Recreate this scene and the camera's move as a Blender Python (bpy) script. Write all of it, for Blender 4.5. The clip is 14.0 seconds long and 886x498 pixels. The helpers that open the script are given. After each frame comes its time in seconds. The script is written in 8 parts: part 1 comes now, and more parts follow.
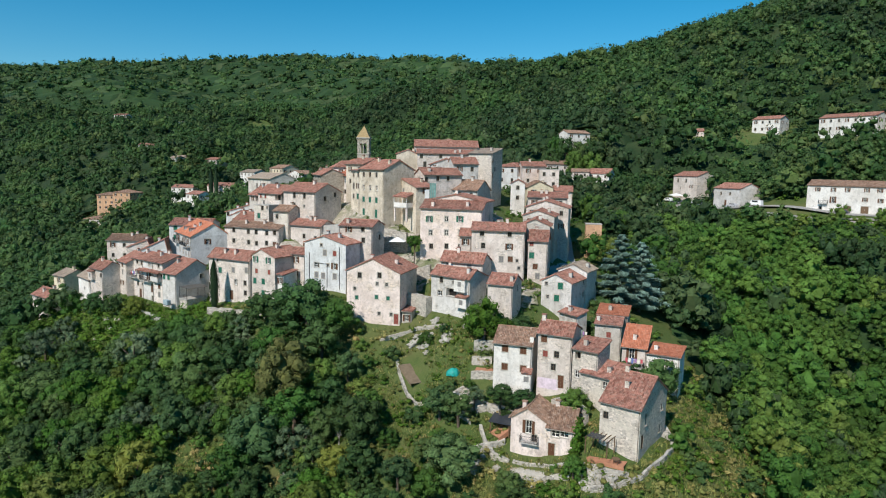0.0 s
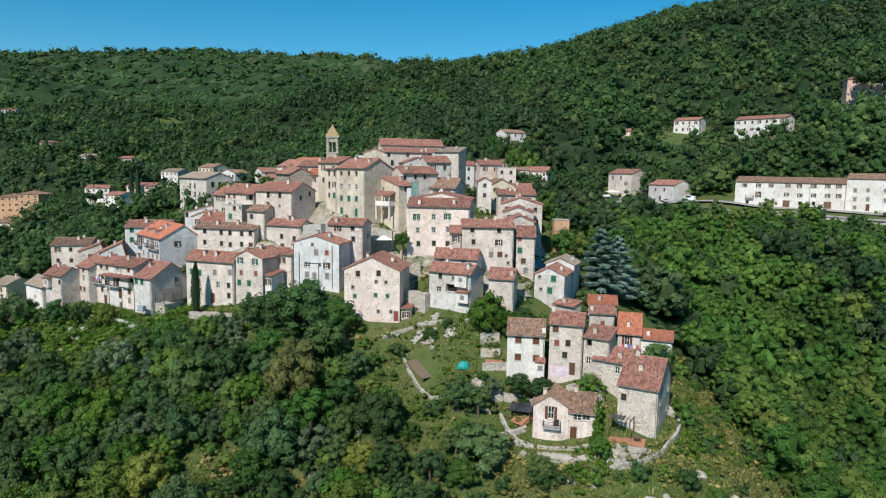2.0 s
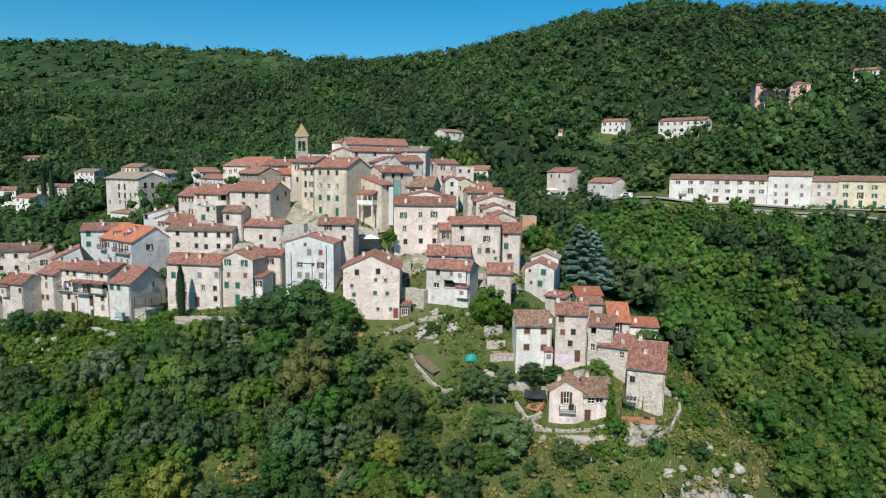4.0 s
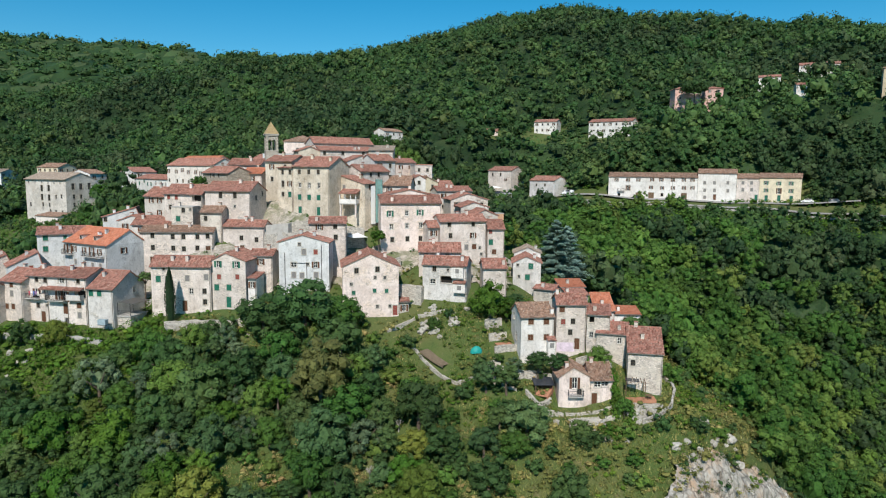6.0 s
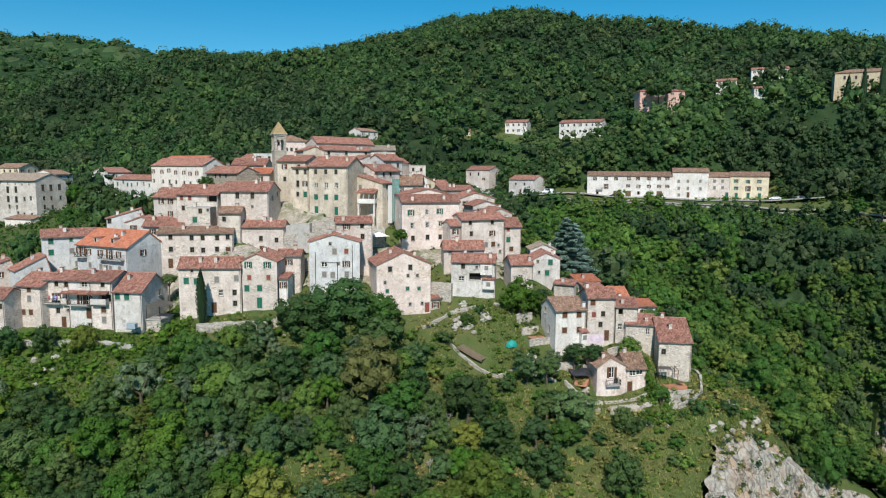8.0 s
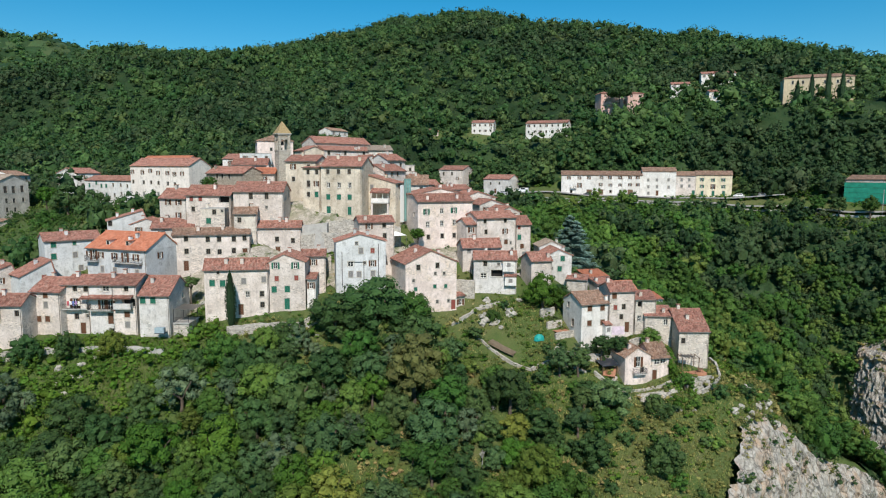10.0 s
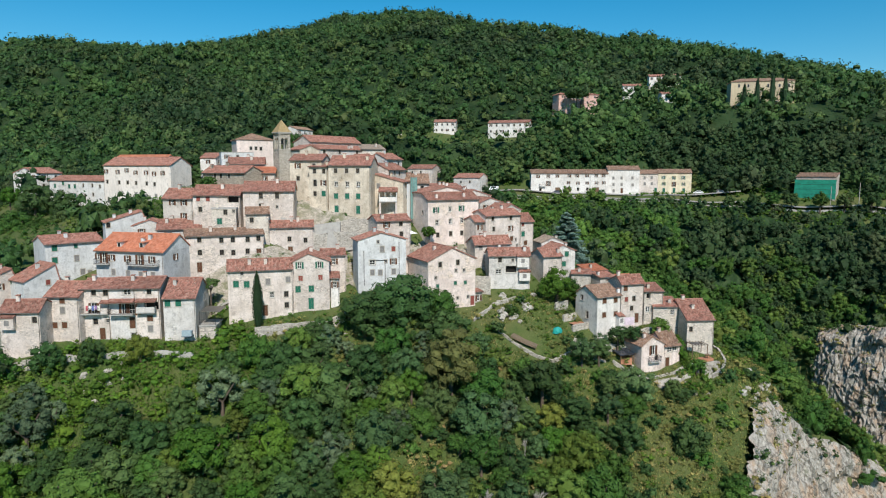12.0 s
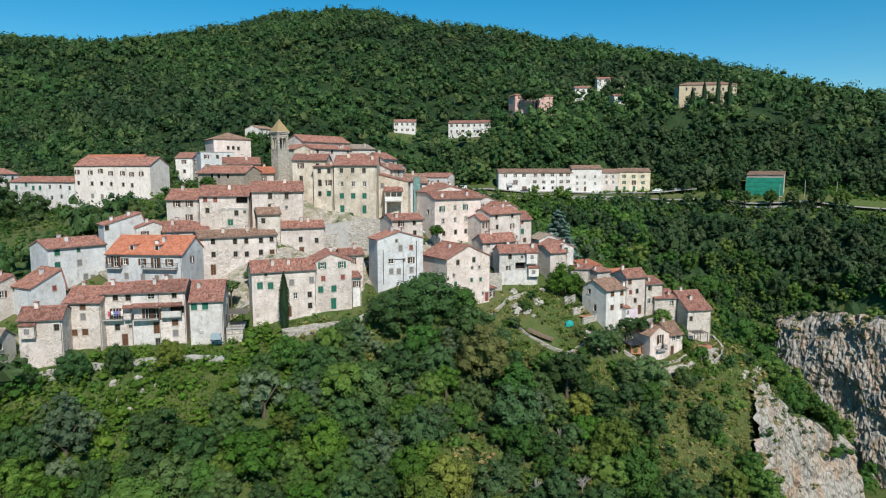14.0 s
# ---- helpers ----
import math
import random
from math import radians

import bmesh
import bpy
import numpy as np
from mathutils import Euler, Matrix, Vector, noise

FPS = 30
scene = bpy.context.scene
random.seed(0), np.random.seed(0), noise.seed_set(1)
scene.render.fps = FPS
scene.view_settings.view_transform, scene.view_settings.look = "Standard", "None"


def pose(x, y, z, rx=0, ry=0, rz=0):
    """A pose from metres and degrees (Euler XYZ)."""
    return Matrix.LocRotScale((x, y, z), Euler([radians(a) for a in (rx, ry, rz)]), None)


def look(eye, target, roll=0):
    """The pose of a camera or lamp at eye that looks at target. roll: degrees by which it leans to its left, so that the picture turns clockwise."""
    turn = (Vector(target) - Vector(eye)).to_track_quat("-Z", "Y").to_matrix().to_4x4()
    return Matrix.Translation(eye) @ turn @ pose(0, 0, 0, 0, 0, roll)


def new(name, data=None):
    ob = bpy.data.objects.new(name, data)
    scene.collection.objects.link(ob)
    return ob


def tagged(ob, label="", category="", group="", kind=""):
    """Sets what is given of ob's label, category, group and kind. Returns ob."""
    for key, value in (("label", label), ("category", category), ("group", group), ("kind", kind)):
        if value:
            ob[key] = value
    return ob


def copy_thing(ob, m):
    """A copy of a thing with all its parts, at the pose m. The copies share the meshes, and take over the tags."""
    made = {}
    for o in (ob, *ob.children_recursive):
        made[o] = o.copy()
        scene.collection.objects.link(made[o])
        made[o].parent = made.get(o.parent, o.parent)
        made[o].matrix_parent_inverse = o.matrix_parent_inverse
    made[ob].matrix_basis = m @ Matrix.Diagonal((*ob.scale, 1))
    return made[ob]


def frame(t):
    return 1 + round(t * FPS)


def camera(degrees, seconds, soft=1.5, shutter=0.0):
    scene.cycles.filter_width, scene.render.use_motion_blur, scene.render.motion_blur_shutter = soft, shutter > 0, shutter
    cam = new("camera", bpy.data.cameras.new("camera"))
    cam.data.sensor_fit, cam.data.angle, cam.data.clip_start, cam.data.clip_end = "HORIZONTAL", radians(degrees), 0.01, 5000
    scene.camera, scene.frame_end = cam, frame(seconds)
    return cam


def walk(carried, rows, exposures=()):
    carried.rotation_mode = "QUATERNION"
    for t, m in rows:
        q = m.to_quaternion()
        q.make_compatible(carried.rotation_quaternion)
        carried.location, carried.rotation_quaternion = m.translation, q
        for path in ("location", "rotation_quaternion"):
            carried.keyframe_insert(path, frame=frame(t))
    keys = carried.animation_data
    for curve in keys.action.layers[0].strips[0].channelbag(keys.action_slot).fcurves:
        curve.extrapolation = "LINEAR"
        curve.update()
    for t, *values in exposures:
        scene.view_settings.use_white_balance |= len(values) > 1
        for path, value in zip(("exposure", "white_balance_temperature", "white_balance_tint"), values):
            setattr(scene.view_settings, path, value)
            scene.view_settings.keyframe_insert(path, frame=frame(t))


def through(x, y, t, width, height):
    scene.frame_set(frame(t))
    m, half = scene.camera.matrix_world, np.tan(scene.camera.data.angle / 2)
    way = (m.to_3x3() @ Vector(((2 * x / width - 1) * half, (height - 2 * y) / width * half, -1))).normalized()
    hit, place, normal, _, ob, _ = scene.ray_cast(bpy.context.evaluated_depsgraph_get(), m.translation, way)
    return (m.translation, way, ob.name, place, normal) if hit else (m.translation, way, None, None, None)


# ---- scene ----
import itertools

cam = camera(68.6, 14.0, 1.1)
METRES, EYE, TILT, LEAN, TURN = 130.0, 60.0, 0.0, 0.0, 0.0
ROWS = [
    (0.0, 0.0, 0.0, 0.0, 0.14, -6.93, -1.19),
    (0.5, -0.0349, -0.0041, -0.0006, -2.0, -6.94, -1.14),
    (1.0, -0.0699, -0.0072, -0.0013, -4.12, -6.93, -1.08),
    (1.5, -0.105, -0.0094, -0.002, -6.27, -6.92, -1.04),
    (2.0, -0.1401, -0.0106, -0.0026, -8.41, -6.9, -1.0),
    (2.5, -0.1755, -0.0107, -0.0034, -10.55, -6.87, -0.94),
    (3.0, -0.2111, -0.0096, -0.0041, -12.69, -6.85, -0.89),
    (5.5, -0.3888, 0.0151, -0.0069, -23.37, -6.83, -0.62),
    (6.0, -0.4236, 0.0237, -0.0074, -25.48, -6.82, -0.58),
    (6.5, -0.4579, 0.0337, -0.0079, -27.32, -6.81, -0.54),
    (7.0, -0.4919, 0.0449, -0.0083, -28.46, -6.79, -0.5),
    (7.5, -0.5253, 0.0572, -0.0087, -29.55, -6.79, -0.46),
    (8.0, -0.5584, 0.0704, -0.0091, -30.86, -6.79, -0.43),
    (10.5, -0.7188, 0.1513, -0.0109, -38.18, -6.77, -0.23),
    (11.0, -0.7494, 0.1698, -0.011, -39.7, -6.79, -0.19),
    (11.5, -0.7797, 0.189, -0.0111, -41.27, -6.8, -0.15),
    (12.0, -0.8094, 0.209, -0.0114, -42.87, -6.83, -0.12),
    (12.5, -0.8385, 0.2299, -0.0115, -44.46, -6.85, -0.07),
    (13.0, -0.8668, 0.2515, -0.0118, -46.07, -6.86, -0.03),
    (13.5, -0.8946, 0.2743, -0.0118, -47.68, -6.85, 0.0),
    (14.0, -0.9216, 0.2977, -0.0119, -49.25, -6.85, 0.06),
]
walk(cam, [(t, pose(0, 0, EYE, TILT, LEAN, TURN) @ pose(METRES * x, METRES * y, METRES * z, 90 + pitch, roll, yaw)) for t, x, y, z, yaw, pitch, roll in ROWS])

# ---- light ----
SUN_TO = Vector((-0.53, -0.85, 0.95)).normalized()
world = bpy.data.worlds.new("world")
scene.world = world
world.use_nodes = True
wn = world.node_tree
sky = wn.nodes.new("ShaderNodeTexSky")
sky.sky_type = "NISHITA"
sky.sun_disc = False
sky.sun_elevation = math.asin(SUN_TO.z)
sky.sun_rotation = math.atan2(SUN_TO.x, SUN_TO.y)
sky.air_density, sky.dust_density, sky.ozone_density = 1.0, 0.0, 6.0
back = wn.nodes["Background"]
back.inputs["Strength"].default_value = 0.09
deep = wn.nodes.new("ShaderNodeHueSaturation")
deep.inputs["Saturation"].default_value = 1.35
deep.inputs["Hue"].default_value = 0.482
wn.links.new(sky.outputs["Color"], deep.inputs["Color"])
wn.links.new(deep.outputs["Color"], back.inputs["Color"])
sun = new("sun", bpy.data.lights.new("sun", "SUN"))
sun.data.energy, sun.data.angle, sun.data.color = 4.2, radians(0.53), (1.0, 0.95, 0.87)
scene.view_settings.exposure = 0.27
sun.matrix_world = look(SUN_TO * 400, (0, 0, 0))


# ---- materials ----
def material(name, rough=0.85):
    """A new node material: its tree, its shader and a maker of nodes."""
    m = bpy.data.materials.new(name)
    m.use_nodes = True
    t = m.node_tree
    b = t.nodes["Principled BSDF"]
    b.inputs["Roughness"].default_value = rough
    b.inputs["Specular IOR Level"].default_value = 0.25
    return m, t, b


def node(t, kind, **inputs):
    n = t.nodes.new(kind)
    for key, value in inputs.items():
        key = key.replace("_", " ")
        if isinstance(value, bpy.types.NodeSocket):
            t.links.new(value, n.inputs[key])
        else:
            n.inputs[key].default_value = value
    return n


def place(t, scale=(1, 1, 1)):
    """World position, stretched."""
    g = t.nodes.new("ShaderNodeNewGeometry")
    mp = node(t, "ShaderNodeMapping", Vector=g.outputs["Position"], Scale=scale)
    return mp.outputs["Vector"]


def ramp(t, fac, *stops):
    r = t.nodes.new("ShaderNodeValToRGB")
    t.links.new(fac, r.inputs["Fac"])
    while len(r.color_ramp.elements) < len(stops):
        r.color_ramp.elements.new(0.5)
    for e, (at, col) in zip(r.color_ramp.elements, stops):
        e.position, e.color = at, (*col, 1) if len(col) == 3 else col
    return r.outputs["Color"]


def mixed(t, fac, a, b, how="MIX"):
    n = t.nodes.new("ShaderNodeMix")
    n.data_type, n.blend_type = "RGBA", how
    for sock, v in ((n.inputs["Factor"], fac), (n.inputs["A"], a), (n.inputs["B"], b)):
        if isinstance(v, bpy.types.NodeSocket):
            t.links.new(v, sock)
        elif isinstance(v, (int, float)):
            sock.default_value = v
        else:
            sock.default_value = (*v, 1)
    return n.outputs["Result"]


def bumped(t, b, height, strength=0.4, distance=0.05):
    n = node(t, "ShaderNodeBump", Height=height, Strength=strength, Distance=distance)
    t.links.new(n.outputs["Normal"], b.inputs["Normal"])


G0, G1 = (0, 0, 0), (1, 1, 1)


def wall_material(name, base, stain, stone=0.0, stone_col=(0.36, 0.31, 0.25)):
    """Old lime plaster over rubble: broad stains, rain streaks, patches where the stones show."""
    m, t, b = material(name, 0.92)
    big = node(t, "ShaderNodeTexNoise", Vector=place(t), Scale=0.22, Detail=5, Roughness=0.62).outputs["Fac"]
    streak = node(t, "ShaderNodeTexNoise", Vector=place(t, (1.3, 1.3, 0.13)), Scale=1.0, Detail=4, Roughness=0.6).outputs["Fac"]
    fine = node(t, "ShaderNodeTexNoise", Vector=place(t), Scale=3.2, Detail=5, Roughness=0.7).outputs["Fac"]
    info = t.nodes.new("ShaderNodeObjectInfo").outputs["Random"]
    c = mixed(t, ramp(t, big, (0.40, G0), (0.62, G1)), base, stain)
    c = mixed(t, ramp(t, streak, (0.53, G0), (0.76, (0.55,) * 3)), c, tuple(v * 0.6 for v in stain))
    c = mixed(t, ramp(t, fine, (0.34, (0.6,) * 3), (0.5, G0)), c, tuple(v * 0.66 for v in stain))
    patch = node(t, "ShaderNodeTexNoise", Vector=place(t, (1, 1, 0.8)), Scale=0.9, Detail=6, Roughness=0.72).outputs["Fac"]
    c = mixed(t, ramp(t, patch, (0.55, G0), (0.64, (0.6,) * 3)), c, tuple(v * 0.58 for v in stain))
    c = mixed(t, ramp(t, patch, (0.30, (0.6,) * 3), (0.42, G0)), c, tuple(min(0.9, v * 1.14) for v in base))
    cells = node(t, "ShaderNodeTexVoronoi", Vector=place(t, (1, 1, 1.7)), Scale=2.6, Randomness=1.0)
    edge = t.nodes.new("ShaderNodeTexVoronoi")
    edge.feature = "DISTANCE_TO_EDGE"
    edge.inputs["Scale"].default_value = 2.6
    t.links.new(place(t, (1, 1, 1.7)), edge.inputs["Vector"])
    grey = node(t, "ShaderNodeSeparateColor", Color=cells.outputs["Color"]).outputs["Red"]
    st = mixed(t, ramp(t, grey, (0.0, (0.25,) * 3), (1.0, G1)), tuple(v * 0.42 for v in stone_col), tuple(min(1, v * 1.45) for v in stone_col))
    joint = ramp(t, edge.outputs["Distance"], (0.02, G1), (0.09, G0))
    st = mixed(t, joint, st, tuple(min(1, v * 1.15) for v in stone_col))
    mask = node(t, "ShaderNodeTexNoise", Vector=place(t), Scale=0.35, Detail=6, Roughness=0.65).outputs["Fac"]
    edge_at = 0.78 - 0.55 * stone
    mk = ramp(t, mask, (max(0, edge_at - 0.06), G0), (min(1, edge_at + 0.06), G1))
    c = mixed(t, mk, c, st)
    tone = node(t, "ShaderNodeMapRange", Value=info, To_Min=0.9, To_Max=1.06).outputs["Result"]
    hsv = node(t, "ShaderNodeHueSaturation", Color=c, Value=tone)
    t.links.new(hsv.outputs["Color"], b.inputs["Base Color"])
    h = mixed(t, mk, fine, ramp(t, edge.outputs["Distance"], (0.0, G0), (0.15, G1)))
    bumped(t, b, h, 0.8, 0.08)
    return m


CREAM = wall_material("cream_plaster", (0.725, 0.645, 0.59), (0.53, 0.455, 0.40), 0.44, (0.56, 0.49, 0.43))
PINKISH = wall_material("peach_plaster", (0.78, 0.67, 0.615), (0.60, 0.495, 0.44), 0.36, (0.60, 0.50, 0.42))
WHITE = wall_material("white_plaster", (0.79, 0.76, 0.72), (0.66, 0.62, 0.57), 0.0)
GREYWHITE = wall_material("grey_white_plaster", (0.69, 0.66, 0.63), (0.51, 0.48, 0.445), 0.34, (0.52, 0.49, 0.45))
CLEAN = wall_material("clean_cream_render", (0.83, 0.75, 0.685), (0.74, 0.66, 0.595), 0.0)
BLUEWHITE = wall_material("blue_white_plaster", (0.63, 0.635, 0.63), (0.50, 0.50, 0.49), 0.12, (0.55, 0.55, 0.54))
GREYPLASTER = wall_material("grey_plaster", (0.62, 0.575, 0.525), (0.46, 0.415, 0.365), 0.4, (0.45, 0.41, 0.36))
TAN = wall_material("tan_plaster", (0.70, 0.62, 0.51), (0.48, 0.41, 0.32), 0.3, (0.46, 0.39, 0.30))
OCHRE = wall_material("ochre_plaster", (0.75, 0.655, 0.48), (0.64, 0.55, 0.40), 0.0)
STONE = wall_material("rubble_stone", (0.66, 0.60, 0.52), (0.50, 0.44, 0.37), 0.6, (0.54, 0.48, 0.42))
DARKSTONE = wall_material("dark_rubble_stone", (0.42, 0.36, 0.29), (0.30, 0.26, 0.21), 0.8, (0.34, 0.29, 0.23))
PINK = wall_material("pink_plaster", (0.66, 0.42, 0.36), (0.55, 0.36, 0.31), 0.0)
PINKW = wall_material("pale_pink_plaster", (0.74, 0.62, 0.56), (0.62, 0.52, 0.46), 0.0)
OCHREPALE = wall_material("pale_ochre_plaster", (0.60, 0.50, 0.34), (0.48, 0.40, 0.28), 0.0)
BRICKRED = wall_material("orange_render", (0.60, 0.36, 0.22), (0.52, 0.32, 0.20), 0.0)


def tile_material(name, a, b_, lichen=0.35):
    """Barrel tiles: each tile its own tone, lichen and pale weathering in patches."""
    m, t, b = material(name, 0.9)
    uv = t.nodes.new("ShaderNodeUVMap").outputs["UV"]
    sn = t.nodes.new("ShaderNodeVectorMath")
    sn.operation = "FLOOR"
    t.links.new(uv, sn.inputs[0])
    wn_ = t.nodes.new("ShaderNodeTexWhiteNoise")
    wn_.noise_dimensions = "2D"
    t.links.new(sn.outputs["Vector"], wn_.inputs["Vector"])
    c = mixed(t, wn_.outputs["Value"], a, b_)
    pale = node(t, "ShaderNodeTexNoise", Vector=place(t), Scale=2.0, Detail=6, Roughness=0.7).outputs["Fac"]
    c = mixed(t, ramp(t, pale, (0.5, G0), (0.72, (lichen * 1.4,) * 3)), c, (0.50, 0.42, 0.34))
    dark = node(t, "ShaderNodeTexNoise", Vector=place(t), Scale=0.9, Detail=5, Roughness=0.65).outputs["Fac"]
    c = mixed(t, ramp(t, dark, (0.48, G0), (0.75, (lichen * 1.6,) * 3)), c, (0.16, 0.11, 0.085))
    info = t.nodes.new("ShaderNodeObjectInfo").outputs["Random"]
    tone = node(t, "ShaderNodeMapRange", Value=info, To_Min=0.82, To_Max=1.12).outputs["Result"]
    hsv = node(t, "ShaderNodeHueSaturation", Color=c, Value=tone)
    t.links.new(hsv.outputs["Color"], b.inputs["Base Color"])
    sep = node(t, "ShaderNodeSeparateXYZ", Vector=uv)
    saw = node(t, "ShaderNodeMath", Value=sep.outputs["Y"])
    saw.operation = "FRACT"
    bumped(t, b, saw.outputs[0], 0.7, 0.05)
    return m


TILES = tile_material("old_terracotta_tiles", (0.165, 0.066, 0.047), (0.39, 0.185, 0.14), 0.36)
TILES_BROWN = tile_material("brown_weathered_tiles", (0.14, 0.078, 0.052), (0.32, 0.195, 0.135), 0.5)
TILES_ORANGE = tile_material("new_orange_tiles", (0.33, 0.105, 0.055), (0.50, 0.195, 0.115), 0.2)
TILES_GREY = tile_material("grey_brown_tiles", (0.24, 0.19, 0.15), (0.34, 0.27, 0.21), 0.5)


def plain(name, col, rough=0.6, vary=0.25, scale=2.0, metal=0.0, bump=0.1):
    """A surface of one kind with grain and uneven tone."""
    m, t, b = material(name, rough)
    b.inputs["Metallic"].default_value = metal
    n = node(t, "ShaderNodeTexNoise", Vector=place(t), Scale=scale, Detail=5, Roughness=0.65).outputs["Fac"]
    c = mixed(t, ramp(t, n, (0.3, G0), (0.7, G1)), tuple(v * (1 - vary) for v in col), tuple(min(1, v * (1 + vary * 0.6)) for v in col))
    t.links.new(c, b.inputs["Base Color"])
    bumped(t, b, n, bump, 0.03)
    return m


GREEN_PAINT = plain("green_shutter_paint", (0.02, 0.13, 0.085), 0.55)
BROWN_PAINT = plain("brown_shutter_paint", (0.12, 0.055, 0.03), 0.6)
RED_PAINT = plain("red_brown_shutter_paint", (0.25, 0.07, 0.055), 0.6)
GREY_PAINT = plain("grey_shutter_paint", (0.22, 0.21, 0.2), 0.6)
WHITE_PAINT = plain("white_frame_paint", (0.78, 0.76, 0.72), 0.5, 0.1)
DARK_WOOD = plain("dark_window_wood", (0.09, 0.065, 0.045), 0.6, 0.3, 6)
WOOD = plain("weathered_wood", (0.16, 0.10, 0.06), 0.75, 0.35, 6)
IRON = plain("dark_iron", (0.04, 0.04, 0.045), 0.5, 0.2, 8, 0.6)
ZINC = plain("zinc_pipe", (0.28, 0.25, 0.22), 0.45, 0.2, 5, 0.7)
SILL = plain("pale_stone_trim", (0.46, 0.42, 0.36), 0.85, 0.2, 5)
CONCRETE = plain("grey_concrete", (0.42, 0.40, 0.37), 0.9, 0.2, 1.5, 0, 0.3)
ASPHALT = plain("asphalt", (0.34, 0.325, 0.305), 0.92, 0.2, 1.2)
GREEN_NET = plain("green_netting", (0.02, 0.24, 0.16), 0.8, 0.35, 0.8)
TERRACE = plain("terracotta_paving", (0.42, 0.20, 0.12), 0.85, 0.25, 2)
ROOM_SHADE = plain("interior_shade", (0.02, 0.018, 0.016), 0.9, 0.2, 2)
CLOTH = plain("white_canvas", (0.8, 0.8, 0.78), 0.8, 0.08, 2)
TEAL = plain("teal_plastic", (0.02, 0.30, 0.26), 0.5, 0.15, 1.5)
PANEL = plain("dark_panel", (0.035, 0.04, 0.05), 0.25, 0.2, 2)
CAR_WHITE = plain("white_car_paint", (0.75, 0.75, 0.75), 0.25, 0.05)
CAR_DARK = plain("dark_car_paint", (0.05, 0.06, 0.08), 0.25, 0.1)
CAR_GREY = plain("silver_car_paint", (0.4, 0.4, 0.42), 0.3, 0.1)
RUBBER = plain("rubber", (0.02, 0.02, 0.02), 0.8)

GLASS, _t, _b = material("window_glass", 0.08)
_b.inputs["Base Color"].default_value = (0.025, 0.028, 0.03, 1)
_b.inputs["Specular IOR Level"].default_value = 0.6


def foliage_material(name, dark, light, olive, size=3.0, through=0.25):
    """Leaves: tone by tree, by spray and by stand; a little light passes through."""
    m, t, b = material(name, 0.62)
    at = t.nodes.new("ShaderNodeAttribute")
    at.attribute_name = "tint"
    isl = t.nodes.new("ShaderNodeNewGeometry").outputs["Random Per Island"]
    n = node(t, "ShaderNodeTexNoise", Vector=place(t), Scale=size, Detail=4, Roughness=0.75).outputs["Fac"]
    stand = node(t, "ShaderNodeTexNoise", Vector=place(t), Scale=0.018, Detail=4, Roughness=0.6).outputs["Fac"]
    info = t.nodes.new("ShaderNodeObjectInfo").outputs["Random"]
    s1 = node(t, "ShaderNodeMath", Value=at.outputs["Fac"])
    s1.operation = "ADD"
    t.links.new(info, s1.inputs[1])
    s2 = node(t, "ShaderNodeMath", Value=s1.outputs[0])
    s2.operation = "FRACT"
    c = mixed(t, ramp(t, n, (0.32, G0), (0.68, G1)), dark, light)
    c = mixed(t, ramp(t, s2.outputs[0], (0.45, G0), (1.0, (0.85,) * 3)), c, olive)
    c = mixed(t, ramp(t, stand, (0.44, G0), (0.62, (0.55,) * 3)), c, tuple(v * 1.22 for v in light))
    tone = node(t, "ShaderNodeMapRange", Value=isl, To_Min=0.78, To_Max=1.45).outputs["Result"]
    tone2 = node(t, "ShaderNodeMapRange", Value=s2.outputs[0], To_Min=0.75, To_Max=1.36).outputs["Result"]
    mul = node(t, "ShaderNodeMath", Value=tone)
    mul.operation = "MULTIPLY"
    t.links.new(tone2, mul.inputs[1])
    tree = node(t, "ShaderNodeMath", Value=s2.outputs[0])
    tree.operation = "MULTIPLY"
    tree.inputs[1].default_value = 7.31
    tree2 = node(t, "ShaderNodeMath", Value=tree.outputs[0])
    tree2.operation = "FRACT"
    hue = node(t, "ShaderNodeMapRange", Value=tree2.outputs[0], To_Min=0.485, To_Max=0.511).outputs["Result"]
    hsv = node(t, "ShaderNodeHueSaturation", Color=c, Value=mul.outputs[0], Saturation=1.04, Hue=hue)
    t.links.new(hsv.outputs["Color"], b.inputs["Base Color"])
    bumped(t, b, n, 0.9, 0.25)
    tr = node(t, "ShaderNodeBsdfTranslucent", Color=hsv.outputs["Color"])
    mx = t.nodes.new("ShaderNodeMixShader")
    mx.inputs[0].default_value = through
    t.links.new(b.outputs[0], mx.inputs[1])
    t.links.new(tr.outputs[0], mx.inputs[2])
    t.links.new(mx.outputs[0], t.nodes["Material Output"].inputs["Surface"])
    return m


LEAF = foliage_material("broadleaf", (0.025, 0.067, 0.014), (0.069, 0.146, 0.028), (0.099, 0.124, 0.030), 2.2, 0.22)
LEAF_FAR = foliage_material("far_broadleaf", (0.018, 0.046, 0.016), (0.044, 0.095, 0.026), (0.066, 0.089, 0.029), 0.8, 0.2)
LEAF_DARK = foliage_material("evergreen_oak", (0.020, 0.050, 0.017), (0.051, 0.100, 0.029), (0.064, 0.087, 0.029), 2.2, 0.2)
LEAF_BRIGHT = foliage_material("bright_broadleaf", (0.032, 0.086, 0.012), (0.071, 0.147, 0.020), (0.086, 0.129, 0.024), 2.2)
LEAF_OLIVE = foliage_material("olive_leaf", (0.058, 0.092, 0.046), (0.104, 0.150, 0.080), (0.096, 0.130, 0.066), 2.5)
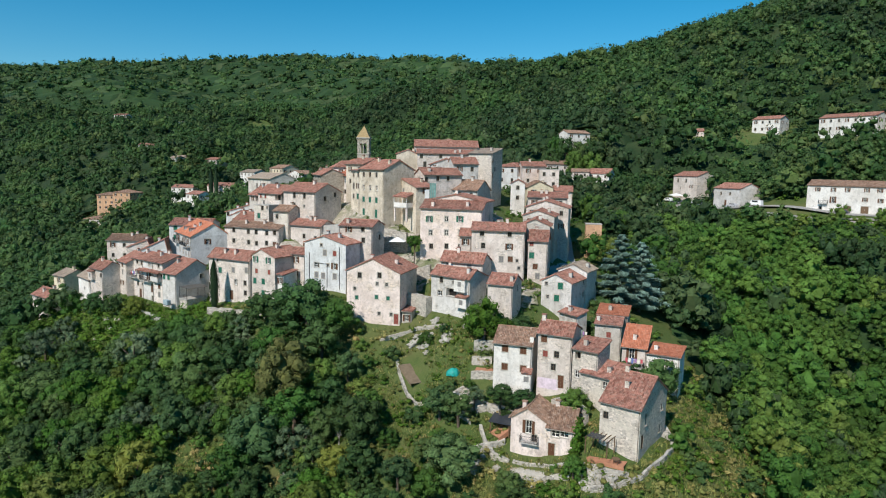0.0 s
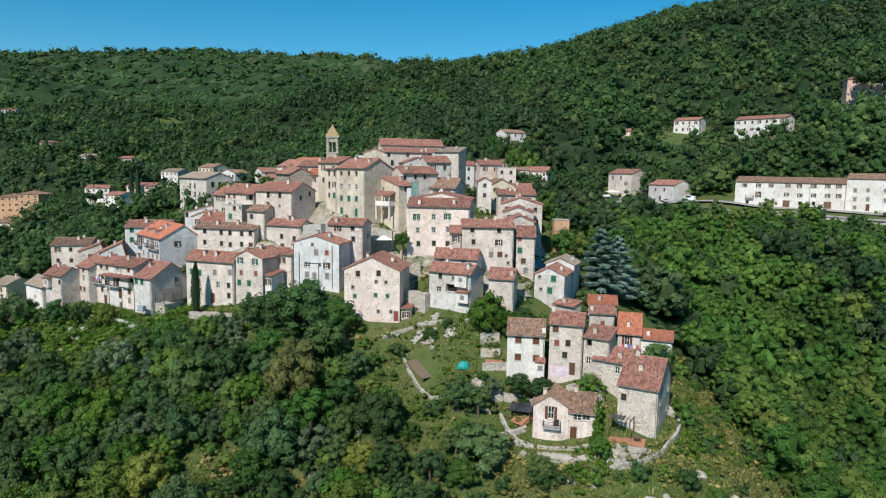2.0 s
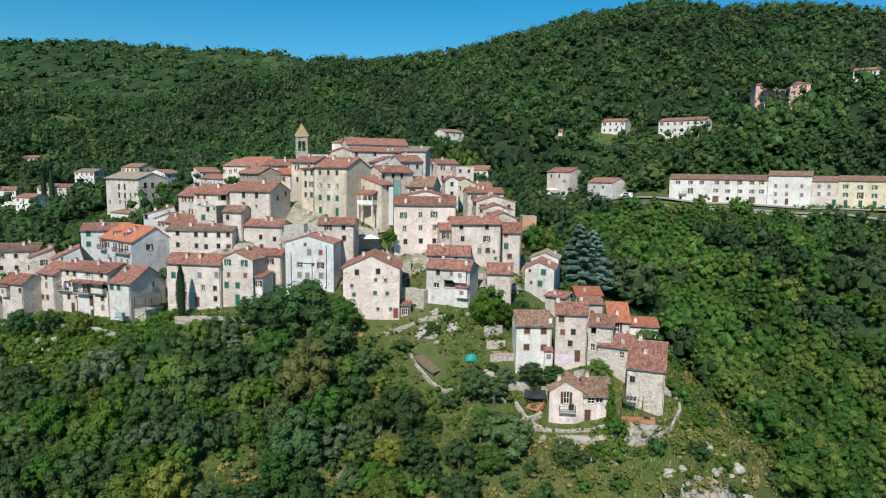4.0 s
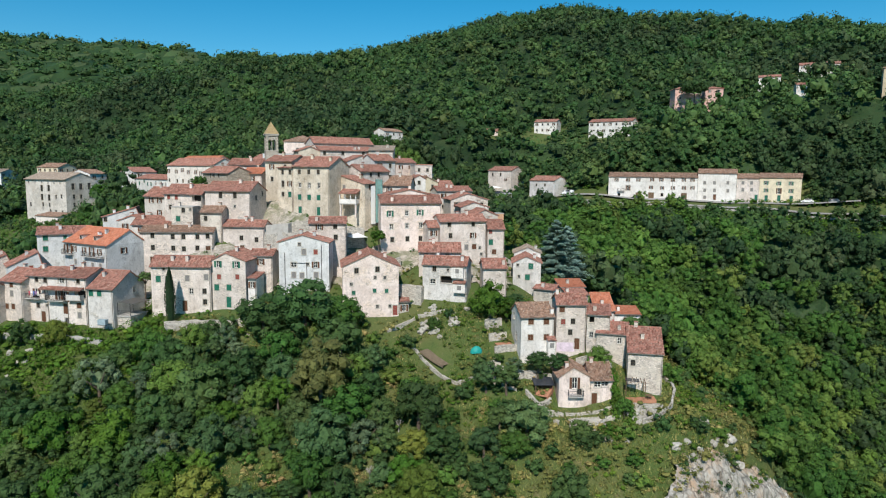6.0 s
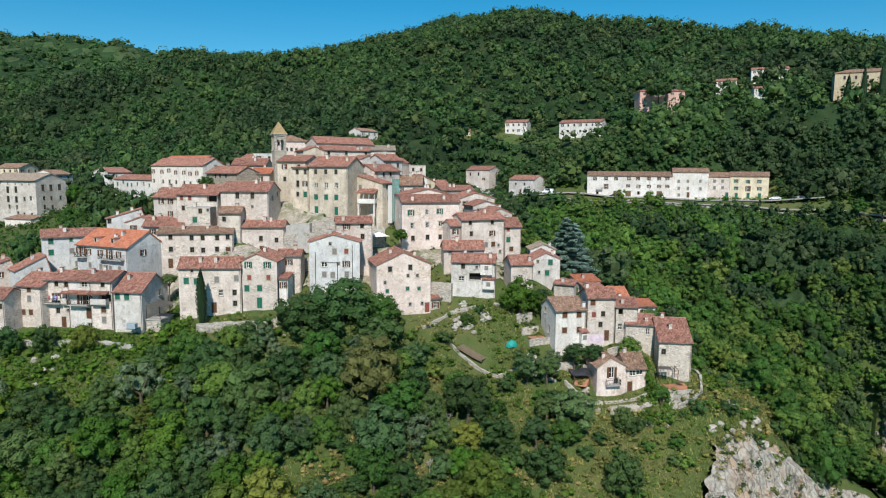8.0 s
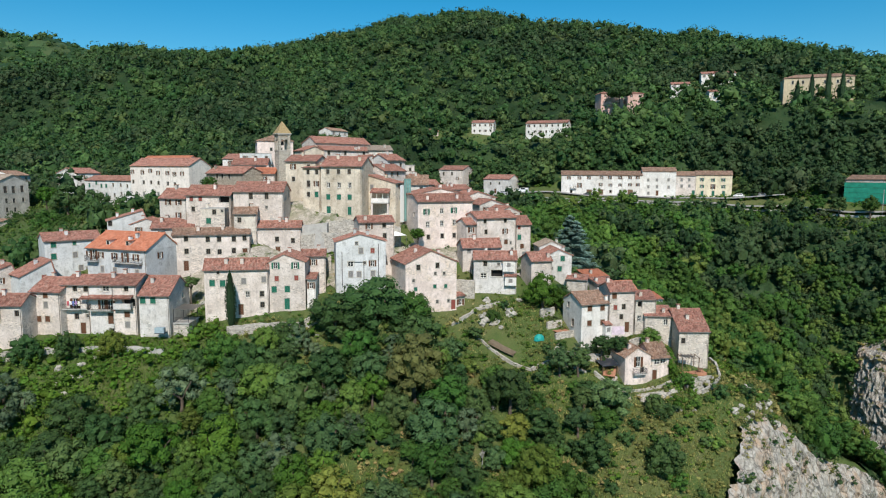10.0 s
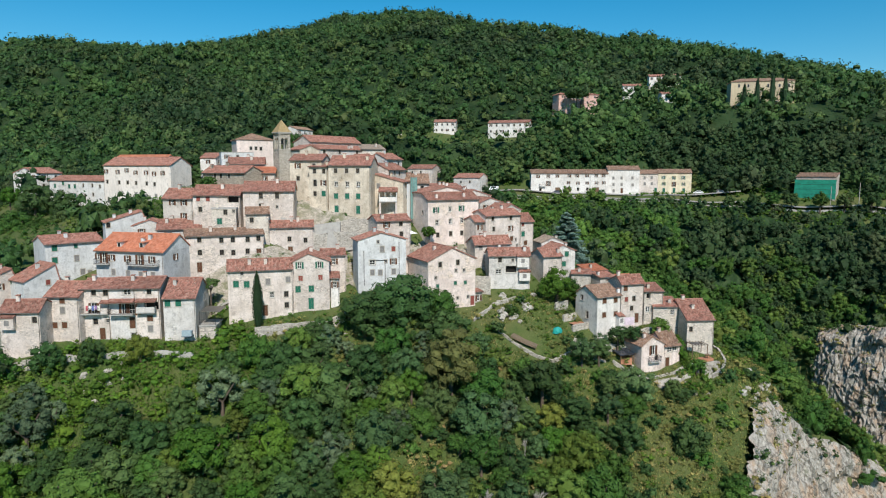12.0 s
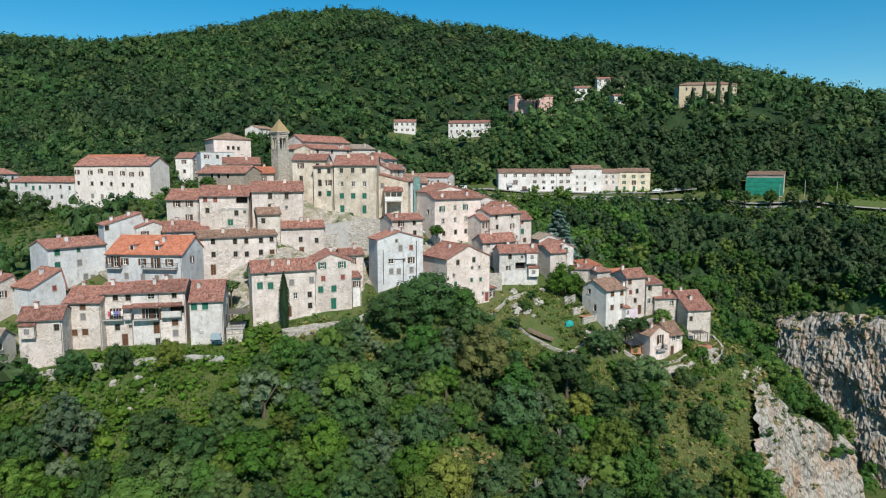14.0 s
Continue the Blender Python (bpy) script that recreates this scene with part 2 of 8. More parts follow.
LEAF_GREY = foliage_material("downy_oak_leaf", (0.032, 0.070, 0.026), (0.070, 0.124, 0.046), (0.076, 0.118, 0.044), 2.5, 0.2)
LEAF_YELLOW = foliage_material("maple_leaf", (0.046, 0.082, 0.014), (0.112, 0.150, 0.028), (0.13, 0.145, 0.032), 2.5, 0.22)
LEAF_BROWN = foliage_material("brownish_oak", (0.060, 0.075, 0.022), (0.125, 0.125, 0.042), (0.11, 0.10, 0.035), 2.5)
# evergreen oak leaf; its dark tone also paints shaded gaps on the underwood sheets
HOLM_AND_GAPS = foliage_material("holm_oak_and_gap_shade", (0.013, 0.034, 0.012), (0.034, 0.068, 0.023), (0.052, 0.068, 0.030), 1.2, 0.2)
LEAF_HERB = foliage_material("nettle_leaf", (0.036, 0.087, 0.012), (0.078, 0.148, 0.020), (0.095, 0.122, 0.025), 1.6)
LEAF_SCRUB = foliage_material("scrub_leaf", (0.083, 0.109, 0.031), (0.177, 0.177, 0.054), (0.295, 0.218, 0.100), 1.6)
GRASS = foliage_material("long_grass", (0.109, 0.154, 0.036), (0.192, 0.218, 0.064), (0.333, 0.262, 0.122), 0.5, 0.3)
LEAF_CEDAR = foliage_material("blue_cedar", (0.10, 0.165, 0.140), (0.18, 0.265, 0.225), (0.16, 0.235, 0.20), 3, 0.25)
LEAF_CYPRESS = foliage_material("cypress_leaf", (0.010, 0.030, 0.013), (0.024, 0.054, 0.022), (0.024, 0.045, 0.02), 3, 0.1)
BARK_PALE = plain("pale_dead_wood", (0.34, 0.32, 0.29), 0.95, 0.3, 4, 0, 0.4)
BARK = plain("bark", (0.13, 0.10, 0.075), 0.95, 0.4, 3, 0, 0.5)
ROCK = wall_material("limestone", (0.46, 0.43, 0.38), (0.31, 0.285, 0.24), 0.1, (0.42, 0.38, 0.33))
FIELDSTONE = wall_material("dry_stone", (0.45, 0.42, 0.37), (0.33, 0.30, 0.255), 0.8, (0.43, 0.395, 0.345))


def ground_material():
    """Grass, dry grass and bare earth in patches at several scales."""
    m, t, b = material("grass_and_earth", 0.95)
    a = node(t, "ShaderNodeTexNoise", Vector=place(t), Scale=0.06, Detail=6, Roughness=0.65).outputs["Fac"]
    c1 = node(t, "ShaderNodeTexNoise", Vector=place(t), Scale=0.45, Detail=6, Roughness=0.75).outputs["Fac"]
    f = node(t, "ShaderNodeTexNoise", Vector=place(t), Scale=4.0, Detail=4, Roughness=0.8).outputs["Fac"]
    c = mixed(t, ramp(t, f, (0.3, G0), (0.7, G1)), (0.036, 0.072, 0.017), (0.105, 0.140, 0.038))
    c = mixed(t, ramp(t, a, (0.46, G0), (0.62, (0.6,) * 3)), c, (0.135, 0.130, 0.050))
    c = mixed(t, ramp(t, c1, (0.56, G0), (0.68, (0.55,) * 3)), c, (0.18, 0.14, 0.08))
    c = mixed(t, ramp(t, c1, (0.30, (0.8,) * 3), (0.44, G0)), c, (0.030, 0.066, 0.016))
    t.links.new(c, b.inputs["Base Color"])
    bumped(t, b, f, 0.8, 0.2)
    return m


GROUND = ground_material()
RUBBLE = wall_material("village_earth_and_rubble", (0.30, 0.27, 0.21), (0.13, 0.15, 0.07), 0.5, (0.36, 0.32, 0.27))


# ---- mesh helpers ----
class Geo:
    """Points and faces on their way to a mesh."""

    def __init__(self):
        self.v, self.f, self.uv = [], [], []

    def face(self, *pts, uv=None):
        n = len(self.v)
        self.v += [tuple(p) for p in pts]
        self.f.append(tuple(range(n, n + len(pts))))
        self.uv += uv or [(0.0, 0.0)] * len(pts)
        return self

    def box(self, x0, y0, z0, x1, y1, z1, m=None):
        p = [Vector((x, y, z)) for z in (z0, z1) for y in (y0, y1) for x in (x0, x1)]
        if m:
            p = [m @ q for q in p]
        for q in ((0, 2, 3, 1), (4, 5, 7, 6), (0, 1, 5, 4), (1, 3, 7, 5), (3, 2, 6, 7), (2, 0, 4, 6)):
            self.face(*[p[i] for i in q])
        return self

    def tube(self, a, b, ra, rb=None, n=8):
        a, b = Vector(a), Vector(b)
        rb = ra if rb is None else rb
        d = (b - a).normalized()
        s = d.orthogonal().normalized()
        u = d.cross(s)
        ring = [[p + (s * math.cos(k * math.tau / n) + u * math.sin(k * math.tau / n)) * r for k in range(n)] for p, r in ((a, ra), (b, rb))]
        for k in range(n):
            j = (k + 1) % n
            self.face(ring[0][k], ring[0][j], ring[1][j], ring[1][k])
        self.face(*reversed(ring[0]))
        self.face(*ring[1])
        return self

    def mesh(self, name, mat, smooth=False):
        me = bpy.data.meshes.new(name)
        me.from_pydata(self.v, [], self.f)
        lay = me.uv_layers.new(name="UVMap")
        lay.data.foreach_set("uv", np.array(self.uv, dtype=np.float32).ravel())
        me.materials.append(mat)
        if smooth:
            me.polygons.foreach_set("use_smooth", [True] * len(me.polygons))
        me.update()
        return me


def part(name, geo, mat=None, parent=None, label="", m=None, smooth=False):
    """Links a Geo, or a mesh made before, as one object under a thing or a part."""
    me = geo.mesh(name, mat, smooth) if isinstance(geo, Geo) else geo
    ob = new(name, me)
    if parent:
        ob.parent = parent
    if m:
        ob.matrix_basis = m
    if label:
        tagged(ob, label)
    return ob


def thing(name, m, label, category, group="", kind=""):
    ob = new(name)
    ob.empty_display_size = 0.5
    ob.matrix_basis = m
    return tagged(ob, label, category, group, kind)


# ---- the plan: houses by the front corner of the eaves ----
PLAN = []


def plan(label, x, y, z, yaw, w, d, h, roof="x", rise=1.6, q=0.5, wall=CREAM, tiles=TILES, wins="", over=0.35, flue="", name="house", pad=True, fine=True, view=0.0):
    """x, y, z: the left front corner of the eaves; yaw: the way the front runs; h: eaves over the ground in front.
    wins: face:kind along/below ... | ... ; flue: chimneys along/deep in metres."""
    PLAN.append(dict(label=label, x=x, y=y, z=z, yaw=yaw, w=w, d=d, h=h, roof=roof, rise=rise, q=q, wall=wall, tiles=tiles, wins=wins, over=over, flue=flue, name=name, pad=pad, fine=fine, view=view))


plan("white rendered house with brown shutters and tiled gable roof", 8.6, 102.5, 32.6, -17, 6.2, 7.3, 7.7, "x", 1.8, 0.55, WHITE, TILES_BROWN, wins="F:brown 1.84/0.92 4.78/0.99 1.84/3.92 4.88/3.95 | L:tallw 4.02/4.35 | L:sq 2.16/0.95", flue='6/0.8')
plan("tall cream stone house with a low terracotta roof", 15.5, 101.2, 34.8, -26, 5.5, 5.5, 9.3, "x", 1.5, 0.36, CREAM, TILES, wins="F:brown 0.98/1.09 | F:red 1.26/3.45 | F:sq 3.10/3.36 2.64/5.45 | F:door 3.93/7.65", flue='0.3/2.0')
plan("low stone house with terracotta lean-to roof", 20.6, 98.7, 32.9, -37, 4.2, 4.5, 5.5, "s", 1, 0.5, STONE, TILES, wins="F:hole 0.90/1.09 | F:white 0.86/3.99")
plan("rubble stone farmhouse with a large terracotta gable roof", 23.1, 90, 27.7, -37, 5.9, 11, 7.8, "x", 3.2, 0.53, STONE, TILES, wins="F:sq 0.87/2.03 | R:arch 2.25/2.10 | R:door 1.18/5.08 | R:sq 8.89/2.10 | R:grey 8.47/5.31", flue='1.6/5.8 2.6/3.2')
plan("low stone wing with terracotta tiles", 21.6, 97, 29.7, -42, 5.5, 4.5, 6, "s", 1.2, 0.5, STONE, TILES, wins="F:white 4.12/1.29", pad=False)
plan("stone cottage with a balcony and weathered tiled gable", 10.7, 93.2, 23.8, -24, 5.5, 6, 6.3, "y", 1.7, 0.45, PINKISH, TILES_BROWN, wins="F:french 2.75/1.20 | F:sq 3.62/2.78", flue='1.6/1.6')
plan("cream cottage wing with wide window", 15.75, 90.9, 23.3, -22, 3.9, 6, 5.0, "x", 2.1, 0.5, PINKISH, TILES_BROWN, wins="F:wide 1.24/0.97 2.55/0.83 | F:door 0.72/3.55", pad=False)
plan("grey rendered house with pale terracotta roof", 27.7, 114.6, 33.2, -20, 4.6, 4, 6.5, "s", 0.7, 0.5, GREYPLASTER, TILES, wins="F:red 2.45/1.90", flue='0.4/1.5')
plan("grey house with new orange tiled roof", 29, 118.8, 34.1, -21, 5.5, 5, 6.5, "s", 0.9, 0.5, GREYPLASTER, TILES_ORANGE, wins="F:browno 2.75/1.35", pad=False)
plan("cream house with bright orange tiled roof and a balcony", 31.4, 109.7, 30.5, -24, 4.1, 5, 5.5, "s", 2.7, 0.5, CREAM, TILES_ORANGE, wins="F:french 1.66/1.31")
plan("low white outbuilding with orange tiled roof", 35.3, 108.3, 29.7, -29, 5.4, 5, 5.5, "s", 0.7, 0.5, WHITE, TILES_ORANGE, wins="F:browno 2.70/1.35")
plan("small grey shed with tiled roof", 22, 118.9, 34.3, -55, 4.5, 2.5, 5, "s", 0.7, 0.5, GREYPLASTER, TILES)
plan("grey-white house with green shutters and low tiled gable", 19, 122.6, 39.6, -31, 6, 7.5, 5.5, "y", 1.4, 0.46, GREYWHITE, TILES, wins="F:green 3.82/0.82 3.15/3.22 | F:tiny 0.99/0.64 1.32/3.11 | R:sq 6.77/0.68 6.88/3.17")
plan("grey-white house with pale tiled gable roof", 23.3, 129.2, 40.8, -31, 6, 6, 7, "y", 1.3, 0.5, GREYWHITE, TILES_GREY, wins="F:browno 3.00/1.35 | F:sq 3.00/4.35", pad=False, flue='5/3')
plan("white plastered house with boxed bays and terracotta roof", -2.1, 123.4, 40.3, -38, 9.1, 5.5, 7.4, "x", 1.4, 0.35, GREYWHITE, TILES, wins="F:sq 2.44/1.02 | F:wide 2.11/3.62 | F:loggia 4.94/3.15 | F:tiny 5.27/1.15")
plan("stone house with bright terracotta gable roof", 8.3, 116.6, 39.8, -22, 4.7, 6, 6, "x", 1.5, 0.45, CREAM, TILES, wins="R:sq 3.30/1.07", flue='4.2/1.0')
plan("low cream house with terracotta roof", -0.3, 129.5, 42.1, -23, 8.9, 5, 4, "x", 1.6, 0.35, CREAM, TILES, wins="F:grey 1.45/0.77 6.08/0.77")
plan("large cream plastered house front with rows of shutters", -5, 140.2, 51.9, -16, 13.6, 3.6, 10.5, "s", 1.6, 0.5, PINKISH, TILES, wins="F:greeno 2.03/2.43 8.82/2.16 | F:white 5.83/2.28 2.35/5.35 5.89/5.19 9.02/5.04 | F:sq 2.53/8.29 5.96/8.11 8.97/8.07 | L:sq 0.62/3.22")
plan("upper part of the large cream house under a low gable", -4, 143.7, 53.4, -16, 13.6, 8, 11.5, "y", 1.4, 0.5, PINKISH, TILES, wins="F:tiny 7.63/0.48 | R:tallw 3.84/3.83 | R:sq 7.38/3.46", pad=False, over=0.3, flue='6.9/0.5')
plan("broad cream stone house with terracotta roof", 5.8, 131.9, 48.1, -8, 10.8, 7, 9.5, "x", 1.3, 0.4, CREAM, TILES, wins="F:sq 2.40/3.22 7.71/0.68 2.10/0.68 | F:browno 7.68/3.25 | F:grey 6.16/5.86 | F:brown 7.99/5.79 | F:tiny 9.37/6.08 9.77/7.57")
plan("narrow cream house end with terracotta roof", 3.4, 132.9, 46.8, -10, 2.4, 5.5, 8, "x", 1.2, 0.4, CREAM, TILES, wins="F:browno 1.20/1.35 | F:sq 1.20/4.35", pad=False)
plan("cream stone house with low terracotta roof", 17.3, 131, 46.3, -14, 3.9, 5, 9, "x", 1.8, 0.5, CREAM, TILES, wins="F:red 0.65/0.70 | F:green 0.75/3.13 | F:brown 1.54/5.36 | F:grey 2.08/7.31")
plan("pale gabled house with terracotta roof", 16.2, 136.5, 48.9, -12, 6.2, 7, 9, "y", 1.4, 0.5, GREYPLASTER, TILES, wins="F:browno 3.10/1.35 | F:sq 3.10/4.35")
plan("pale gabled stone house with terracotta roof", 17.8, 145.5, 50.4, -16, 7, 8, 9, "y", 1.2, 0.47, GREYPLASTER, TILES, wins="F:browno 1.75/1.35 | F:sq 5.25/1.35 1.75/4.35 5.25/4.35")
plan("tall gabled stone house with long side wall", 19.6, 154.9, 51.8, -14, 10, 9.5, 12, "y", 1.6, 0.46, CREAM, TILES, wins="F:browno 1.67/1.35 8.33/4.35 | F:sq 5.00/1.35 8.33/1.35 1.67/4.35 5.00/4.35")
plan("cream house with low red roof", 21.5, 167, 53.6, -10, 10, 8, 9, "x", 1.2, 0.5, CREAM, TILES, wins="F:browno 1.67/1.35 8.33/4.35 | F:sq 5.00/1.35 8.33/1.35 1.67/4.35 5.00/4.35")
plan("ochre rendered gabled house with brown roof", 23.9, 187.8, 55.6, 4, 7.6, 8, 8, "y", 1.8, 0.47, OCHRE, TILES_BROWN, wins="F:browno 1.90/1.35 | F:sq 5.70/1.35 1.90/4.35 5.70/4.35")
plan("cream house with brown tiled lean-to", 31.8, 190, 54.6, -10, 5.5, 7, 8, "x", 1.4, 0.5, CREAM, TILES, wins="F:browno 2.75/1.35 | F:sq 2.75/4.35")
plan("white house with red roof among trees", 62.2, 284.1, 60, -34, 9.5, 7.3, 9, "x", 2, 0.5, WHITE, TILES, wins="F:browno 1.58/1.35 7.92/4.35 | F:sq 4.75/1.35 7.92/1.35 1.58/4.35 4.75/4.35 | R:browno 1.82/1.35 | R:sq 5.47/1.35 1.82/4.35 5.47/4.35", fine=False)
plan("cream house with flat-pitched roof", 44.6, 287.4, 63.6, 10, 10.3, 8, 12, "x", 1.5, 0.5, CREAM, TILES_BROWN, wins="F:browno 1.72/1.35 8.58/4.35 5.15/7.35 | F:sq 5.15/1.35 8.58/1.35 1.72/4.35 5.15/4.35 1.72/7.35 8.58/7.35 | R:browno 2.00/1.35 6.00/7.35 | R:sq 6.00/1.35 2.00/4.35 6.00/4.35 2.00/7.35", fine=False)
plan("cream rendered house among the trees", 54.5, 281, 60.5, -10, 7.5, 8, 9, "x", 1.2, 0.5, CREAM, TILES_BROWN, wins="F:browno 1.88/1.35 | F:sq 5.62/1.35 1.88/4.35 5.62/4.35 | R:browno 2.00/1.35 | R:sq 6.00/1.35 2.00/4.35 6.00/4.35", fine=False)
plan("white house with a hipped red roof", 17.2, 214.5, 61.6, -36, 7.6, 10.5, 8, "h", 1.2, 0.5, BLUEWHITE, TILES, wins="F:browno 1.90/1.35 | F:sq 5.70/1.35 1.90/4.35 5.70/4.35 | R:browno 1.75/1.35 8.75/4.35 | R:sq 5.25/1.35 8.75/1.35 1.75/4.35 5.25/4.35", fine=False)
plan("cream house with a low red roof behind the castle", 24.6, 207, 61.8, 5, 7.6, 7, 10, "x", 1.4, 0.5, PINKISH, TILES, wins="F:browno 1.9/1.5 5.6/1.5 | F:sq 1.9/4.5 5.6/4.5")
plan("cream flat-roofed house behind the castle", 29.2, 201.5, 60.8, -6, 6, 6, 10, "f", 0.2, 0.5, CREAM, TILES, wins="F:sq 1.5/1.4 4.4/1.4 4.4/4.4 | F:browno 1.5/4.4", pad=False)
plan("narrow white house at the top of the lane", 18.0, 176.5, 56.9, -8, 3.8, 6, 9, "y", 1.0, 0.5, WHITE, TILES, wins="F:sq 1.9/1.2 1.9/3.9 | R:sq 2.0/1.4", pad=False)
plan("tall orange rendered tower with flat grey roof", 35.6, 161.8, 47.3, -8, 3.9, 3, 9, "f", 0.2, 0.5, BRICKRED, TILES, name='rendered_tower')
plan("long church with two-tiered terracotta roof", -7.6, 181.4, 64.5, 4, 16.4, 4, 10, "s", 1.3, 0.5, CREAM, TILES, wins="F:sq 1.12/0.76 6.46/0.68 12.66/0.68 | F:tallw 2.12/3.00", over=0.3, name='church_nave')
plan("upper church nave with terracotta roof", -8.5, 185.3, 66.6, 4, 18, 8, 10, "x", 1.8, 0.4, CREAM, TILES, over=0.25, pad=False, name='church_nave')
plan("gabled church chapel in tan plaster", -13.5, 182.5, 64.3, 0, 6, 6, 9, "y", 1.2, 0.55, TAN, TILES, pad=False)
plan("tall pale stone castle block with sloping roof", 6.6, 182.2, 64.8, -25, 7, 8, 14, "s", 1.6, 0.5, STONE, TILES_GREY, wins="R:sq 0.62/2.01 2.41/4.30 0.78/5.86")
plan("cream house with terracotta roof below the church", -4.8, 155.2, 58.9, 25, 10, 6, 9, "x", 1.5, 0.5, CREAM, TILES, wins="F:sq 0.62/1.22 3.57/0.90 6.27/0.87")
plan("white gabled house with terracotta roof", 2.2, 164.8, 61.7, 12, 6.5, 7, 10, "x", 1.6, 0.5, GREYWHITE, TILES, wins="F:browno 1.62/1.35 | F:sq 4.88/1.35 1.62/4.35 4.88/4.35")
plan("white gabled house below the church", -3.5, 170, 61.5, 5, 8, 6, 9, "y", 1.5, 0.5, GREYWHITE, TILES, wins="F:browno 2.00/1.35 | F:sq 6.00/1.35 2.00/4.35 6.00/4.35")
plan("house with a brown tiled roof", 2.1, 158.5, 55.5, -35, 7.1, 5.9, 8, "x", 2.2, 0.5, GREYPLASTER, TILES_BROWN, wins="F:browno 1.77/1.35 | F:sq 5.32/1.35 1.77/4.35 5.32/4.35")
plan("tall tan palazzo with rows of tall windows", -20.5, 158, 59.9, -49, 10, 8.9, 11.4, "x", 2.2, 0.5, TAN, TILES, wins="F:sq 1.75/1.30 4.39/1.30 7.03/1.30 | F:white 1.82/4.46 4.47/4.46 7.12/4.46 | F:green 1.76/7.24 4.42/7.24 7.07/7.24 | F:tallg 1.83/10.42 7.02/10.43", flue='3/3.6 8.8/2.5')
plan("narrow tan house with small terracotta roof", -23.2, 162.2, 59.5, -55, 4.6, 7, 11, "s", 0.9, 0.5, TAN, TILES, wins="F:sq 1.43/1.02 3.74/1.03 1.44/6.32 | F:tallw 1.50/3.80 | F:browno 3.68/3.80 | F:green 3.62/6.31", pad=False)
plan("tan house with terracotta roof behind the palazzo", -25.2, 167.5, 61.1, -50, 8, 7, 9, "x", 1.4, 0.5, TAN, TILES, wins="F:browno 2.00/1.35 | F:sq 6.00/1.35 2.00/4.35 6.00/4.35")
plan("tall tan house with sloping tiled roof", -6.3, 147.7, 56, 31, 4.8, 7.2, 10.1, "s", 1.8, 0.5, TAN, TILES, wins="L:grey 0.86/1.03 | F:browno 2.37/0.82 | F:greens 2.43/3.62")
plan("stone house with a rubble gable and terracotta roof", -40, 162.2, 54.1, -34, 11, 9, 7, "x", 2, 0.46, CREAM, TILES, wins="F:tallw 3.86/0.95 7.34/0.95 | F:sq 3.79/3.34 | F:tiny 7.27/3.52 | R:sq 6.81/0.74 3.26/1.64")
plan("grey-cream house with loggia and terracotta roof", -48.3, 169.2, 53.3, -41, 10.2, 7, 7.5, "x", 2, 0.42, CREAM, TILES, wins="F:red 1.18/0.94 3.27/0.95 | F:sq 1.54/3.24 | F:loggia 8.75/0.95", flue='6/2')
plan("grey-cream house at the lane with terracotta roof", -52.5, 175.5, 52.5, -50, 7, 6, 7.5, "x", 2, 0.5, GREYPLASTER, TILES, wins="F:browno 2.28/1.01 4.97/1.02 4.83/3.94")
plan("low stone house with brown tiled roof", -41.5, 158, 49.4, -27, 4.8, 5, 6, "x", 1.2, 0.5, STONE, TILES_BROWN, wins="F:sq 1.18/1.40")
plan("stone house block with a small roof terrace", -47.3, 162, 50.4, -30, 5, 5, 6.5, "f", 0.2, 0.5, STONE, TILES, wins="F:sq 2.82/0.68 | F:green 1.57/2.61 | F:tiny 4.50/0.48", flue='1/2')
plan("long stone house with brown tiled roof", -54, 159.7, 45.2, -20, 15.6, 6.5, 7.6, "x", 1.1, 0.5, CREAM, TILES_BROWN, wins="F:sq 2.68/0.84 6.99/1.07 9.26/1.08 12.27/1.12 2.68/3.48 7.01/3.64 9.28/3.79 12.18/3.61 14.47/0.96 | F:brown 14.50/3.72 | F:door 2.52/6.55", flue='5/2 10/2.5')
plan("cream house with terracotta roof", -37, 156.4, 46.3, -29, 9.5, 5.5, 6.5, "x", 1.2, 0.4, CREAM, TILES, wins="F:sq 4.29/2.67 7.74/3.01 | F:brown 4.45/4.89")
plan("grey-white gabled house with drainpipes", -28.9, 134.7, 44.6, -24, 10.1, 5.5, 9.5, "y", 1.5, 0.47, BLUEWHITE, TILES, wins="F:tiny 4.18/0.48 5.79/4.54 | F:grey 5.04/2.00 2.93/6.74 4.62/6.85 7.46/6.74 | F:red 7.41/2.00 | F:wide 2.96/4.66 | F:browno 7.38/4.65")
plan("narrow grey-cream house with terracotta roof", -22, 137.4, 48, -19, 7.6, 6, 9.5, "x", 1.1, 0.45, CREAM, TILES, wins="F:browno 2.14/0.82 | F:sq 5.41/0.68 5.51/2.98 | R:sq 3.72/2.55", flue='1.5/1')
plan("peach stone house with a broad gable and green shutters", -18.6, 124.8, 40.4, -16, 11, 10, 10.1, "y", 2.5, 0.49, PINKISH, TILES, wins="F:sq 6.81/0.68 2.70/0.92 | F:tiny 6.36/2.35 8.27/2.39 1.69/3.59 6.80/8.17 9.28/8.14 | F:greens 2.12/5.30 6.24/4.96 8.60/5.02 | F:doorr 10.30/8.98")
plan("long pale stone house with terracotta roof", -52.4, 144, 39.8, -27, 12, 6, 9.3, "x", 1.7, 0.35, CREAM, TILES, wins="F:green 1.45/2.72 3.41/2.85 | F:tiny 2.60/0.73 | F:grey 7.34/2.50 11.15/2.24 | F:white 8.03/5.12 | F:sq 10.72/5.09 10.76/7.27 | F:door 6.68/8.10", flue='4/1.2 7/1.2')
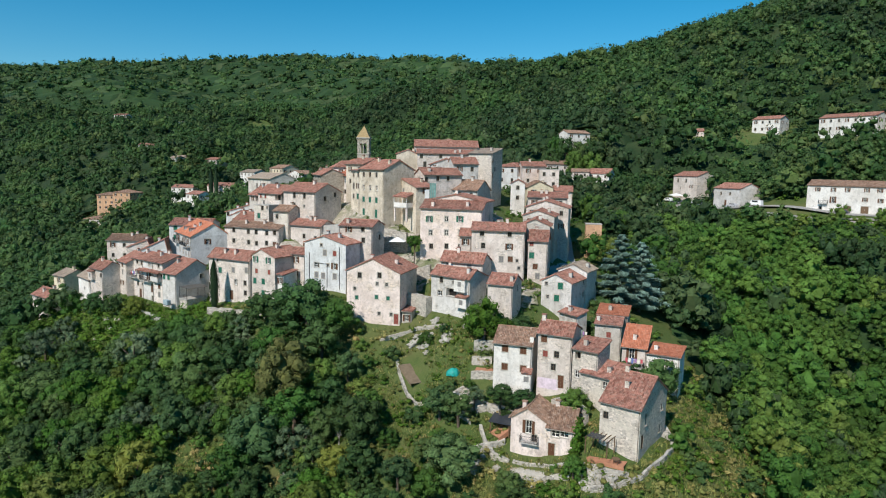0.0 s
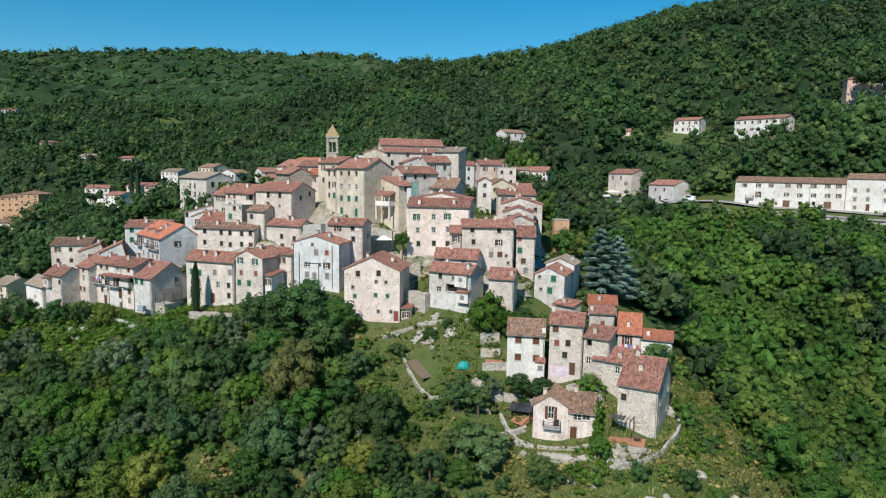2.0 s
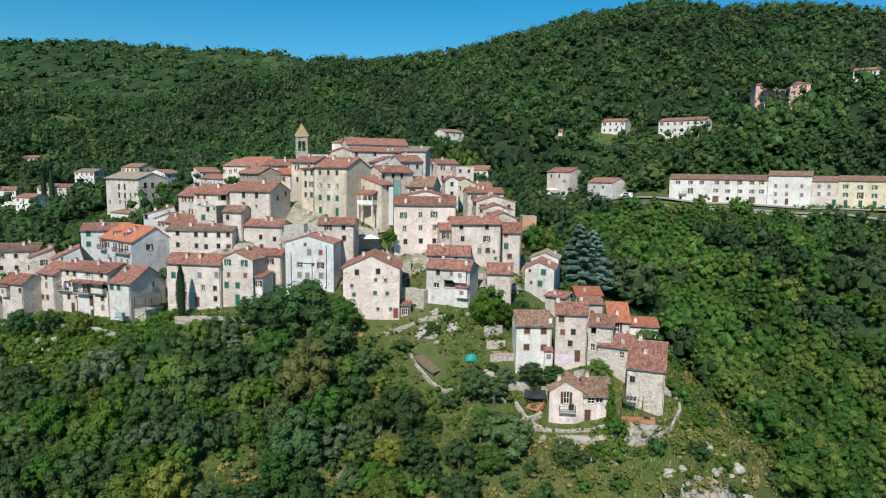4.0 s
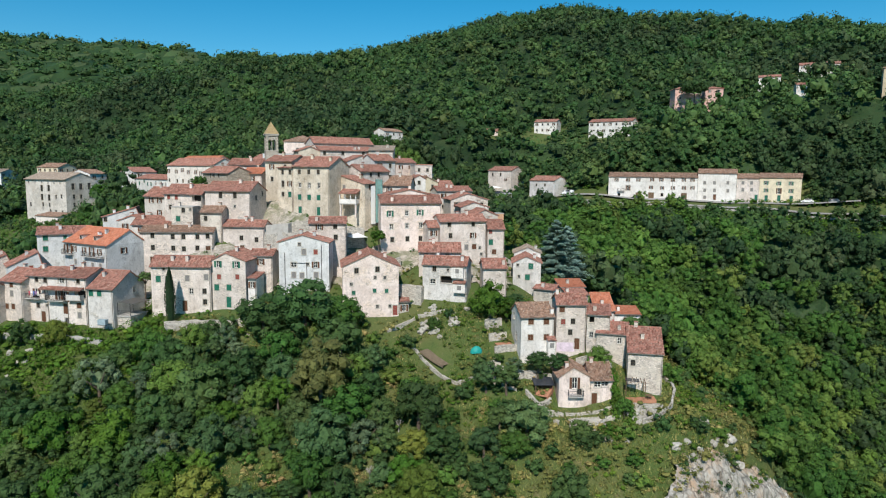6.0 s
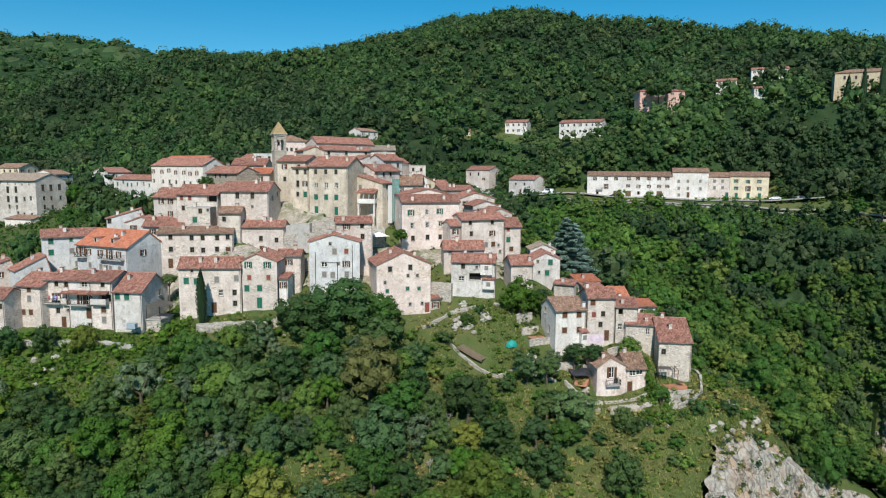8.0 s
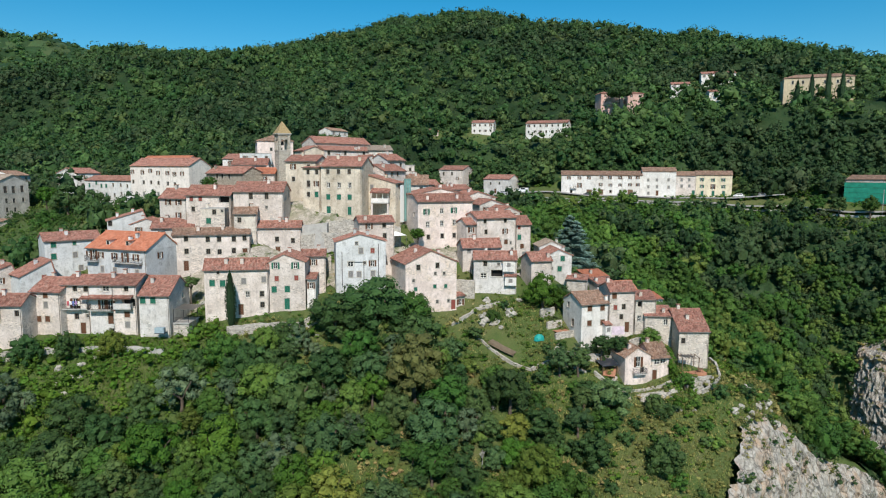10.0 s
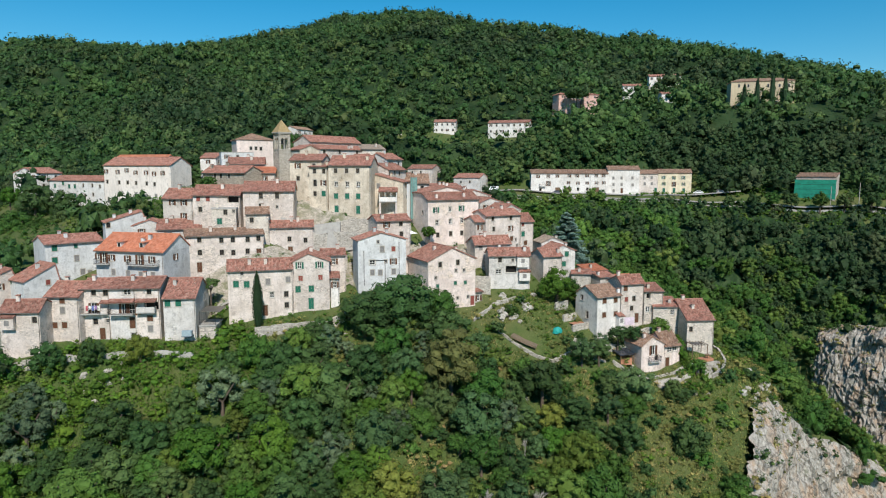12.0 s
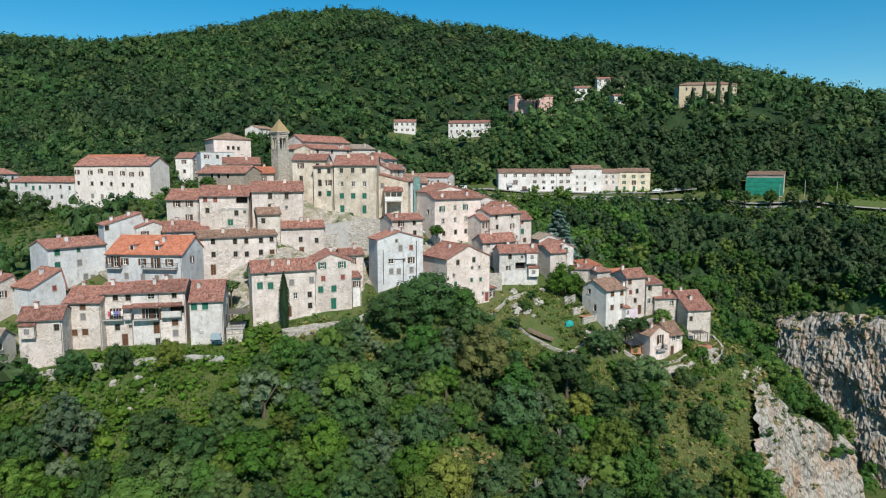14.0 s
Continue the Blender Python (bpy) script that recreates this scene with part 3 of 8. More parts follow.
plan("gabled grey-cream house with green shutters", -41.3, 139.1, 41, -32, 7, 8.4, 9.6, "y", 1.5, 0.42, CREAM, TILES, wins="F:greeno 1.29/0.85 5.11/0.85 | F:red 1.44/3.40 5.27/3.31 | F:green 0.90/5.58 3.46/5.52 | F:doorg 3.36/8.50", flue='3.5/4')
plan("narrow white lean-to beside the gabled house", -34.9, 135.7, 37.4, -32, 1.7, 4, 6, "s", 0.6, 0.5, WHITE, TILES, wins="F:browno 0.85/1.35", pad=False)
plan("small cream house between two taller houses", -33.8, 140.4, 41.4, -28, 4.8, 5, 8, "x", 1, 0.5, CREAM, TILES, wins="F:browno 2.40/1.35 | F:sq 2.40/4.35", pad=False)
plan("narrow stone lean-to against the peach house", -7.6, 122.4, 33, -16, 1.9, 5, 4, "s", 0.7, 0.5, GREYPLASTER, TILES, wins="F:browno 0.95/1.35", pad=False)
plan("grey-white house with new orange roof and dormers", -69, 166.8, 43, -55, 15, 9.2, 6.5, "x", 2.9, 0.58, BLUEWHITE, TILES_ORANGE, wins="F:browno 0.65/1.30 3.68/1.48 7.17/1.54 12.53/1.58 | F:french 1.86/1.50 9.85/1.72 | F:grey 3.84/4.29 7.11/4.46 9.91/4.63 12.60/4.59 | R:browno 3.87/1.44")
plan("cream stone house at the end of the row", -79.9, 158.1, 36.4, -46, 6.1, 8, 7.5, "x", 2, 0.5, CREAM, TILES, wins="F:brown 3.16/0.75 1.55/5.25 3.33/5.18 | F:grey 3.13/2.52")
plan("cream terraced house with a long balcony", -75, 155.2, 37.5, -37, 5, 8, 9.3, "x", 1.2, 0.5, CREAM, TILES, wins="F:sq 2.37/0.72 4.38/0.83 2.43/6.02 | F:french 2.29/3.61 | F:tiny 4.50/5.93 | F:door 3.55/8.25")
plan("white terraced house with balcony and small red roof", -71, 152.2, 37.5, -37, 4.5, 8, 9.3, "x", 1.3, 0.5, GREYWHITE, TILES, wins="F:wide 3.10/0.77 | F:french 3.77/3.96 2.49/3.86 | F:door 3.77/6.39 | F:arch 3.85/9.13")
plan("cream terraced house with a closed veranda", -67.4, 149.5, 37.5, -37, 4.2, 8, 9.3, "x", 1.4, 0.5, CREAM, TILES, wins="F:sq 2.42/0.68 | F:loggia 2.75/3.38 | F:brown 2.37/5.61 | F:grey 2.37/7.55", flue='0.5/4')
plan("grey-cream end house with green shutters", -63.8, 146, 35.7, -37, 5.6, 9.5, 7.6, "x", 2.8, 0.54, GREYWHITE, TILES, wins="F:green 0.75/0.97 2.62/0.96 | R:hole 6.41/1.14")
plan("low cream house with a boxed bay", -86.8, 158, 34.6, -38, 6.5, 6, 7.5, "x", 1.6, 0.4, CREAM, TILES, wins="F:sq 5.66/1.52 2.26/2.29")
plan("grey-white house with a single sloping red roof", -62, 184.8, 47, -9, 8.5, 5, 6, "y", 2.3, 0.9, BLUEWHITE, TILES, wins="F:sq 0.62/0.68")
plan("cream gabled cottage with red roof", -58.5, 177.5, 46.5, -25, 7, 6, 6, "y", 1.3, 0.5, GREYWHITE, TILES, wins="F:browno 1.75/1.35 | F:sq 5.25/1.35")
plan("house with red tiled roof on the lane", -55.5, 171.5, 46, -28, 9, 6, 6, "x", 1.8, 0.5, GREYPLASTER, TILES, wins="F:browno 2.25/1.35 | F:sq 6.75/1.35")
plan("long blue-white house with green shutters", -75.4, 177.8, 43.6, 2, 11, 9, 7.5, "x", 1.4, 0.5, BLUEWHITE, TILES, wins="F:green 1.69/0.84 1.62/3.40 | F:greens 5.64/0.78 | F:grey 5.69/3.29 6.69/6.28 8.09/6.70")
plan("blue-white cottage with a single sloping roof", -80.5, 171.9, 37.3, 13, 6.5, 6, 5.5, "y", 2.8, 0.9, BLUEWHITE, TILES, wins="F:red 4.36/0.70 | L:greens 0.57/0.57")
plan("cream cottage with orange-red roof", -86.5, 176.5, 37.3, 13, 6, 6, 5.5, "y", 2, 0.85, CREAM, TILES, wins="F:browno 3.00/1.35")
plan("low cream house with brown tiles", -97, 186, 38, 0, 10, 7, 7, "x", 1.4, 0.5, CREAM, TILES_BROWN, wins="F:browno 1.67/1.35 8.33/4.35 | F:sq 5.00/1.35 8.33/1.35 1.67/4.35 5.00/4.35")
plan("small cream house with terracotta roof at the village edge", -105.1, 163.7, 26.4, -36, 8.3, 5.5, 6, "x", 1.5, 0.5, CREAM, TILES, wins="R:tallw 3.43/1.20 | F:sq 2.95/0.68")
plan("ochre house with pale tiled roof", -107.1, 176.5, 29.2, -33, 5.5, 7, 6.5, "x", 1.4, 0.5, OCHRE, TILES_GREY, wins="F:browno 2.75/1.35")
plan("white house with grey-brown tiled roof", -95.8, 168.6, 30.6, -45, 9.5, 5.5, 6.5, "x", 1.7, 0.5, WHITE, TILES_GREY, wins="R:sq 1.37/1.09 | F:tiny 4.94/2.76")
plan("stone house with long terracotta roof below the tower", -37.8, 188.5, 58.1, -70, 14, 7, 8, "x", 1.6, 0.4, DARKSTONE, TILES, wins="F:sq 4.19/0.82 6.21/0.82 8.88/0.81")
plan("pale house with bright red roof beside the tower", -29, 178.6, 58, -35, 5.2, 6, 8, "x", 1.4, 0.5, CREAM, TILES_ORANGE, wins="F:browno 2.60/1.35 | F:sq 2.60/4.35")
plan("house with terracotta roof behind the tower", -31.5, 187.5, 60.3, -30, 9, 7, 8, "x", 1.6, 0.5, CREAM, TILES, wins="F:browno 2.25/1.35 | F:sq 6.75/1.35 2.25/4.35 6.75/4.35")
plan("large pale pink hotel with hipped brown roof", -6.4, 235, 69, -18, 12, 13, 11, "h", 2.2, 0.5, PINKW, TILES_BROWN, wins="F:sq 4.60/2.91 6.25/2.88 7.89/3.03", fine=False, view=10.0)
plan("grey-blue rendered annex with flat roof", -15, 228, 64.3, -20, 10, 8, 9, "f", 0.3, 0.5, BLUEWHITE, TILES, wins="F:browno 1.67/1.35 8.33/4.35 | F:sq 5.00/1.35 8.33/1.35 1.67/4.35 5.00/4.35 | R:browno 2.00/1.35 | R:sq 6.00/1.35 2.00/4.35 6.00/4.35", fine=False)
plan("white house with balconies and red roof", -16.1, 241.9, 62.8, -49, 5.5, 8, 9, "x", 1.6, 0.5, WHITE, TILES, wins="F:browno 2.75/1.35 | F:sq 2.75/4.35 | R:browno 2.00/1.35 | R:sq 6.00/1.35 2.00/4.35 6.00/4.35", fine=False)
plan("large palazzo with arched windows and hipped roof", -93.6, 311.5, 54.6, -50, 24, 12.8, 16, "x", 2.4, 0.5, GREYPLASTER, TILES_GREY, wins="F:bigarch 9.71/3.75 13.90/3.68 9.68/7.26 13.87/7.38 | F:bigtall 10.05/10.11 13.92/10.22 | F:tiny 2.06/1.47 6.03/1.41 9.94/1.35 13.79/1.51 17.28/1.67 20.75/1.61 | F:bigtall 18.04/7.06 21.22/6.77 2.48/10.32 17.49/12.95 14.33/12.61 21.28/13.04 | R:bigarch 3.06/2.90 6.37/2.96 10.02/2.80 | R:bigtall 3.27/6.81 6.35/6.91 10.26/6.81 | R:bigtall 3.29/10.07 6.62/10.22", fine=False, over=0.8, view=34.0)
plan("low rendered annex with a tiled lean-to roof before the palazzo", -88, 287, 41.2, -52, 13, 5, 5, "s", 1.0, 0.5, CLEAN, TILES_BROWN, fine=False, pad=False)
plan("yellow house with brown roof", -93.5, 349.6, 59.1, -43, 12, 10.2, 12, "x", 1.8, 0.5, OCHRE, TILES_BROWN, wins="F:browno 1.50/1.35 10.50/1.35 7.50/4.35 4.50/7.35 | F:sq 4.50/1.35 7.50/1.35 1.50/4.35 4.50/4.35 10.50/4.35 1.50/7.35 7.50/7.35 10.50/7.35 | R:browno 1.70/1.35 8.50/4.35 5.10/7.35 | R:sq 5.10/1.35 8.50/1.35 1.70/4.35 5.10/4.35 1.70/7.35 8.50/7.35", fine=False)
plan("white house with brown gable roof", -80, 335, 56.5, -45, 12, 9, 9, "y", 1.8, 0.5, WHITE, TILES_BROWN, wins="F:browno 1.50/1.35 10.50/1.35 7.50/4.35 | F:sq 4.50/1.35 7.50/1.35 1.50/4.35 4.50/4.35 10.50/4.35 | R:browno 2.25/1.35 | R:sq 6.75/1.35 2.25/4.35 6.75/4.35", fine=False)
plan("white house with tiled gable roof", -59, 302.5, 57.6, -70, 14, 9, 9, "y", 1.8, 0.5, WHITE, TILES, wins="F:browno 1.75/1.35 12.25/1.35 8.75/4.35 | F:sq 5.25/1.35 8.75/1.35 1.75/4.35 5.25/4.35 12.25/4.35 | R:browno 2.25/1.35 | R:sq 6.75/1.35 2.25/4.35 6.75/4.35", fine=False, view=16.0)
plan("long white house with tiled roof", -53.5, 275.2, 55.3, -68, 26.4, 8, 9, "x", 1.5, 0.5, WHITE, TILES, wins="F:green 2.74/1.80 6.88/0.90 9.83/1.93 12.63/1.90 9.77/4.89 12.57/4.85 2.64/4.97 | F:sq 16.59/1.53 20.92/1.50 24.48/1.82 17.19/4.80 21.10/4.41", fine=False, view=16.0)
plan("big white apartment house with terracotta roof", -43.8, 249.2, 60.2, -60, 25, 9.5, 11.8, "x", 2.4, 0.5, CLEAN, TILES, wins="F:browno 0.96/1.98 5.34/2.15 8.79/1.65 12.13/2.32 16.05/2.32 19.00/2.65 22.15/2.48 | F:sq 1.10/5.16 5.67/5.32 8.90/5.31 12.09/5.47 16.02/5.62 18.98/5.78 | F:grey 5.59/9.00 8.81/9.15 11.85/8.96 15.76/9.44 19.30/9.42 | F:arch 1.23/10.88", fine=False, view=16.0)
plan("orange-roofed upper part of the white apartment house", -40, 256, 61.5, -60, 20, 9, 12, "x", 2, 0.5, WHITE, TILES_ORANGE, wins="F:browno 1.67/1.35 11.67/1.35 8.33/4.35 18.33/4.35 5.00/7.35 15.00/7.35 | F:sq 5.00/1.35 8.33/1.35 15.00/1.35 18.33/1.35 1.67/4.35 5.00/4.35 11.67/4.35 15.00/4.35 1.67/7.35 8.33/7.35 11.67/7.35 18.33/7.35 | R:browno 2.25/1.35 6.75/7.35 | R:sq 6.75/1.35 2.25/4.35 6.75/4.35 2.25/7.35", fine=False, pad=False)
plan("long white terrace house along the road", 116.7, 209.8, 57.7, -46, 33.1, 8, 8.6, "x", 1.6, 0.5, WHITE, TILES_BROWN, wins="F:browno 3.06/1.33 7.46/1.27 11.37/1.22 16.54/1.15 19.95/1.11 24.17/1.05 28.13/1.00 31.24/0.96 16.24/4.05 20.30/4.20 24.31/4.14 28.28/4.07 31.39/4.02 | F:french 7.58/4.41 | F:hole 4.17/7.19 20.42/6.86 24.43/6.78 | F:gate 11.62/7.26 16.37/7.17 28.43/7.14", fine=False)
plan("taller white house along the road", 140.6, 186.7, 59.4, -49, 13.5, 8, 10.3, "x", 1.5, 0.5, WHITE, TILES_BROWN, wins="F:grey 2.42/3.70 5.88/3.65 10.51/3.58 2.57/6.54 6.03/6.47 10.67/6.60 2.70/9.16 | F:door 6.17/9.08", fine=False)
plan("cream terrace house along the road", 149.8, 176.7, 57.7, -55, 7.6, 8, 8.7, "x", 1.5, 0.5, CREAM, TILES_BROWN, wins="F:grey 2.10/1.81 5.04/1.76 2.24/4.37 5.19/4.31 | F:doorg 6.85/7.25", fine=False)
plan("yellow terrace house along the road", 154.2, 170.4, 58, -55, 13.7, 8, 9, "x", 1.5, 0.5, OCHRE, TILES_BROWN, wins="F:greeno 2.19/1.98 6.38/2.13 10.31/2.06 2.35/4.72 10.48/4.76 | F:french 6.55/4.84 | F:doorg 2.53/7.68 6.72/7.57 10.67/7.67", fine=False)
plan("house wrapped in green scaffold netting", 175, 122.2, 56.7, -81, 13.9, 8, 8.5, "s", 1.5, 0.5, GREYPLASTER, TILES_BROWN, fine=False)
plan("cream house beside the car park", 93.1, 265.5, 59.7, -67, 12.9, 9.8, 9.5, "x", 1.8, 0.5, CREAM, TILES, wins="F:tallw 2.49/1.91 6.95/1.87 | F:browno 9.82/4.13 | R:sq 6.27/1.54 6.37/4.10", fine=False, view=8.0)
plan("grey-white house beside the car park", 99.6, 240.7, 55.7, -72, 13, 9.1, 7, "x", 1.8, 0.5, GREYWHITE, TILES, wins="F:sq 3.64/2.00 8.15/1.91 | F:door 6.16/5.31", fine=False, view=8.0)
plan("orange rendered apartment block", -204.9, 383.7, 41.3, 0, 10.5, 10, 11, "h", 1.5, 0.5, BRICKRED, TILES_BROWN, wins="F:browno 1.75/1.35 8.75/4.35 5.25/7.35 | F:sq 5.25/1.35 8.75/1.35 1.75/4.35 5.25/4.35 1.75/7.35 8.75/7.35 | R:browno 1.67/1.35 8.33/4.35 5.00/7.35 | R:sq 5.00/1.35 8.33/1.35 1.67/4.35 5.00/4.35 1.67/7.35 8.33/7.35", fine=False, view=26.0)
plan("orange rendered apartment block with brown roof", -192.5, 378, 43.2, -10, 11, 12, 12, "h", 1.6, 0.5, BRICKRED, TILES_BROWN, wins="F:browno 1.83/1.35 9.17/4.35 5.50/7.35 | F:sq 5.50/1.35 9.17/1.35 1.83/4.35 5.50/4.35 1.83/7.35 9.17/7.35 | R:browno 1.50/1.35 10.50/1.35 7.50/4.35 4.50/7.35 | R:sq 4.50/1.35 7.50/1.35 1.50/4.35 4.50/4.35 10.50/4.35 1.50/7.35 7.50/7.35 10.50/7.35", fine=False, view=26.0)
plan("pale house with hipped roof among trees", -190, 342, 30.5, -10, 16, 10, 6, "h", 1.6, 0.5, CREAM, TILES_BROWN, wins="F:browno 1.60/1.35 11.20/1.35 | F:sq 4.80/1.35 8.00/1.35 14.40/1.35 | R:browno 1.67/1.35 | R:sq 5.00/1.35 8.33/1.35", fine=False, view=20.0)
plan("white house with red-brown roof", -141.4, 356.5, 44.2, -38, 11.8, 9.1, 9, "x", 1.6, 0.5, WHITE, TILES, wins="F:browno 1.97/1.35 9.83/4.35 | F:sq 5.90/1.35 9.83/1.35 1.97/4.35 5.90/4.35 | R:browno 2.27/1.35 | R:sq 6.82/1.35 2.27/4.35 6.82/4.35", fine=False, view=22.0)
plan("white house with low red roof", -164.6, 393, 46.4, -10, 14, 9, 9, "x", 1.6, 0.5, WHITE, TILES, wins="F:browno 1.75/1.35 12.25/1.35 8.75/4.35 | F:sq 5.25/1.35 8.75/1.35 1.75/4.35 5.25/4.35 12.25/4.35 | R:browno 2.25/1.35 | R:sq 6.75/1.35 2.25/4.35 6.75/4.35", fine=False, view=20.0)
plan("cream house with red roof", -138.1, 379.8, 48.4, -13, 16.5, 9, 9, "x", 1.6, 0.5, PINKW, TILES, wins="F:browno 1.65/1.35 11.55/1.35 8.25/4.35 | F:sq 4.95/1.35 8.25/1.35 14.85/1.35 1.65/4.35 4.95/4.35 11.55/4.35 14.85/4.35 | R:browno 2.25/1.35 | R:sq 6.75/1.35 2.25/4.35 6.75/4.35", fine=False, view=22.0)
plan("white house with grey-brown roof", -124.5, 397.5, 56.3, -32, 12.8, 10.8, 10, "x", 1.6, 0.5, WHITE, TILES_GREY, wins="F:browno 1.60/1.35 11.20/1.35 8.00/4.35 4.80/7.35 | F:sq 4.80/1.35 8.00/1.35 1.60/4.35 4.80/4.35 11.20/4.35 1.60/7.35 8.00/7.35 11.20/7.35 | R:browno 1.80/1.35 9.00/4.35 5.40/7.35 | R:sq 5.40/1.35 9.00/1.35 1.80/4.35 5.40/4.35 1.80/7.35 9.00/7.35", fine=False, view=20.0)
plan("white villa with terraces and pink roof", 137.5, 296.1, 85.3, -50, 12, 9, 8, "x", 1.5, 0.5, WHITE, TILES, wins="F:browno 1.50/1.35 10.50/1.35 7.50/4.35 | F:sq 4.50/1.35 7.50/1.35 1.50/4.35 4.50/4.35 10.50/4.35 | R:browno 2.25/1.35 | R:sq 6.75/1.35 2.25/4.35 6.75/4.35", fine=False, view=12.0)
plan("long white farmhouse with grey-pink roofs", 152.1, 269.1, 84.1, -60, 22, 8, 7.5, "x", 1.5, 0.5, WHITE, TILES, wins="F:browno 1.57/1.35 11.00/1.35 20.43/1.35 7.86/4.35 17.29/4.35 | F:sq 4.71/1.35 7.86/1.35 14.14/1.35 17.29/1.35 1.57/4.35 4.71/4.35 11.00/4.35 14.14/4.35 20.43/4.35 | R:browno 2.00/1.35 | R:sq 6.00/1.35 2.00/4.35 6.00/4.35", fine=False, view=12.0)
plan("pink rendered villa tower with tiled roof", 204, 244.9, 101.2, -35, 8.6, 8, 11, "h", 1.2, 0.5, PINK, TILES, wins="F:browno 2.15/1.35 6.45/7.35 | F:sq 6.45/1.35 2.15/4.35 6.45/4.35 2.15/7.35 | R:browno 2.00/1.35 6.00/7.35 | R:sq 6.00/1.35 2.00/4.35 6.00/4.35 2.00/7.35", fine=False, view=10.0)
plan("pink rendered villa wing with tiled roof", 193.5, 254.2, 101.4, -27, 5.2, 8, 11, "h", 1, 0.5, PINK, TILES, wins="F:browno 2.60/1.35 | F:sq 2.60/4.35 2.60/7.35 | R:browno 2.00/1.35 6.00/7.35 | R:sq 6.00/1.35 2.00/4.35 6.00/4.35 2.00/7.35", fine=False, view=10.0)
plan("pink villa centre in shade of a pine", 197, 252.5, 99, -32, 9, 8, 9, "f", 0.2, 0.5, PINK, TILES, fine=False, pad=False)
plan("long white villa on the hillside", 269.5, 242.8, 117.2, -52, 19, 9, 6.5, "x", 1.6, 0.5, WHITE, TILES, wins="F:browno 1.58/1.35 11.08/1.35 | F:sq 4.75/1.35 7.92/1.35 14.25/1.35 17.42/1.35 | R:browno 2.25/1.35 | R:sq 6.75/1.35", fine=False, view=14.0)
plan("white villa with porch", 234.1, 238.9, 107.9, -52, 10, 8, 6, "x", 1.4, 0.5, WHITE, TILES, wins="F:browno 1.67/1.35 | F:sq 5.00/1.35 8.33/1.35 | R:browno 2.00/1.35 | R:sq 6.00/1.35", fine=False, view=10.0)
plan("small white house among trees", 217.8, 205.4, 99.5, -43, 6, 6, 5, "x", 1, 0.5, WHITE, TILES, wins="F:browno 3.00/1.35 | R:browno 3.00/1.35", fine=False)
plan("broad tan villa with hipped roof and cypresses", 226.2, 172.6, 103.2, -56, 29, 11, 8, "h", 1.8, 0.5, OCHREPALE, TILES_BROWN, wins="F:tallw 3.71/2.12 8.01/2.19 12.29/2.25 17.13/2.33 22.24/2.41 26.48/2.47", fine=False)
plan("white house with brown roof in the woods", 56.3, 303.1, 78.2, 20, 11.9, 8, 3.6, "x", 1.5, 0.5, WHITE, TILES_BROWN, wins="F:browno 1.98/1.35 | F:sq 5.95/1.35 9.92/1.35 | R:browno 2.00/1.35 | R:sq 6.00/1.35", fine=False)
plan("small cream house in the woods", 112, 302, 80, -30, 6, 6, 3, "x", 1.2, 0.5, PINKW, TILES, wins="F:browno 3.00/1.35 | R:browno 3.00/1.35", fine=False)
plan("small pale house in the distant woods", -221.4, 473.7, 73.5, 10, 14, 11.2, 11, "x", 1.4, 0.5, GREYWHITE, TILES, wins="F:browno 1.75/1.35 12.25/1.35 8.75/4.35 5.25/7.35 | F:sq 5.25/1.35 8.75/1.35 1.75/4.35 5.25/4.35 12.25/4.35 1.75/7.35 8.75/7.35 12.25/7.35 | R:browno 1.87/1.35 9.33/4.35 5.60/7.35 | R:sq 5.60/1.35 9.33/1.35 1.87/4.35 5.60/4.35 1.87/7.35 9.33/7.35", fine=False)
plan("small pale house in the distant woods", -184.6, 444.9, 64.9, 3, 9, 7.2, 6, "x", 1.4, 0.5, WHITE, TILES_GREY, wins="F:browno 2.25/1.35 | F:sq 6.75/1.35 | R:browno 1.80/1.35 | R:sq 5.40/1.35", fine=False)
plan("small pale house in the distant woods", -342.6, 681.7, 109.7, -4, 13, 10.4, 6, "x", 1.4, 0.5, WHITE, TILES, wins="F:browno 1.62/1.35 11.38/1.35 | F:sq 4.88/1.35 8.12/1.35 | R:browno 1.73/1.35 | R:sq 5.20/1.35 8.67/1.35", fine=False)
plan("small pale house in the distant woods", -267.2, 583.6, 89.1, -11, 9, 7.2, 6, "x", 1.4, 0.5, CREAM, TILES_GREY, wins="F:browno 2.25/1.35 | F:sq 6.75/1.35 | R:browno 1.80/1.35 | R:sq 5.40/1.35", fine=False)
plan("small pale house in the distant woods", -174.2, 679.1, 99.2, -18, 9, 7.2, 6, "x", 1.4, 0.5, WHITE, TILES, wins="F:browno 2.25/1.35 | F:sq 6.75/1.35 | R:browno 1.80/1.35 | R:sq 5.40/1.35", fine=False)
plan("small pale house in the distant woods", -151, 918.9, 182.6, -25, 16, 12.8, 6, "x", 1.4, 0.5, CREAM, TILES_GREY, wins="F:browno 1.60/1.35 11.20/1.35 | F:sq 4.80/1.35 8.00/1.35 14.40/1.35 | R:browno 1.60/1.35 11.20/1.35 | R:sq 4.80/1.35 8.00/1.35", fine=False)
plan("small pale house in the distant woods", -162.5, 443.2, 63.8, -32, 12, 9.6, 6, "x", 1.4, 0.5, GREYPLASTER, TILES, wins="F:browno 1.50/1.35 10.50/1.35 | F:sq 4.50/1.35 7.50/1.35 | R:browno 1.60/1.35 | R:sq 4.80/1.35 8.00/1.35", fine=False)
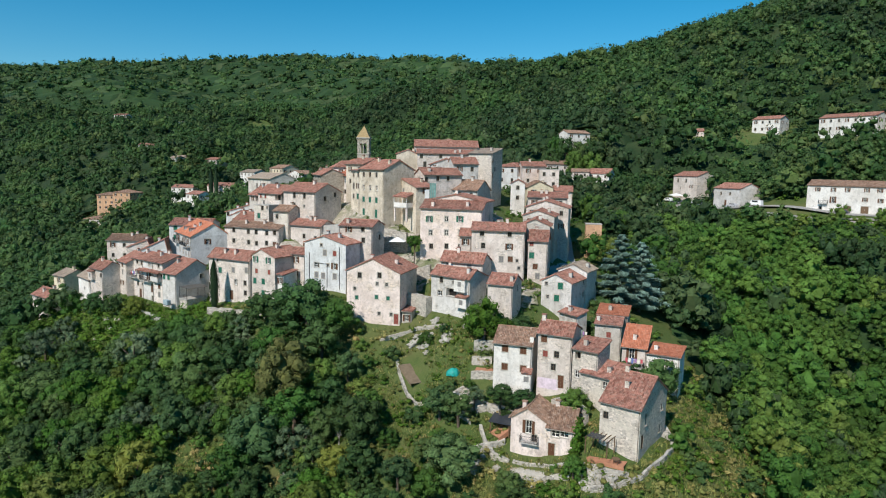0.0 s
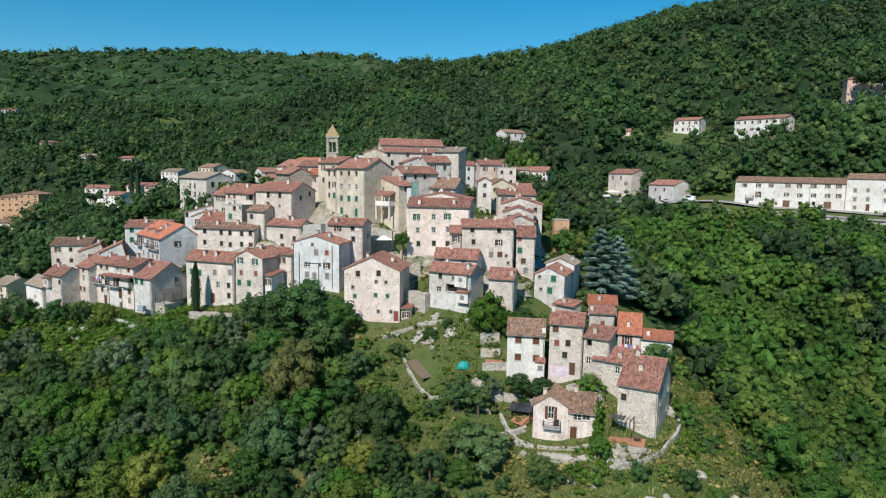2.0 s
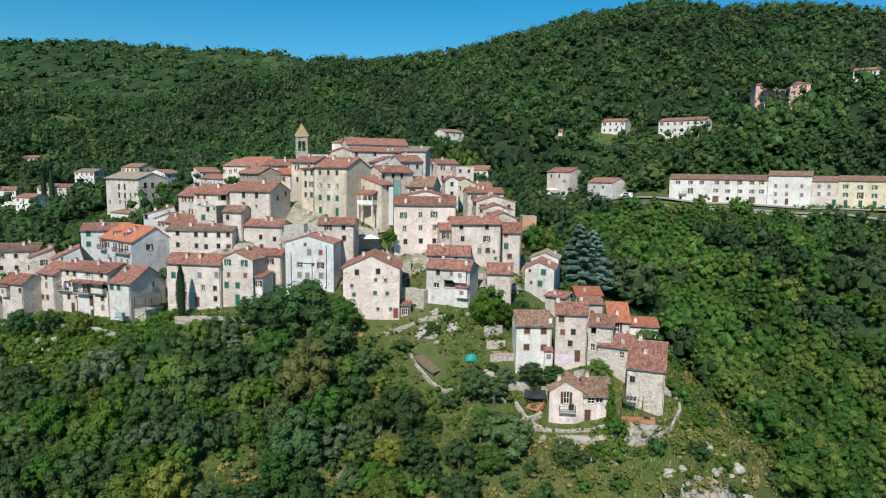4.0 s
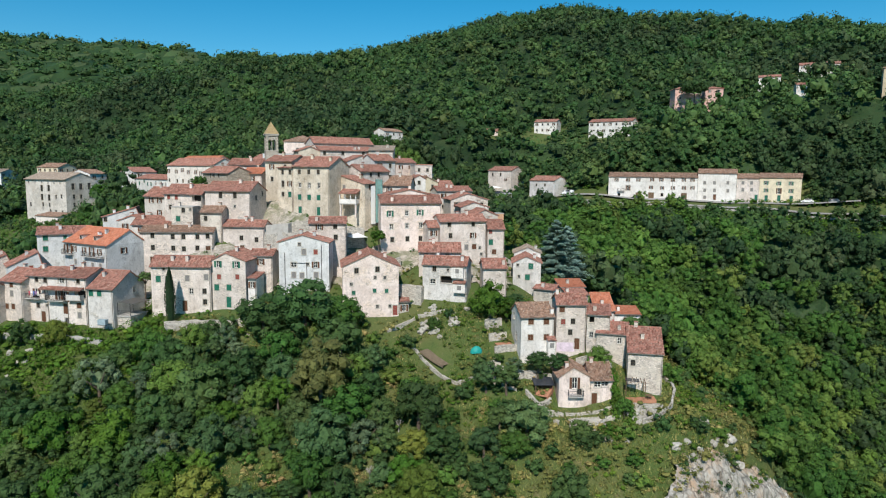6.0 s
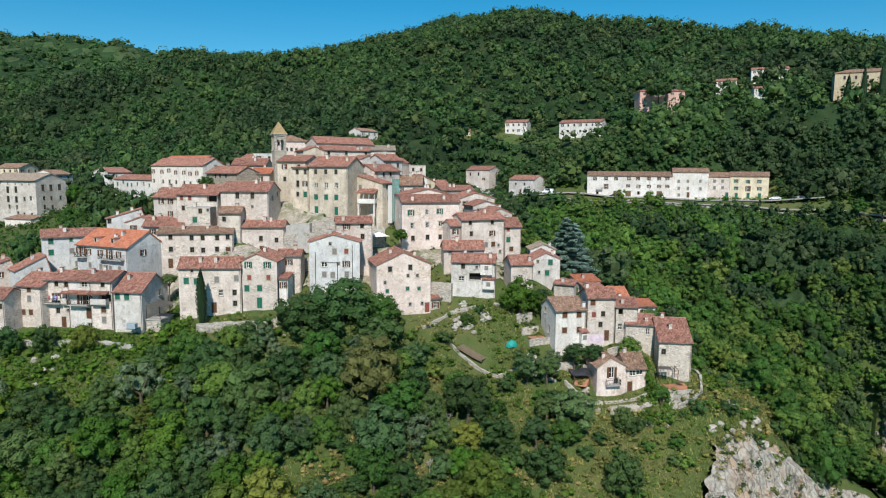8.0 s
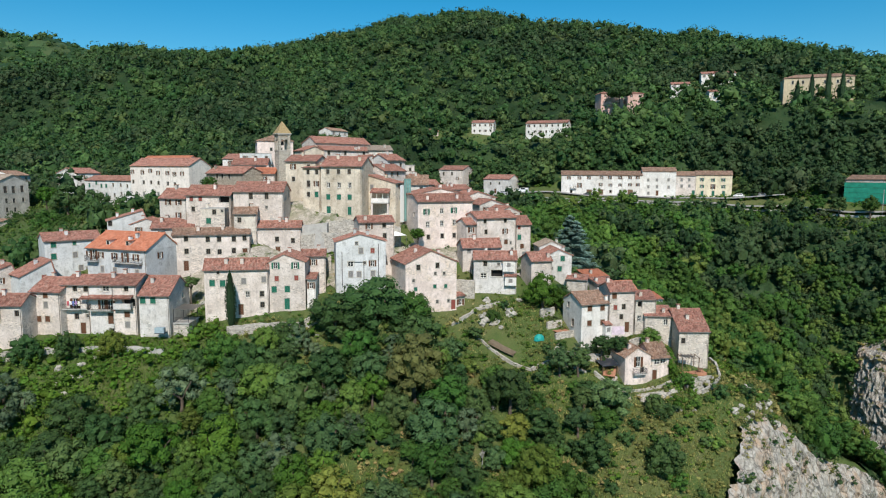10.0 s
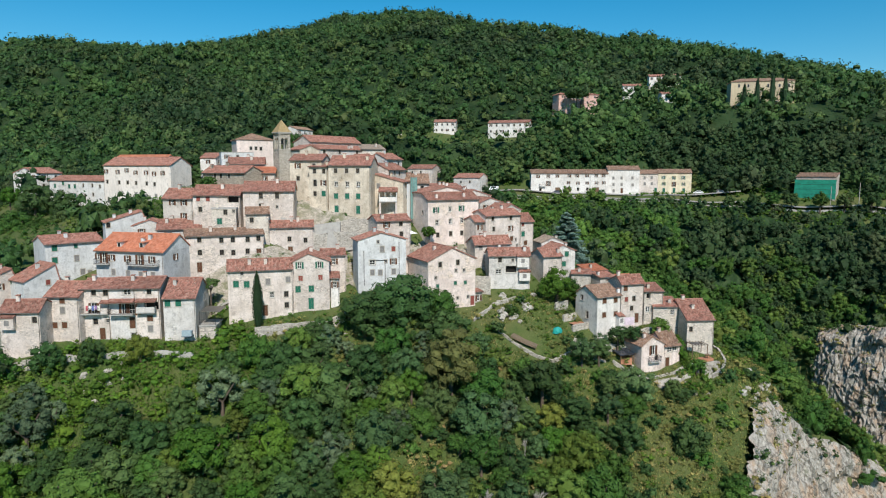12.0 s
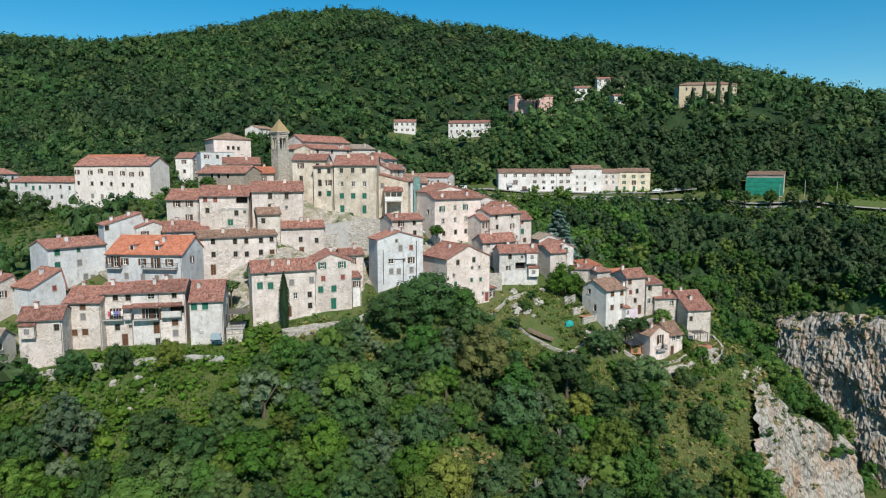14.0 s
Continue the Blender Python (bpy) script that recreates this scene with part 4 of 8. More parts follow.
plan("small pale house in the distant woods", -186.6, 442.6, 64.4, -39, 9, 7.2, 6, "x", 1.4, 0.5, WHITE, TILES_GREY, wins="F:browno 2.25/1.35 | F:sq 6.75/1.35 | R:browno 1.80/1.35 | R:sq 5.40/1.35", fine=False)
plan("small pale house in the distant woods", -203.1, 693.3, 96, -46, 18, 14.4, 6, "x", 1.4, 0.5, CREAM, TILES, wins="F:browno 1.50/1.35 10.50/1.35 | F:sq 4.50/1.35 7.50/1.35 13.50/1.35 16.50/1.35 | R:browno 1.80/1.35 12.60/1.35 | R:sq 5.40/1.35 9.00/1.35", fine=False)
plan("small pale house in the distant woods", -247.8, 603.2, 97.7, -53, 11, 8.8, 6, "x", 1.4, 0.5, CREAM, TILES_GREY, wins="F:browno 1.83/1.35 | F:sq 5.50/1.35 9.17/1.35 | R:browno 2.20/1.35 | R:sq 6.60/1.35", fine=False)


SITES = []


def site(*xyz):
    """A height of the bare ground."""
    SITES.append(xyz)


# spur and slope below the village
for s in ((-66, 117, 12), (-56, 103, 9), (-34, 109, 16), (-32, 121, 24), (-42, 125, 22), (-26, 87, 6), (-15, 110, 20), (-8, 97, 16), (3, 88, 15), (18, 73, 7), (24, 82, 17), (21, 65, -9), (-8, 116, 26.5), (-2, 112, 26), (2, 106, 24)):
    site(*s)
for s in ((-53, 85, 0), (-20, 72, -3), (0, 62, -6), (-100, 115, 2), (-87, 135, 14), (-75, 129, 14), (-70, 143, 25), (-56, 130, 22), (-80, 150, 24), (22, 75, 13.5), (30, 76.2, 13.4), (36, 76.2, 10.4), (45.5, 76.6, 5.6), (55.6, 75.6, -3), (66, 72.6, -7.5), (78, 66, -14)):
    site(*s)
for s in ((-120, 40, -40), (-60, 50, -22), (0, 25, -30), (-180, 120, -20), (-130, 160, 4), (8, 60, -16), (24, 63, -26), (36, 63, -34), (50, 62, -42), (64, 58, -46), (80, 52, -50), (34, 92, 20), (40, 105, 22), (47, 125, 27), (45, 150, 34), (50, 180, 42), (40, 210, 44), (-115, 150, 8)):
    site(*s)
# gully and quarry side
for s in ((72, 92, -8), (75, 118, 6), (95, 82, -30), (104, 90, -24), (99, 68, -38), (98, 50, -46), (131, 99, 9), (133, 90, 10.5), (131, 78, 11.5), (129, 66, 12.5), (127, 50, 13.5), (114, 88, -30), (111, 76, -38), (109, 62, -42), (107, 48, -46),  (100, 118, 8), (120, 133, 24), (90, 165, 29), (78, 190, 36), (140, 90, 14), (146, 100, 26), (160, 60, 20), (135, 128, 28)):
    site(*s)
# road shelf and the slope above
for s in ((80, 245, 48.5), (104, 214, 48.8), (125, 190, 49.0), (150, 165, 49.0), (166, 135, 48.5), (180, 100, 48.5), (160, 190, 65), (185, 150, 62), (130, 230, 62), (215, 120, 70), (190, 290, 96), (300, 130, 100)):
    site(*s)
# hills
for s in ((95, 330, 80), (-10, 300, 58), (225, 450, 170), (205, 600, 192), (92, 548, 141), (290, 560, 193.5), (355, 365, 170), (355, 481, 194), (480, 345, 160), (600, 120, 113), (420, 140, 99), (380, 620, 225), (500, 700, 191)):
    site(*s)
for s in ((-230, 240, -12), (-120, 250, 24), (-260, 420, 30), (-110, 480, 54), (-300, 700, 98), (-110, 700, 126), (-420, 980, 208), (-130, 1080, 234), (120, 1000, 196), (-800, 1000, 223), (-500, 500, 30), (900, 500, 130), (1500, 1500, 120), (-1500, 1500, 120), (0, 2400, 120)):
    site(*s)
for s in ((100, 520, 123), (260, 640, 187), (-560, 960, 166), (-20, 1060, 226), (60, 760, 164.5), (150, 720, 165.6), (430, 440, 112), (330, 240, 128)):
    site(*s)
for s in ((-1500, -300, -30), (1500, -300, 60), (0, -300, -40)):
    site(*s)

for p in PLAN:
    if p["pad"]:
        a = radians(p["yaw"])
        for fx, fy, up in ((0.5, -0.12, 0.0), (0.5, 0.95, 0.8)):
            ux, uy = fx * p["w"], fy * p["d"]
            site(p["x"] + ux * math.cos(a) - uy * math.sin(a), p["y"] + ux * math.sin(a) + uy * math.cos(a), p["z"] - p["h"] + up)


def kernel(dx, dy):
    return np.sqrt(dx * dx + dy * dy + 36.0)


_s = np.array(SITES, dtype=float)
_n = len(_s)
_a = np.zeros((_n + 3, _n + 3))
_a[:_n, :_n] = kernel(_s[:, None, 0] - _s[None, :, 0], _s[:, None, 1] - _s[None, :, 1]) - np.eye(_n) * 1.5
_a[:_n, _n], _a[:_n, _n + 1], _a[:_n, _n + 2] = 1, _s[:, 0] / 100, _s[:, 1] / 100
_a[_n:, :_n] = _a[:_n, _n:].T
_w = np.linalg.solve(_a, np.concatenate([_s[:, 2], [0, 0, 0]]))


def ground(x, y):
    """Height of the ground at arrays of places: a smooth sheet through the sites, with swells on it."""
    x, y = np.atleast_1d(np.asarray(x, float)), np.atleast_1d(np.asarray(y, float))
    z = np.empty(len(x))
    for i in range(0, len(x), 4000):
        k = kernel(x[i:i + 4000, None] - _s[None, :, 0], y[i:i + 4000, None] - _s[None, :, 1])
        z[i:i + 4000] = k @ _w[:_n] + _w[_n] + _w[_n + 1] * x[i:i + 4000] / 100 + _w[_n + 2] * y[i:i + 4000] / 100
    far = np.clip((np.hypot(x, y - 120) - 180) / 300, 0, 1)
    z += far * (7 * np.sin(x * 0.021 + 1.3 * np.sin(y * 0.013)) + 5 * np.sin(y * 0.031 + x * 0.017 + 2) + 3 * np.sin(x * 0.055 - y * 0.043))
    # quarry face and crag: the ground drops away in front of them
    s = x - np.interp(y, [36, 50, 63, 75, 87, 97, 104], [113, 116, 118.5, 121, 124, 127, 131]) - 2.5
    top = np.interp(y, [36, 63, 87, 104], [14.5, 13, 10.4, 9])
    cut = np.maximum(top + np.minimum(s, 0) * 8, -42) + np.clip(y - 94, 0, 30) * 4
    z = np.where((x > 88) & (s < 0) & (y < 112) & (y > 20), np.minimum(z, cut), z)
    s = y - np.interp(x, [10, 16, 22, 30, 36, 45.5, 55.6, 66, 78], [69.5, 71, 72.6, 74.2, 74.2, 74.6, 73.6, 70.2, 63]) - 2.6
    top = np.interp(x, [10, 16, 22, 30, 36, 45.5, 55.6, 66, 78], [4, 9, 14, 13.6, 10.7, 5.9, -2.4, -6.5, -13])
    cut = np.maximum(top + np.minimum(s, 0) * 8, top - 52)
    share = np.clip((x - 6.5) / 6, 0, 1)
    return np.where((x > 6.5) & (x < 80) & (s < 0) & (y > 30), z + (np.minimum(z, cut) - z) * share, z)


def ground_z(x, y):
    return float(ground([x], [y])[0])


def axis(lo, hi, step, out):
    a = list(np.arange(lo, hi + 0.1, step))
    for sign in (-1, 1):
        at, s = (lo, step) if sign < 0 else (hi, step)
        while abs(at) < out:
            s *= 1.09
            at += sign * s
            a.append(at)
    return np.array(sorted(a))


gx, gy = axis(-130, 150, 2.5, 3200), axis(50, 230, 2.5, 3200)
XX, YY = np.meshgrid(gx, gy)
ZZ = ground(XX.ravel(), YY.ravel())
rough = np.array([noise.noise((x * 0.35, y * 0.35, 3.0)) + 0.5 * noise.noise((x * 0.9, y * 0.9, 9.0)) for x, y in zip(XX.ravel(), YY.ravel())])
ZZ = ZZ + rough * 0.35
nx, ny = len(gx), len(gy)
me = bpy.data.meshes.new("ground")
idx = np.arange(nx * ny).reshape(ny, nx)
me.from_pydata(np.stack([XX.ravel(), YY.ravel(), ZZ], 1).tolist(), [], np.stack([idx[:-1, :-1], idx[:-1, 1:], idx[1:, 1:], idx[1:, :-1]], -1).reshape(-1, 4).tolist())
me.materials.append(GROUND)
me.polygons.foreach_set("use_smooth", [True] * len(me.polygons))
tagged(new("ground", me), "grassy and earthy hillside ground under the woods", "ground", kind="structure")


# ---- houses ----
FACES = {"F": lambda w, d: ((0, 0), (1, 0), w), "R": lambda w, d: ((w, 0), (0, 1), d), "B": lambda w, d: ((w, d), (-1, 0), w), "L": lambda w, d: ((0, d), (0, -1), d)}
# kind: width, height, shutter paint, shutters open, frame
KINDS = {
    "bigarch": (1.4, 2.4, None, False, DARK_WOOD), "bigtall": (1.0, 1.6, None, False, GREY_PAINT),
    "sq": (0.82, 1.1, None, False, DARK_WOOD), "tiny": (0.55, 0.65, None, False, GREY_PAINT), "wide": (1.2, 1.0, None, False, WHITE_PAINT), "tallw": (0.85, 1.5, None, False, DARK_WOOD),
    "white": (0.8, 1.2, None, False, WHITE_PAINT), "green": (1.0, 1.25, GREEN_PAINT, False, WHITE_PAINT), "greeno": (0.8, 1.3, GREEN_PAINT, True, WHITE_PAINT),
    "brown": (1.0, 1.1, BROWN_PAINT, False, WHITE_PAINT), "browno": (0.8, 1.25, BROWN_PAINT, True, WHITE_PAINT), "red": (0.8, 1.0, RED_PAINT, False, WHITE_PAINT),
    "grey": (0.85, 1.15, GREY_PAINT, False, WHITE_PAINT), "door": (0.95, 2.1, BROWN_PAINT, False, WOOD), "doorg": (1.0, 2.2, GREEN_PAINT, False, WOOD), "doorr": (0.9, 2.0, RED_PAINT, False, WOOD),
    "greens": (0.65, 0.75, GREEN_PAINT, False, WHITE_PAINT), "hole": (0.9, 1.2, None, False, None), "loggia": (2.4, 1.5, None, False, None), "gate": (2.0, 2.2, WOOD, False, WOOD), "arch": (0.8, 1.7, None, False, GREY_PAINT), "tallg": (0.95, 1.9, GREEN_PAINT, False, WHITE_PAINT), "french": (0.95, 2.0, BROWN_PAINT, True, WHITE_PAINT),
}
SHARED = {}


def window_meshes(kind):
    """Meshes of one kind of window, made once: surround, frame, pane, shutter, sill; x along the wall, y into it, z up."""
    if kind in SHARED:
        return SHARED[kind]
    w, h, paint, is_open, frame_mat = KINDS[kind]
    out = []
    a, b = w / 2, h / 2
    is_door = kind.startswith(("door", "gate"))

    def lattice(xs, zs, y0, y1, open_at):
        """A flat frame from a grid of bars: cells named in open_at stay open."""
        g = Geo()
        for i, (x0, x1) in enumerate(zip(xs, xs[1:])):
            for k, (z0, z1) in enumerate(zip(zs, zs[1:])):
                if (i, k) not in open_at:
                    g.box(x0, y0, z0, x1, y1, z1)
        return g

    trim = lattice((-a - 0.12, -a, a, a + 0.12), (-b - (0 if is_door else 0.1), -b, b, b + 0.14) if not is_door else (-b, b, b + 0.14), -0.03, 0.03, {(1, 0)} if is_door else {(1, 1)})
    out.append(("surround", trim.mesh("surround", SILL), ""))
    if not is_door:
        out.append(("sill", Geo().box(-a - 0.16, -0.1, -b - 0.1, a + 0.16, 0.1, -b - 0.004).mesh("sill", SILL), ""))
    if frame_mat and (is_open or not paint):
        fr = lattice((-a, -a + 0.07, -0.035, 0.035, a - 0.07, a), (-b, -b + 0.07, -0.02, 0.02, b - 0.07, b), 0.14, 0.19, {(1, 1), (3, 1), (1, 3), (3, 3)})
        out.append(("window_frame", fr.mesh("window_frame", frame_mat), ""))
        out.append(("pane", Geo().box(-a, 0.2, -b, a, 0.22, b).mesh("pane", GLASS), ""))
    # open holes are backed by a near-black panel that paints the room's shade
    if not frame_mat:
        out.append(("dark_recess", Geo().box(-a, 0.9, -b, a, 0.95, b).mesh("dark_recess", ROOM_SHADE), ""))
    if paint:
        for s in (-1, 1):
            x0, x1 = ((-a, -0.01) if s < 0 else (0.01, a))
            if is_open:
                x0, x1 = ((-a * 1.95, -a - 0.02) if s < 0 else (a + 0.02, a * 1.95))
            y0 = -0.075 if is_open else 0.03
            sh = lattice((x0, x0 + 0.05, x1 - 0.05, x1), (-b, -b + 0.08, -0.04, 0.04, b - 0.08, b), y0, y0 + 0.04, {(1, 1), (1, 3)})
            sh.box(x0 + 0.05, y0 + 0.012, -b + 0.08, x1 - 0.05, y0 + 0.03, -0.04).box(x0 + 0.05, y0 + 0.012, 0.04, x1 - 0.05, y0 + 0.03, b - 0.08)
            out.append(("door_leaf" if is_door else "shutter", sh.mesh("shutter", paint), ""))
    SHARED[kind] = out
    return out


def add_window(root, kind, w, d, face, u, v, z0):
    (ox, oy), (dx, dy), _ = FACES[face](w, d)
    m = Matrix.Translation((ox + dx * u, oy + dy * u, z0 - v)) @ Matrix(((dx, -dy, 0, 0), (dy, dx, 0, 0), (0, 0, 1, 0), (0, 0, 0, 1)))
    meshes = window_meshes(kind)
    top = part("door" if kind.startswith(("door", "gate")) else "window", meshes[0][1], None, root, m=m)
    for nm, me_, lb in meshes[1:]:
        part(nm, me_, None, top, lb)


def parse(text):
    out = []
    for bit in text.split("|"):
        bit = bit.strip()
        if not bit:
            continue
        head, *rest = bit.split()
        face, kind = head.split(":")
        for r in rest:
            u, v = r.split("/")
            out.append((face, kind, float(u), float(v)))
    return out


def walls(w, d, base, top, holes):
    """Four walls with openings cut through; base and top: heights; holes: (face, u, v centre height, width, height, depth)."""
    g = Geo()
    for face in "FRBL":
        (ox, oy), (dx, dy), length = FACES[face](w, d)
        nx_, ny_ = -dy, dx

        def at(u, zz, into=0.0):
            return (ox + dx * u + nx_ * into, oy + dy * u + ny_ * into, zz)

        mine = [hl for hl in holes if hl[0] == face]
        us, zs = {0.0, length}, {base, top}
        for _, u, zc, hw, hh, dep in mine:
            us |= {max(0.02, u - hw / 2), min(length - 0.02, u + hw / 2)}
            zs |= {max(base + 0.02, zc - hh / 2), min(top - 0.02, zc + hh / 2)}
        us, zs = sorted(us), sorted(zs)
        for u0, u1 in zip(us, us[1:]):
            for z0, z1 in zip(zs, zs[1:]):
                um, zm = (u0 + u1) / 2, (z0 + z1) / 2
                if any(abs(um - u) < hw / 2 and abs(zm - zc) < hh / 2 for _, u, zc, hw, hh, dep in mine):
                    continue
                g.face(at(u0, z0), at(u1, z0), at(u1, z1), at(u0, z1))
        for _, u, zc, hw, hh, dep in mine:
            a0, a1 = max(0.02, u - hw / 2), min(length - 0.02, u + hw / 2)
            c0, c1 = max(base + 0.02, zc - hh / 2), min(top - 0.02, zc + hh / 2)
            g.face(at(a0, c0), at(a0, c0, dep), at(a0, c1, dep), at(a0, c1))
            g.face(at(a1, c0), at(a1, c1), at(a1, c1, dep), at(a1, c0, dep))
            g.face(at(a0, c0), at(a1, c0), at(a1, c0, dep), at(a0, c0, dep))
            g.face(at(a0, c1), at(a0, c1, dep), at(a1, c1, dep), at(a1, c1))
            g.face(at(a0, c0, dep), at(a1, c0, dep), at(a1, c1, dep), at(a0, c1, dep))
    return g


def tiled(g, o, e, s, width, length, cut=None, fine=True, rng=random):
    """A slope of barrel tiles: from o along e (eaves) and s (up the slope). cut(u): from where to where up the slope."""
    e, s = Vector(e).normalized(), Vector(s).normalized()
    nn = e.cross(s).normalized()
    if nn.z < 0:
        nn = -nn
    pitch = 0.27 if fine else 0.5
    cols = max(2, round(width / pitch))
    prof = ((0.0, 0.0), (0.2, 0.055), (0.5, 0.085), (0.8, 0.055)) if fine else ((0.0, 0.0), (0.5, 0.09))
    rows = max(2, round(length / (0.8 if fine else 1.6)))
    sag = [[rng.uniform(-0.035, 0.04) for _ in range(rows + 1)] for _ in range(cols + 1)]
    us = [(c + pu) / cols for c in range(cols) for pu, ph in prof] + [1.0]
    hs = [ph for c in range(cols) for pu, ph in prof] + [0.0]
    grid = []
    for i, (u, hgt) in enumerate(zip(us, hs)):
        c = min(cols, i // len(prof))
        lo, hi = cut(u * width) if cut else (0.0, length)
        line = []
        for r in range(rows + 1):
            t = lo + (hi - lo) * r / rows
            line.append((Vector(o) + e * (u * width) + s * t + nn * (hgt + 0.06 + sag[c][r] - 0.09 * math.sin(math.pi * u) * math.sin(math.pi * r / rows)), (u * width / pitch + 0.1, t / 0.42)))
        grid.append(line)
    for a, b in zip(grid, grid[1:]):
        for r in range(rows):
            g.face(a[r][0], b[r][0], b[r + 1][0], a[r + 1][0], uv=[a[r][1], b[r][1], b[r + 1][1], a[r + 1][1]])
    # the board below
    for r in (0,):
        la, ha = cut(0.0) if cut else (0.0, length)
        lb, hb = cut(width) if cut else (0.0, length)
        q = [Vector(o) + s * la, Vector(o) + e * width + s * lb, Vector(o) + e * width + s * hb, Vector(o) + s * ha]
        lo_ = [p - nn * 0.1 for p in q]
        up_ = [p + nn * 0.05 for p in q]
        g.face(*lo_)
        for i in range(4):
            j = (i + 1) % 4
            if (lo_[i] - lo_[j]).length > 1e-3:
                g.face(lo_[i], lo_[j], up_[j], up_[i])


def ridge(g, a, b, r=0.13):
    a, b = Vector(a), Vector(b)
    n = max(1, round((b - a).length / 0.45))
    for k in range(n):
        g.tube(a.lerp(b, k / n), a.lerp(b, (k + 1.06) / n), r, r * 0.86, 6)


def roof(root, p, rng):
    w, d, rise, q, ov, fine = p["w"], p["d"], p["rise"], p["q"], p["over"], p["fine"]
    kind, tiles = p["roof"], p["tiles"]
    side = 0.22
    g, caps = Geo(), Geo()
    gables = []

    def gable(*pts):
        gables.append(Geo().face(*pts))

    Z = p["h"]
    if kind in "xs":
        run = q * d if kind == "x" else d
        sl = rise / run
        k = math.hypot(1, sl)
        tiled(g, (-side, -ov, Z - ov * sl), (1, 0, 0), (0, 1, sl), w + 2 * side, (run + ov + (0.25 if kind == "s" else 0)) * k, None, fine, rng)
        if kind == "x":
            run2 = d - run
            s2 = rise / run2
            tiled(g, (w + side, d + ov, Z - ov * s2), (-1, 0, 0), (0, -1, s2), w + 2 * side, (run2 + ov) * math.hypot(1, s2), None, fine, rng)
            ridge(caps, (-side, run, Z + rise + 0.1), (w + side, run, Z + rise + 0.1))
            for x, flip in ((0, 1), (w, 0)):
                t = [(x, 0, Z), (x, run, Z + rise), (x, d, Z)]
                gable(*(t if flip else t[::-1]))
        else:
            for x, flip in ((0, 1), (w, 0)):
                t = [(x, 0, Z), (x, d, Z + rise), (x, d, Z)]
                gable(*(t if flip else t[::-1]))
            gable((w, d, Z), (0, d, Z), (0, d, Z + rise), (w, d, Z + rise))
    elif kind == "y":
        a = q * w
        for x0, dirx, run in ((-ov, 1, a), (w + ov, -1, w - a)):
            sl = rise / run
            tiled(g, (x0, d + side if dirx > 0 else -side, Z - ov * sl), (0, -dirx, 0), (dirx, 0, sl), d + 2 * side, (run + ov) * math.hypot(1, sl), None, fine, rng)
        ridge(caps, (a, -side, Z + rise + 0.1), (a, d + side, Z + rise + 0.1))
        gable((0, 0, Z), (w, 0, Z), (a, 0, Z + rise))
        gable((w, d, Z), (0, d, Z), (a, d, Z + rise))
    elif kind == "h":
        run = min(w, d) / 2
        sl = rise / run
        k = math.hypot(1, sl)
        W2, D2 = w + 2 * ov, d + 2 * ov
        top = (run + ov) * k

        def trim(width):
            return lambda u: (0.0, max(0.02, min(top, u * k, (width - u) * k)))

        zz = Z - ov * sl
        tiled(g, (-ov, -ov, zz), (1, 0, 0), (0, 1, sl), W2, top, trim(W2), fine, rng)
        tiled(g, (w + ov, d + ov, zz), (-1, 0, 0), (0, -1, sl), W2, top, trim(W2), fine, rng)
        tiled(g, (w + ov, -ov, zz), (0, 1, 0), (-1, 0, sl), D2, top, trim(D2), fine, rng)
        tiled(g, (-ov, d + ov, zz), (0, -1, 0), (1, 0, sl), D2, top, trim(D2), fine, rng)
        r0 = (run, run) if w >= d else (run, run)
        r1 = (w - run, d - run)
        zt = Z + rise + 0.1
        ridge(caps, (*r0, zt), (*r1, zt))
        for c, r_ in (((-ov, -ov), r0), ((w + ov, -ov), (r1[0], r0[1])), ((w + ov, d + ov), r1), ((-ov, d + ov), (r0[0], r1[1]))):
            ridge(caps, (*c, zz + 0.1), (*r_, zt))
    elif kind == "f":
        g.box(-0.1, -0.1, Z, w + 0.1, d + 0.1, Z + 0.18)
        tiles = CONCRETE
    part("roof", g, tiles, root, smooth=False)
    if caps.f:
        part("ridge_tiles", caps, tiles, root)
    for gb in gables:
        part("gable", gb, p["wall"], root)

    def height(x, y):
        if kind == "x":
            return Z + rise * (y / (q * d) if y < q * d else (d - y) / (d - q * d))
        if kind == "s":
            return Z + rise * y / d
        if kind == "y":
            return Z + rise * (x / (q * w) if x < q * w else (w - x) / (w - q * w))
        return Z + (rise * 0.6 if kind == "h" else 0.1)

    flues = p["flue"]
    if not flues and fine and kind in "xsyh" and w > 3.5:
        flues = "%.2f/%.2f" % (w * rng.uniform(0.2, 0.8), d * rng.uniform(0.35, 0.6))
        if w > 8:
            flues += " %.2f/%.2f" % (w * rng.uniform(0.1, 0.9), d * rng.uniform(0.2, 0.7))
    for bit in flues.split():
        fx, fy = (float(v) for v in bit.split("/"))
        zc = height(fx, fy)
        c = Geo().box(fx - 0.3, fy - 0.28, zc - 0.5, fx + 0.3, fy + 0.28, zc + 0.85)
        ch = part("chimney", c, p["wall"], root)
        part("chimney_cap", Geo().box(fx - 0.4, fy - 0.38, zc + 0.95, fx + 0.4, fy + 0.38, zc + 1.03).box(fx - 0.28, fy - 0.26, zc + 0.85, fx - 0.16, fy + 0.26, zc + 0.95).box(fx + 0.16, fy - 0.26, zc + 0.85, fx + 0.28, fy + 0.26, zc + 0.95), tiles, ch)


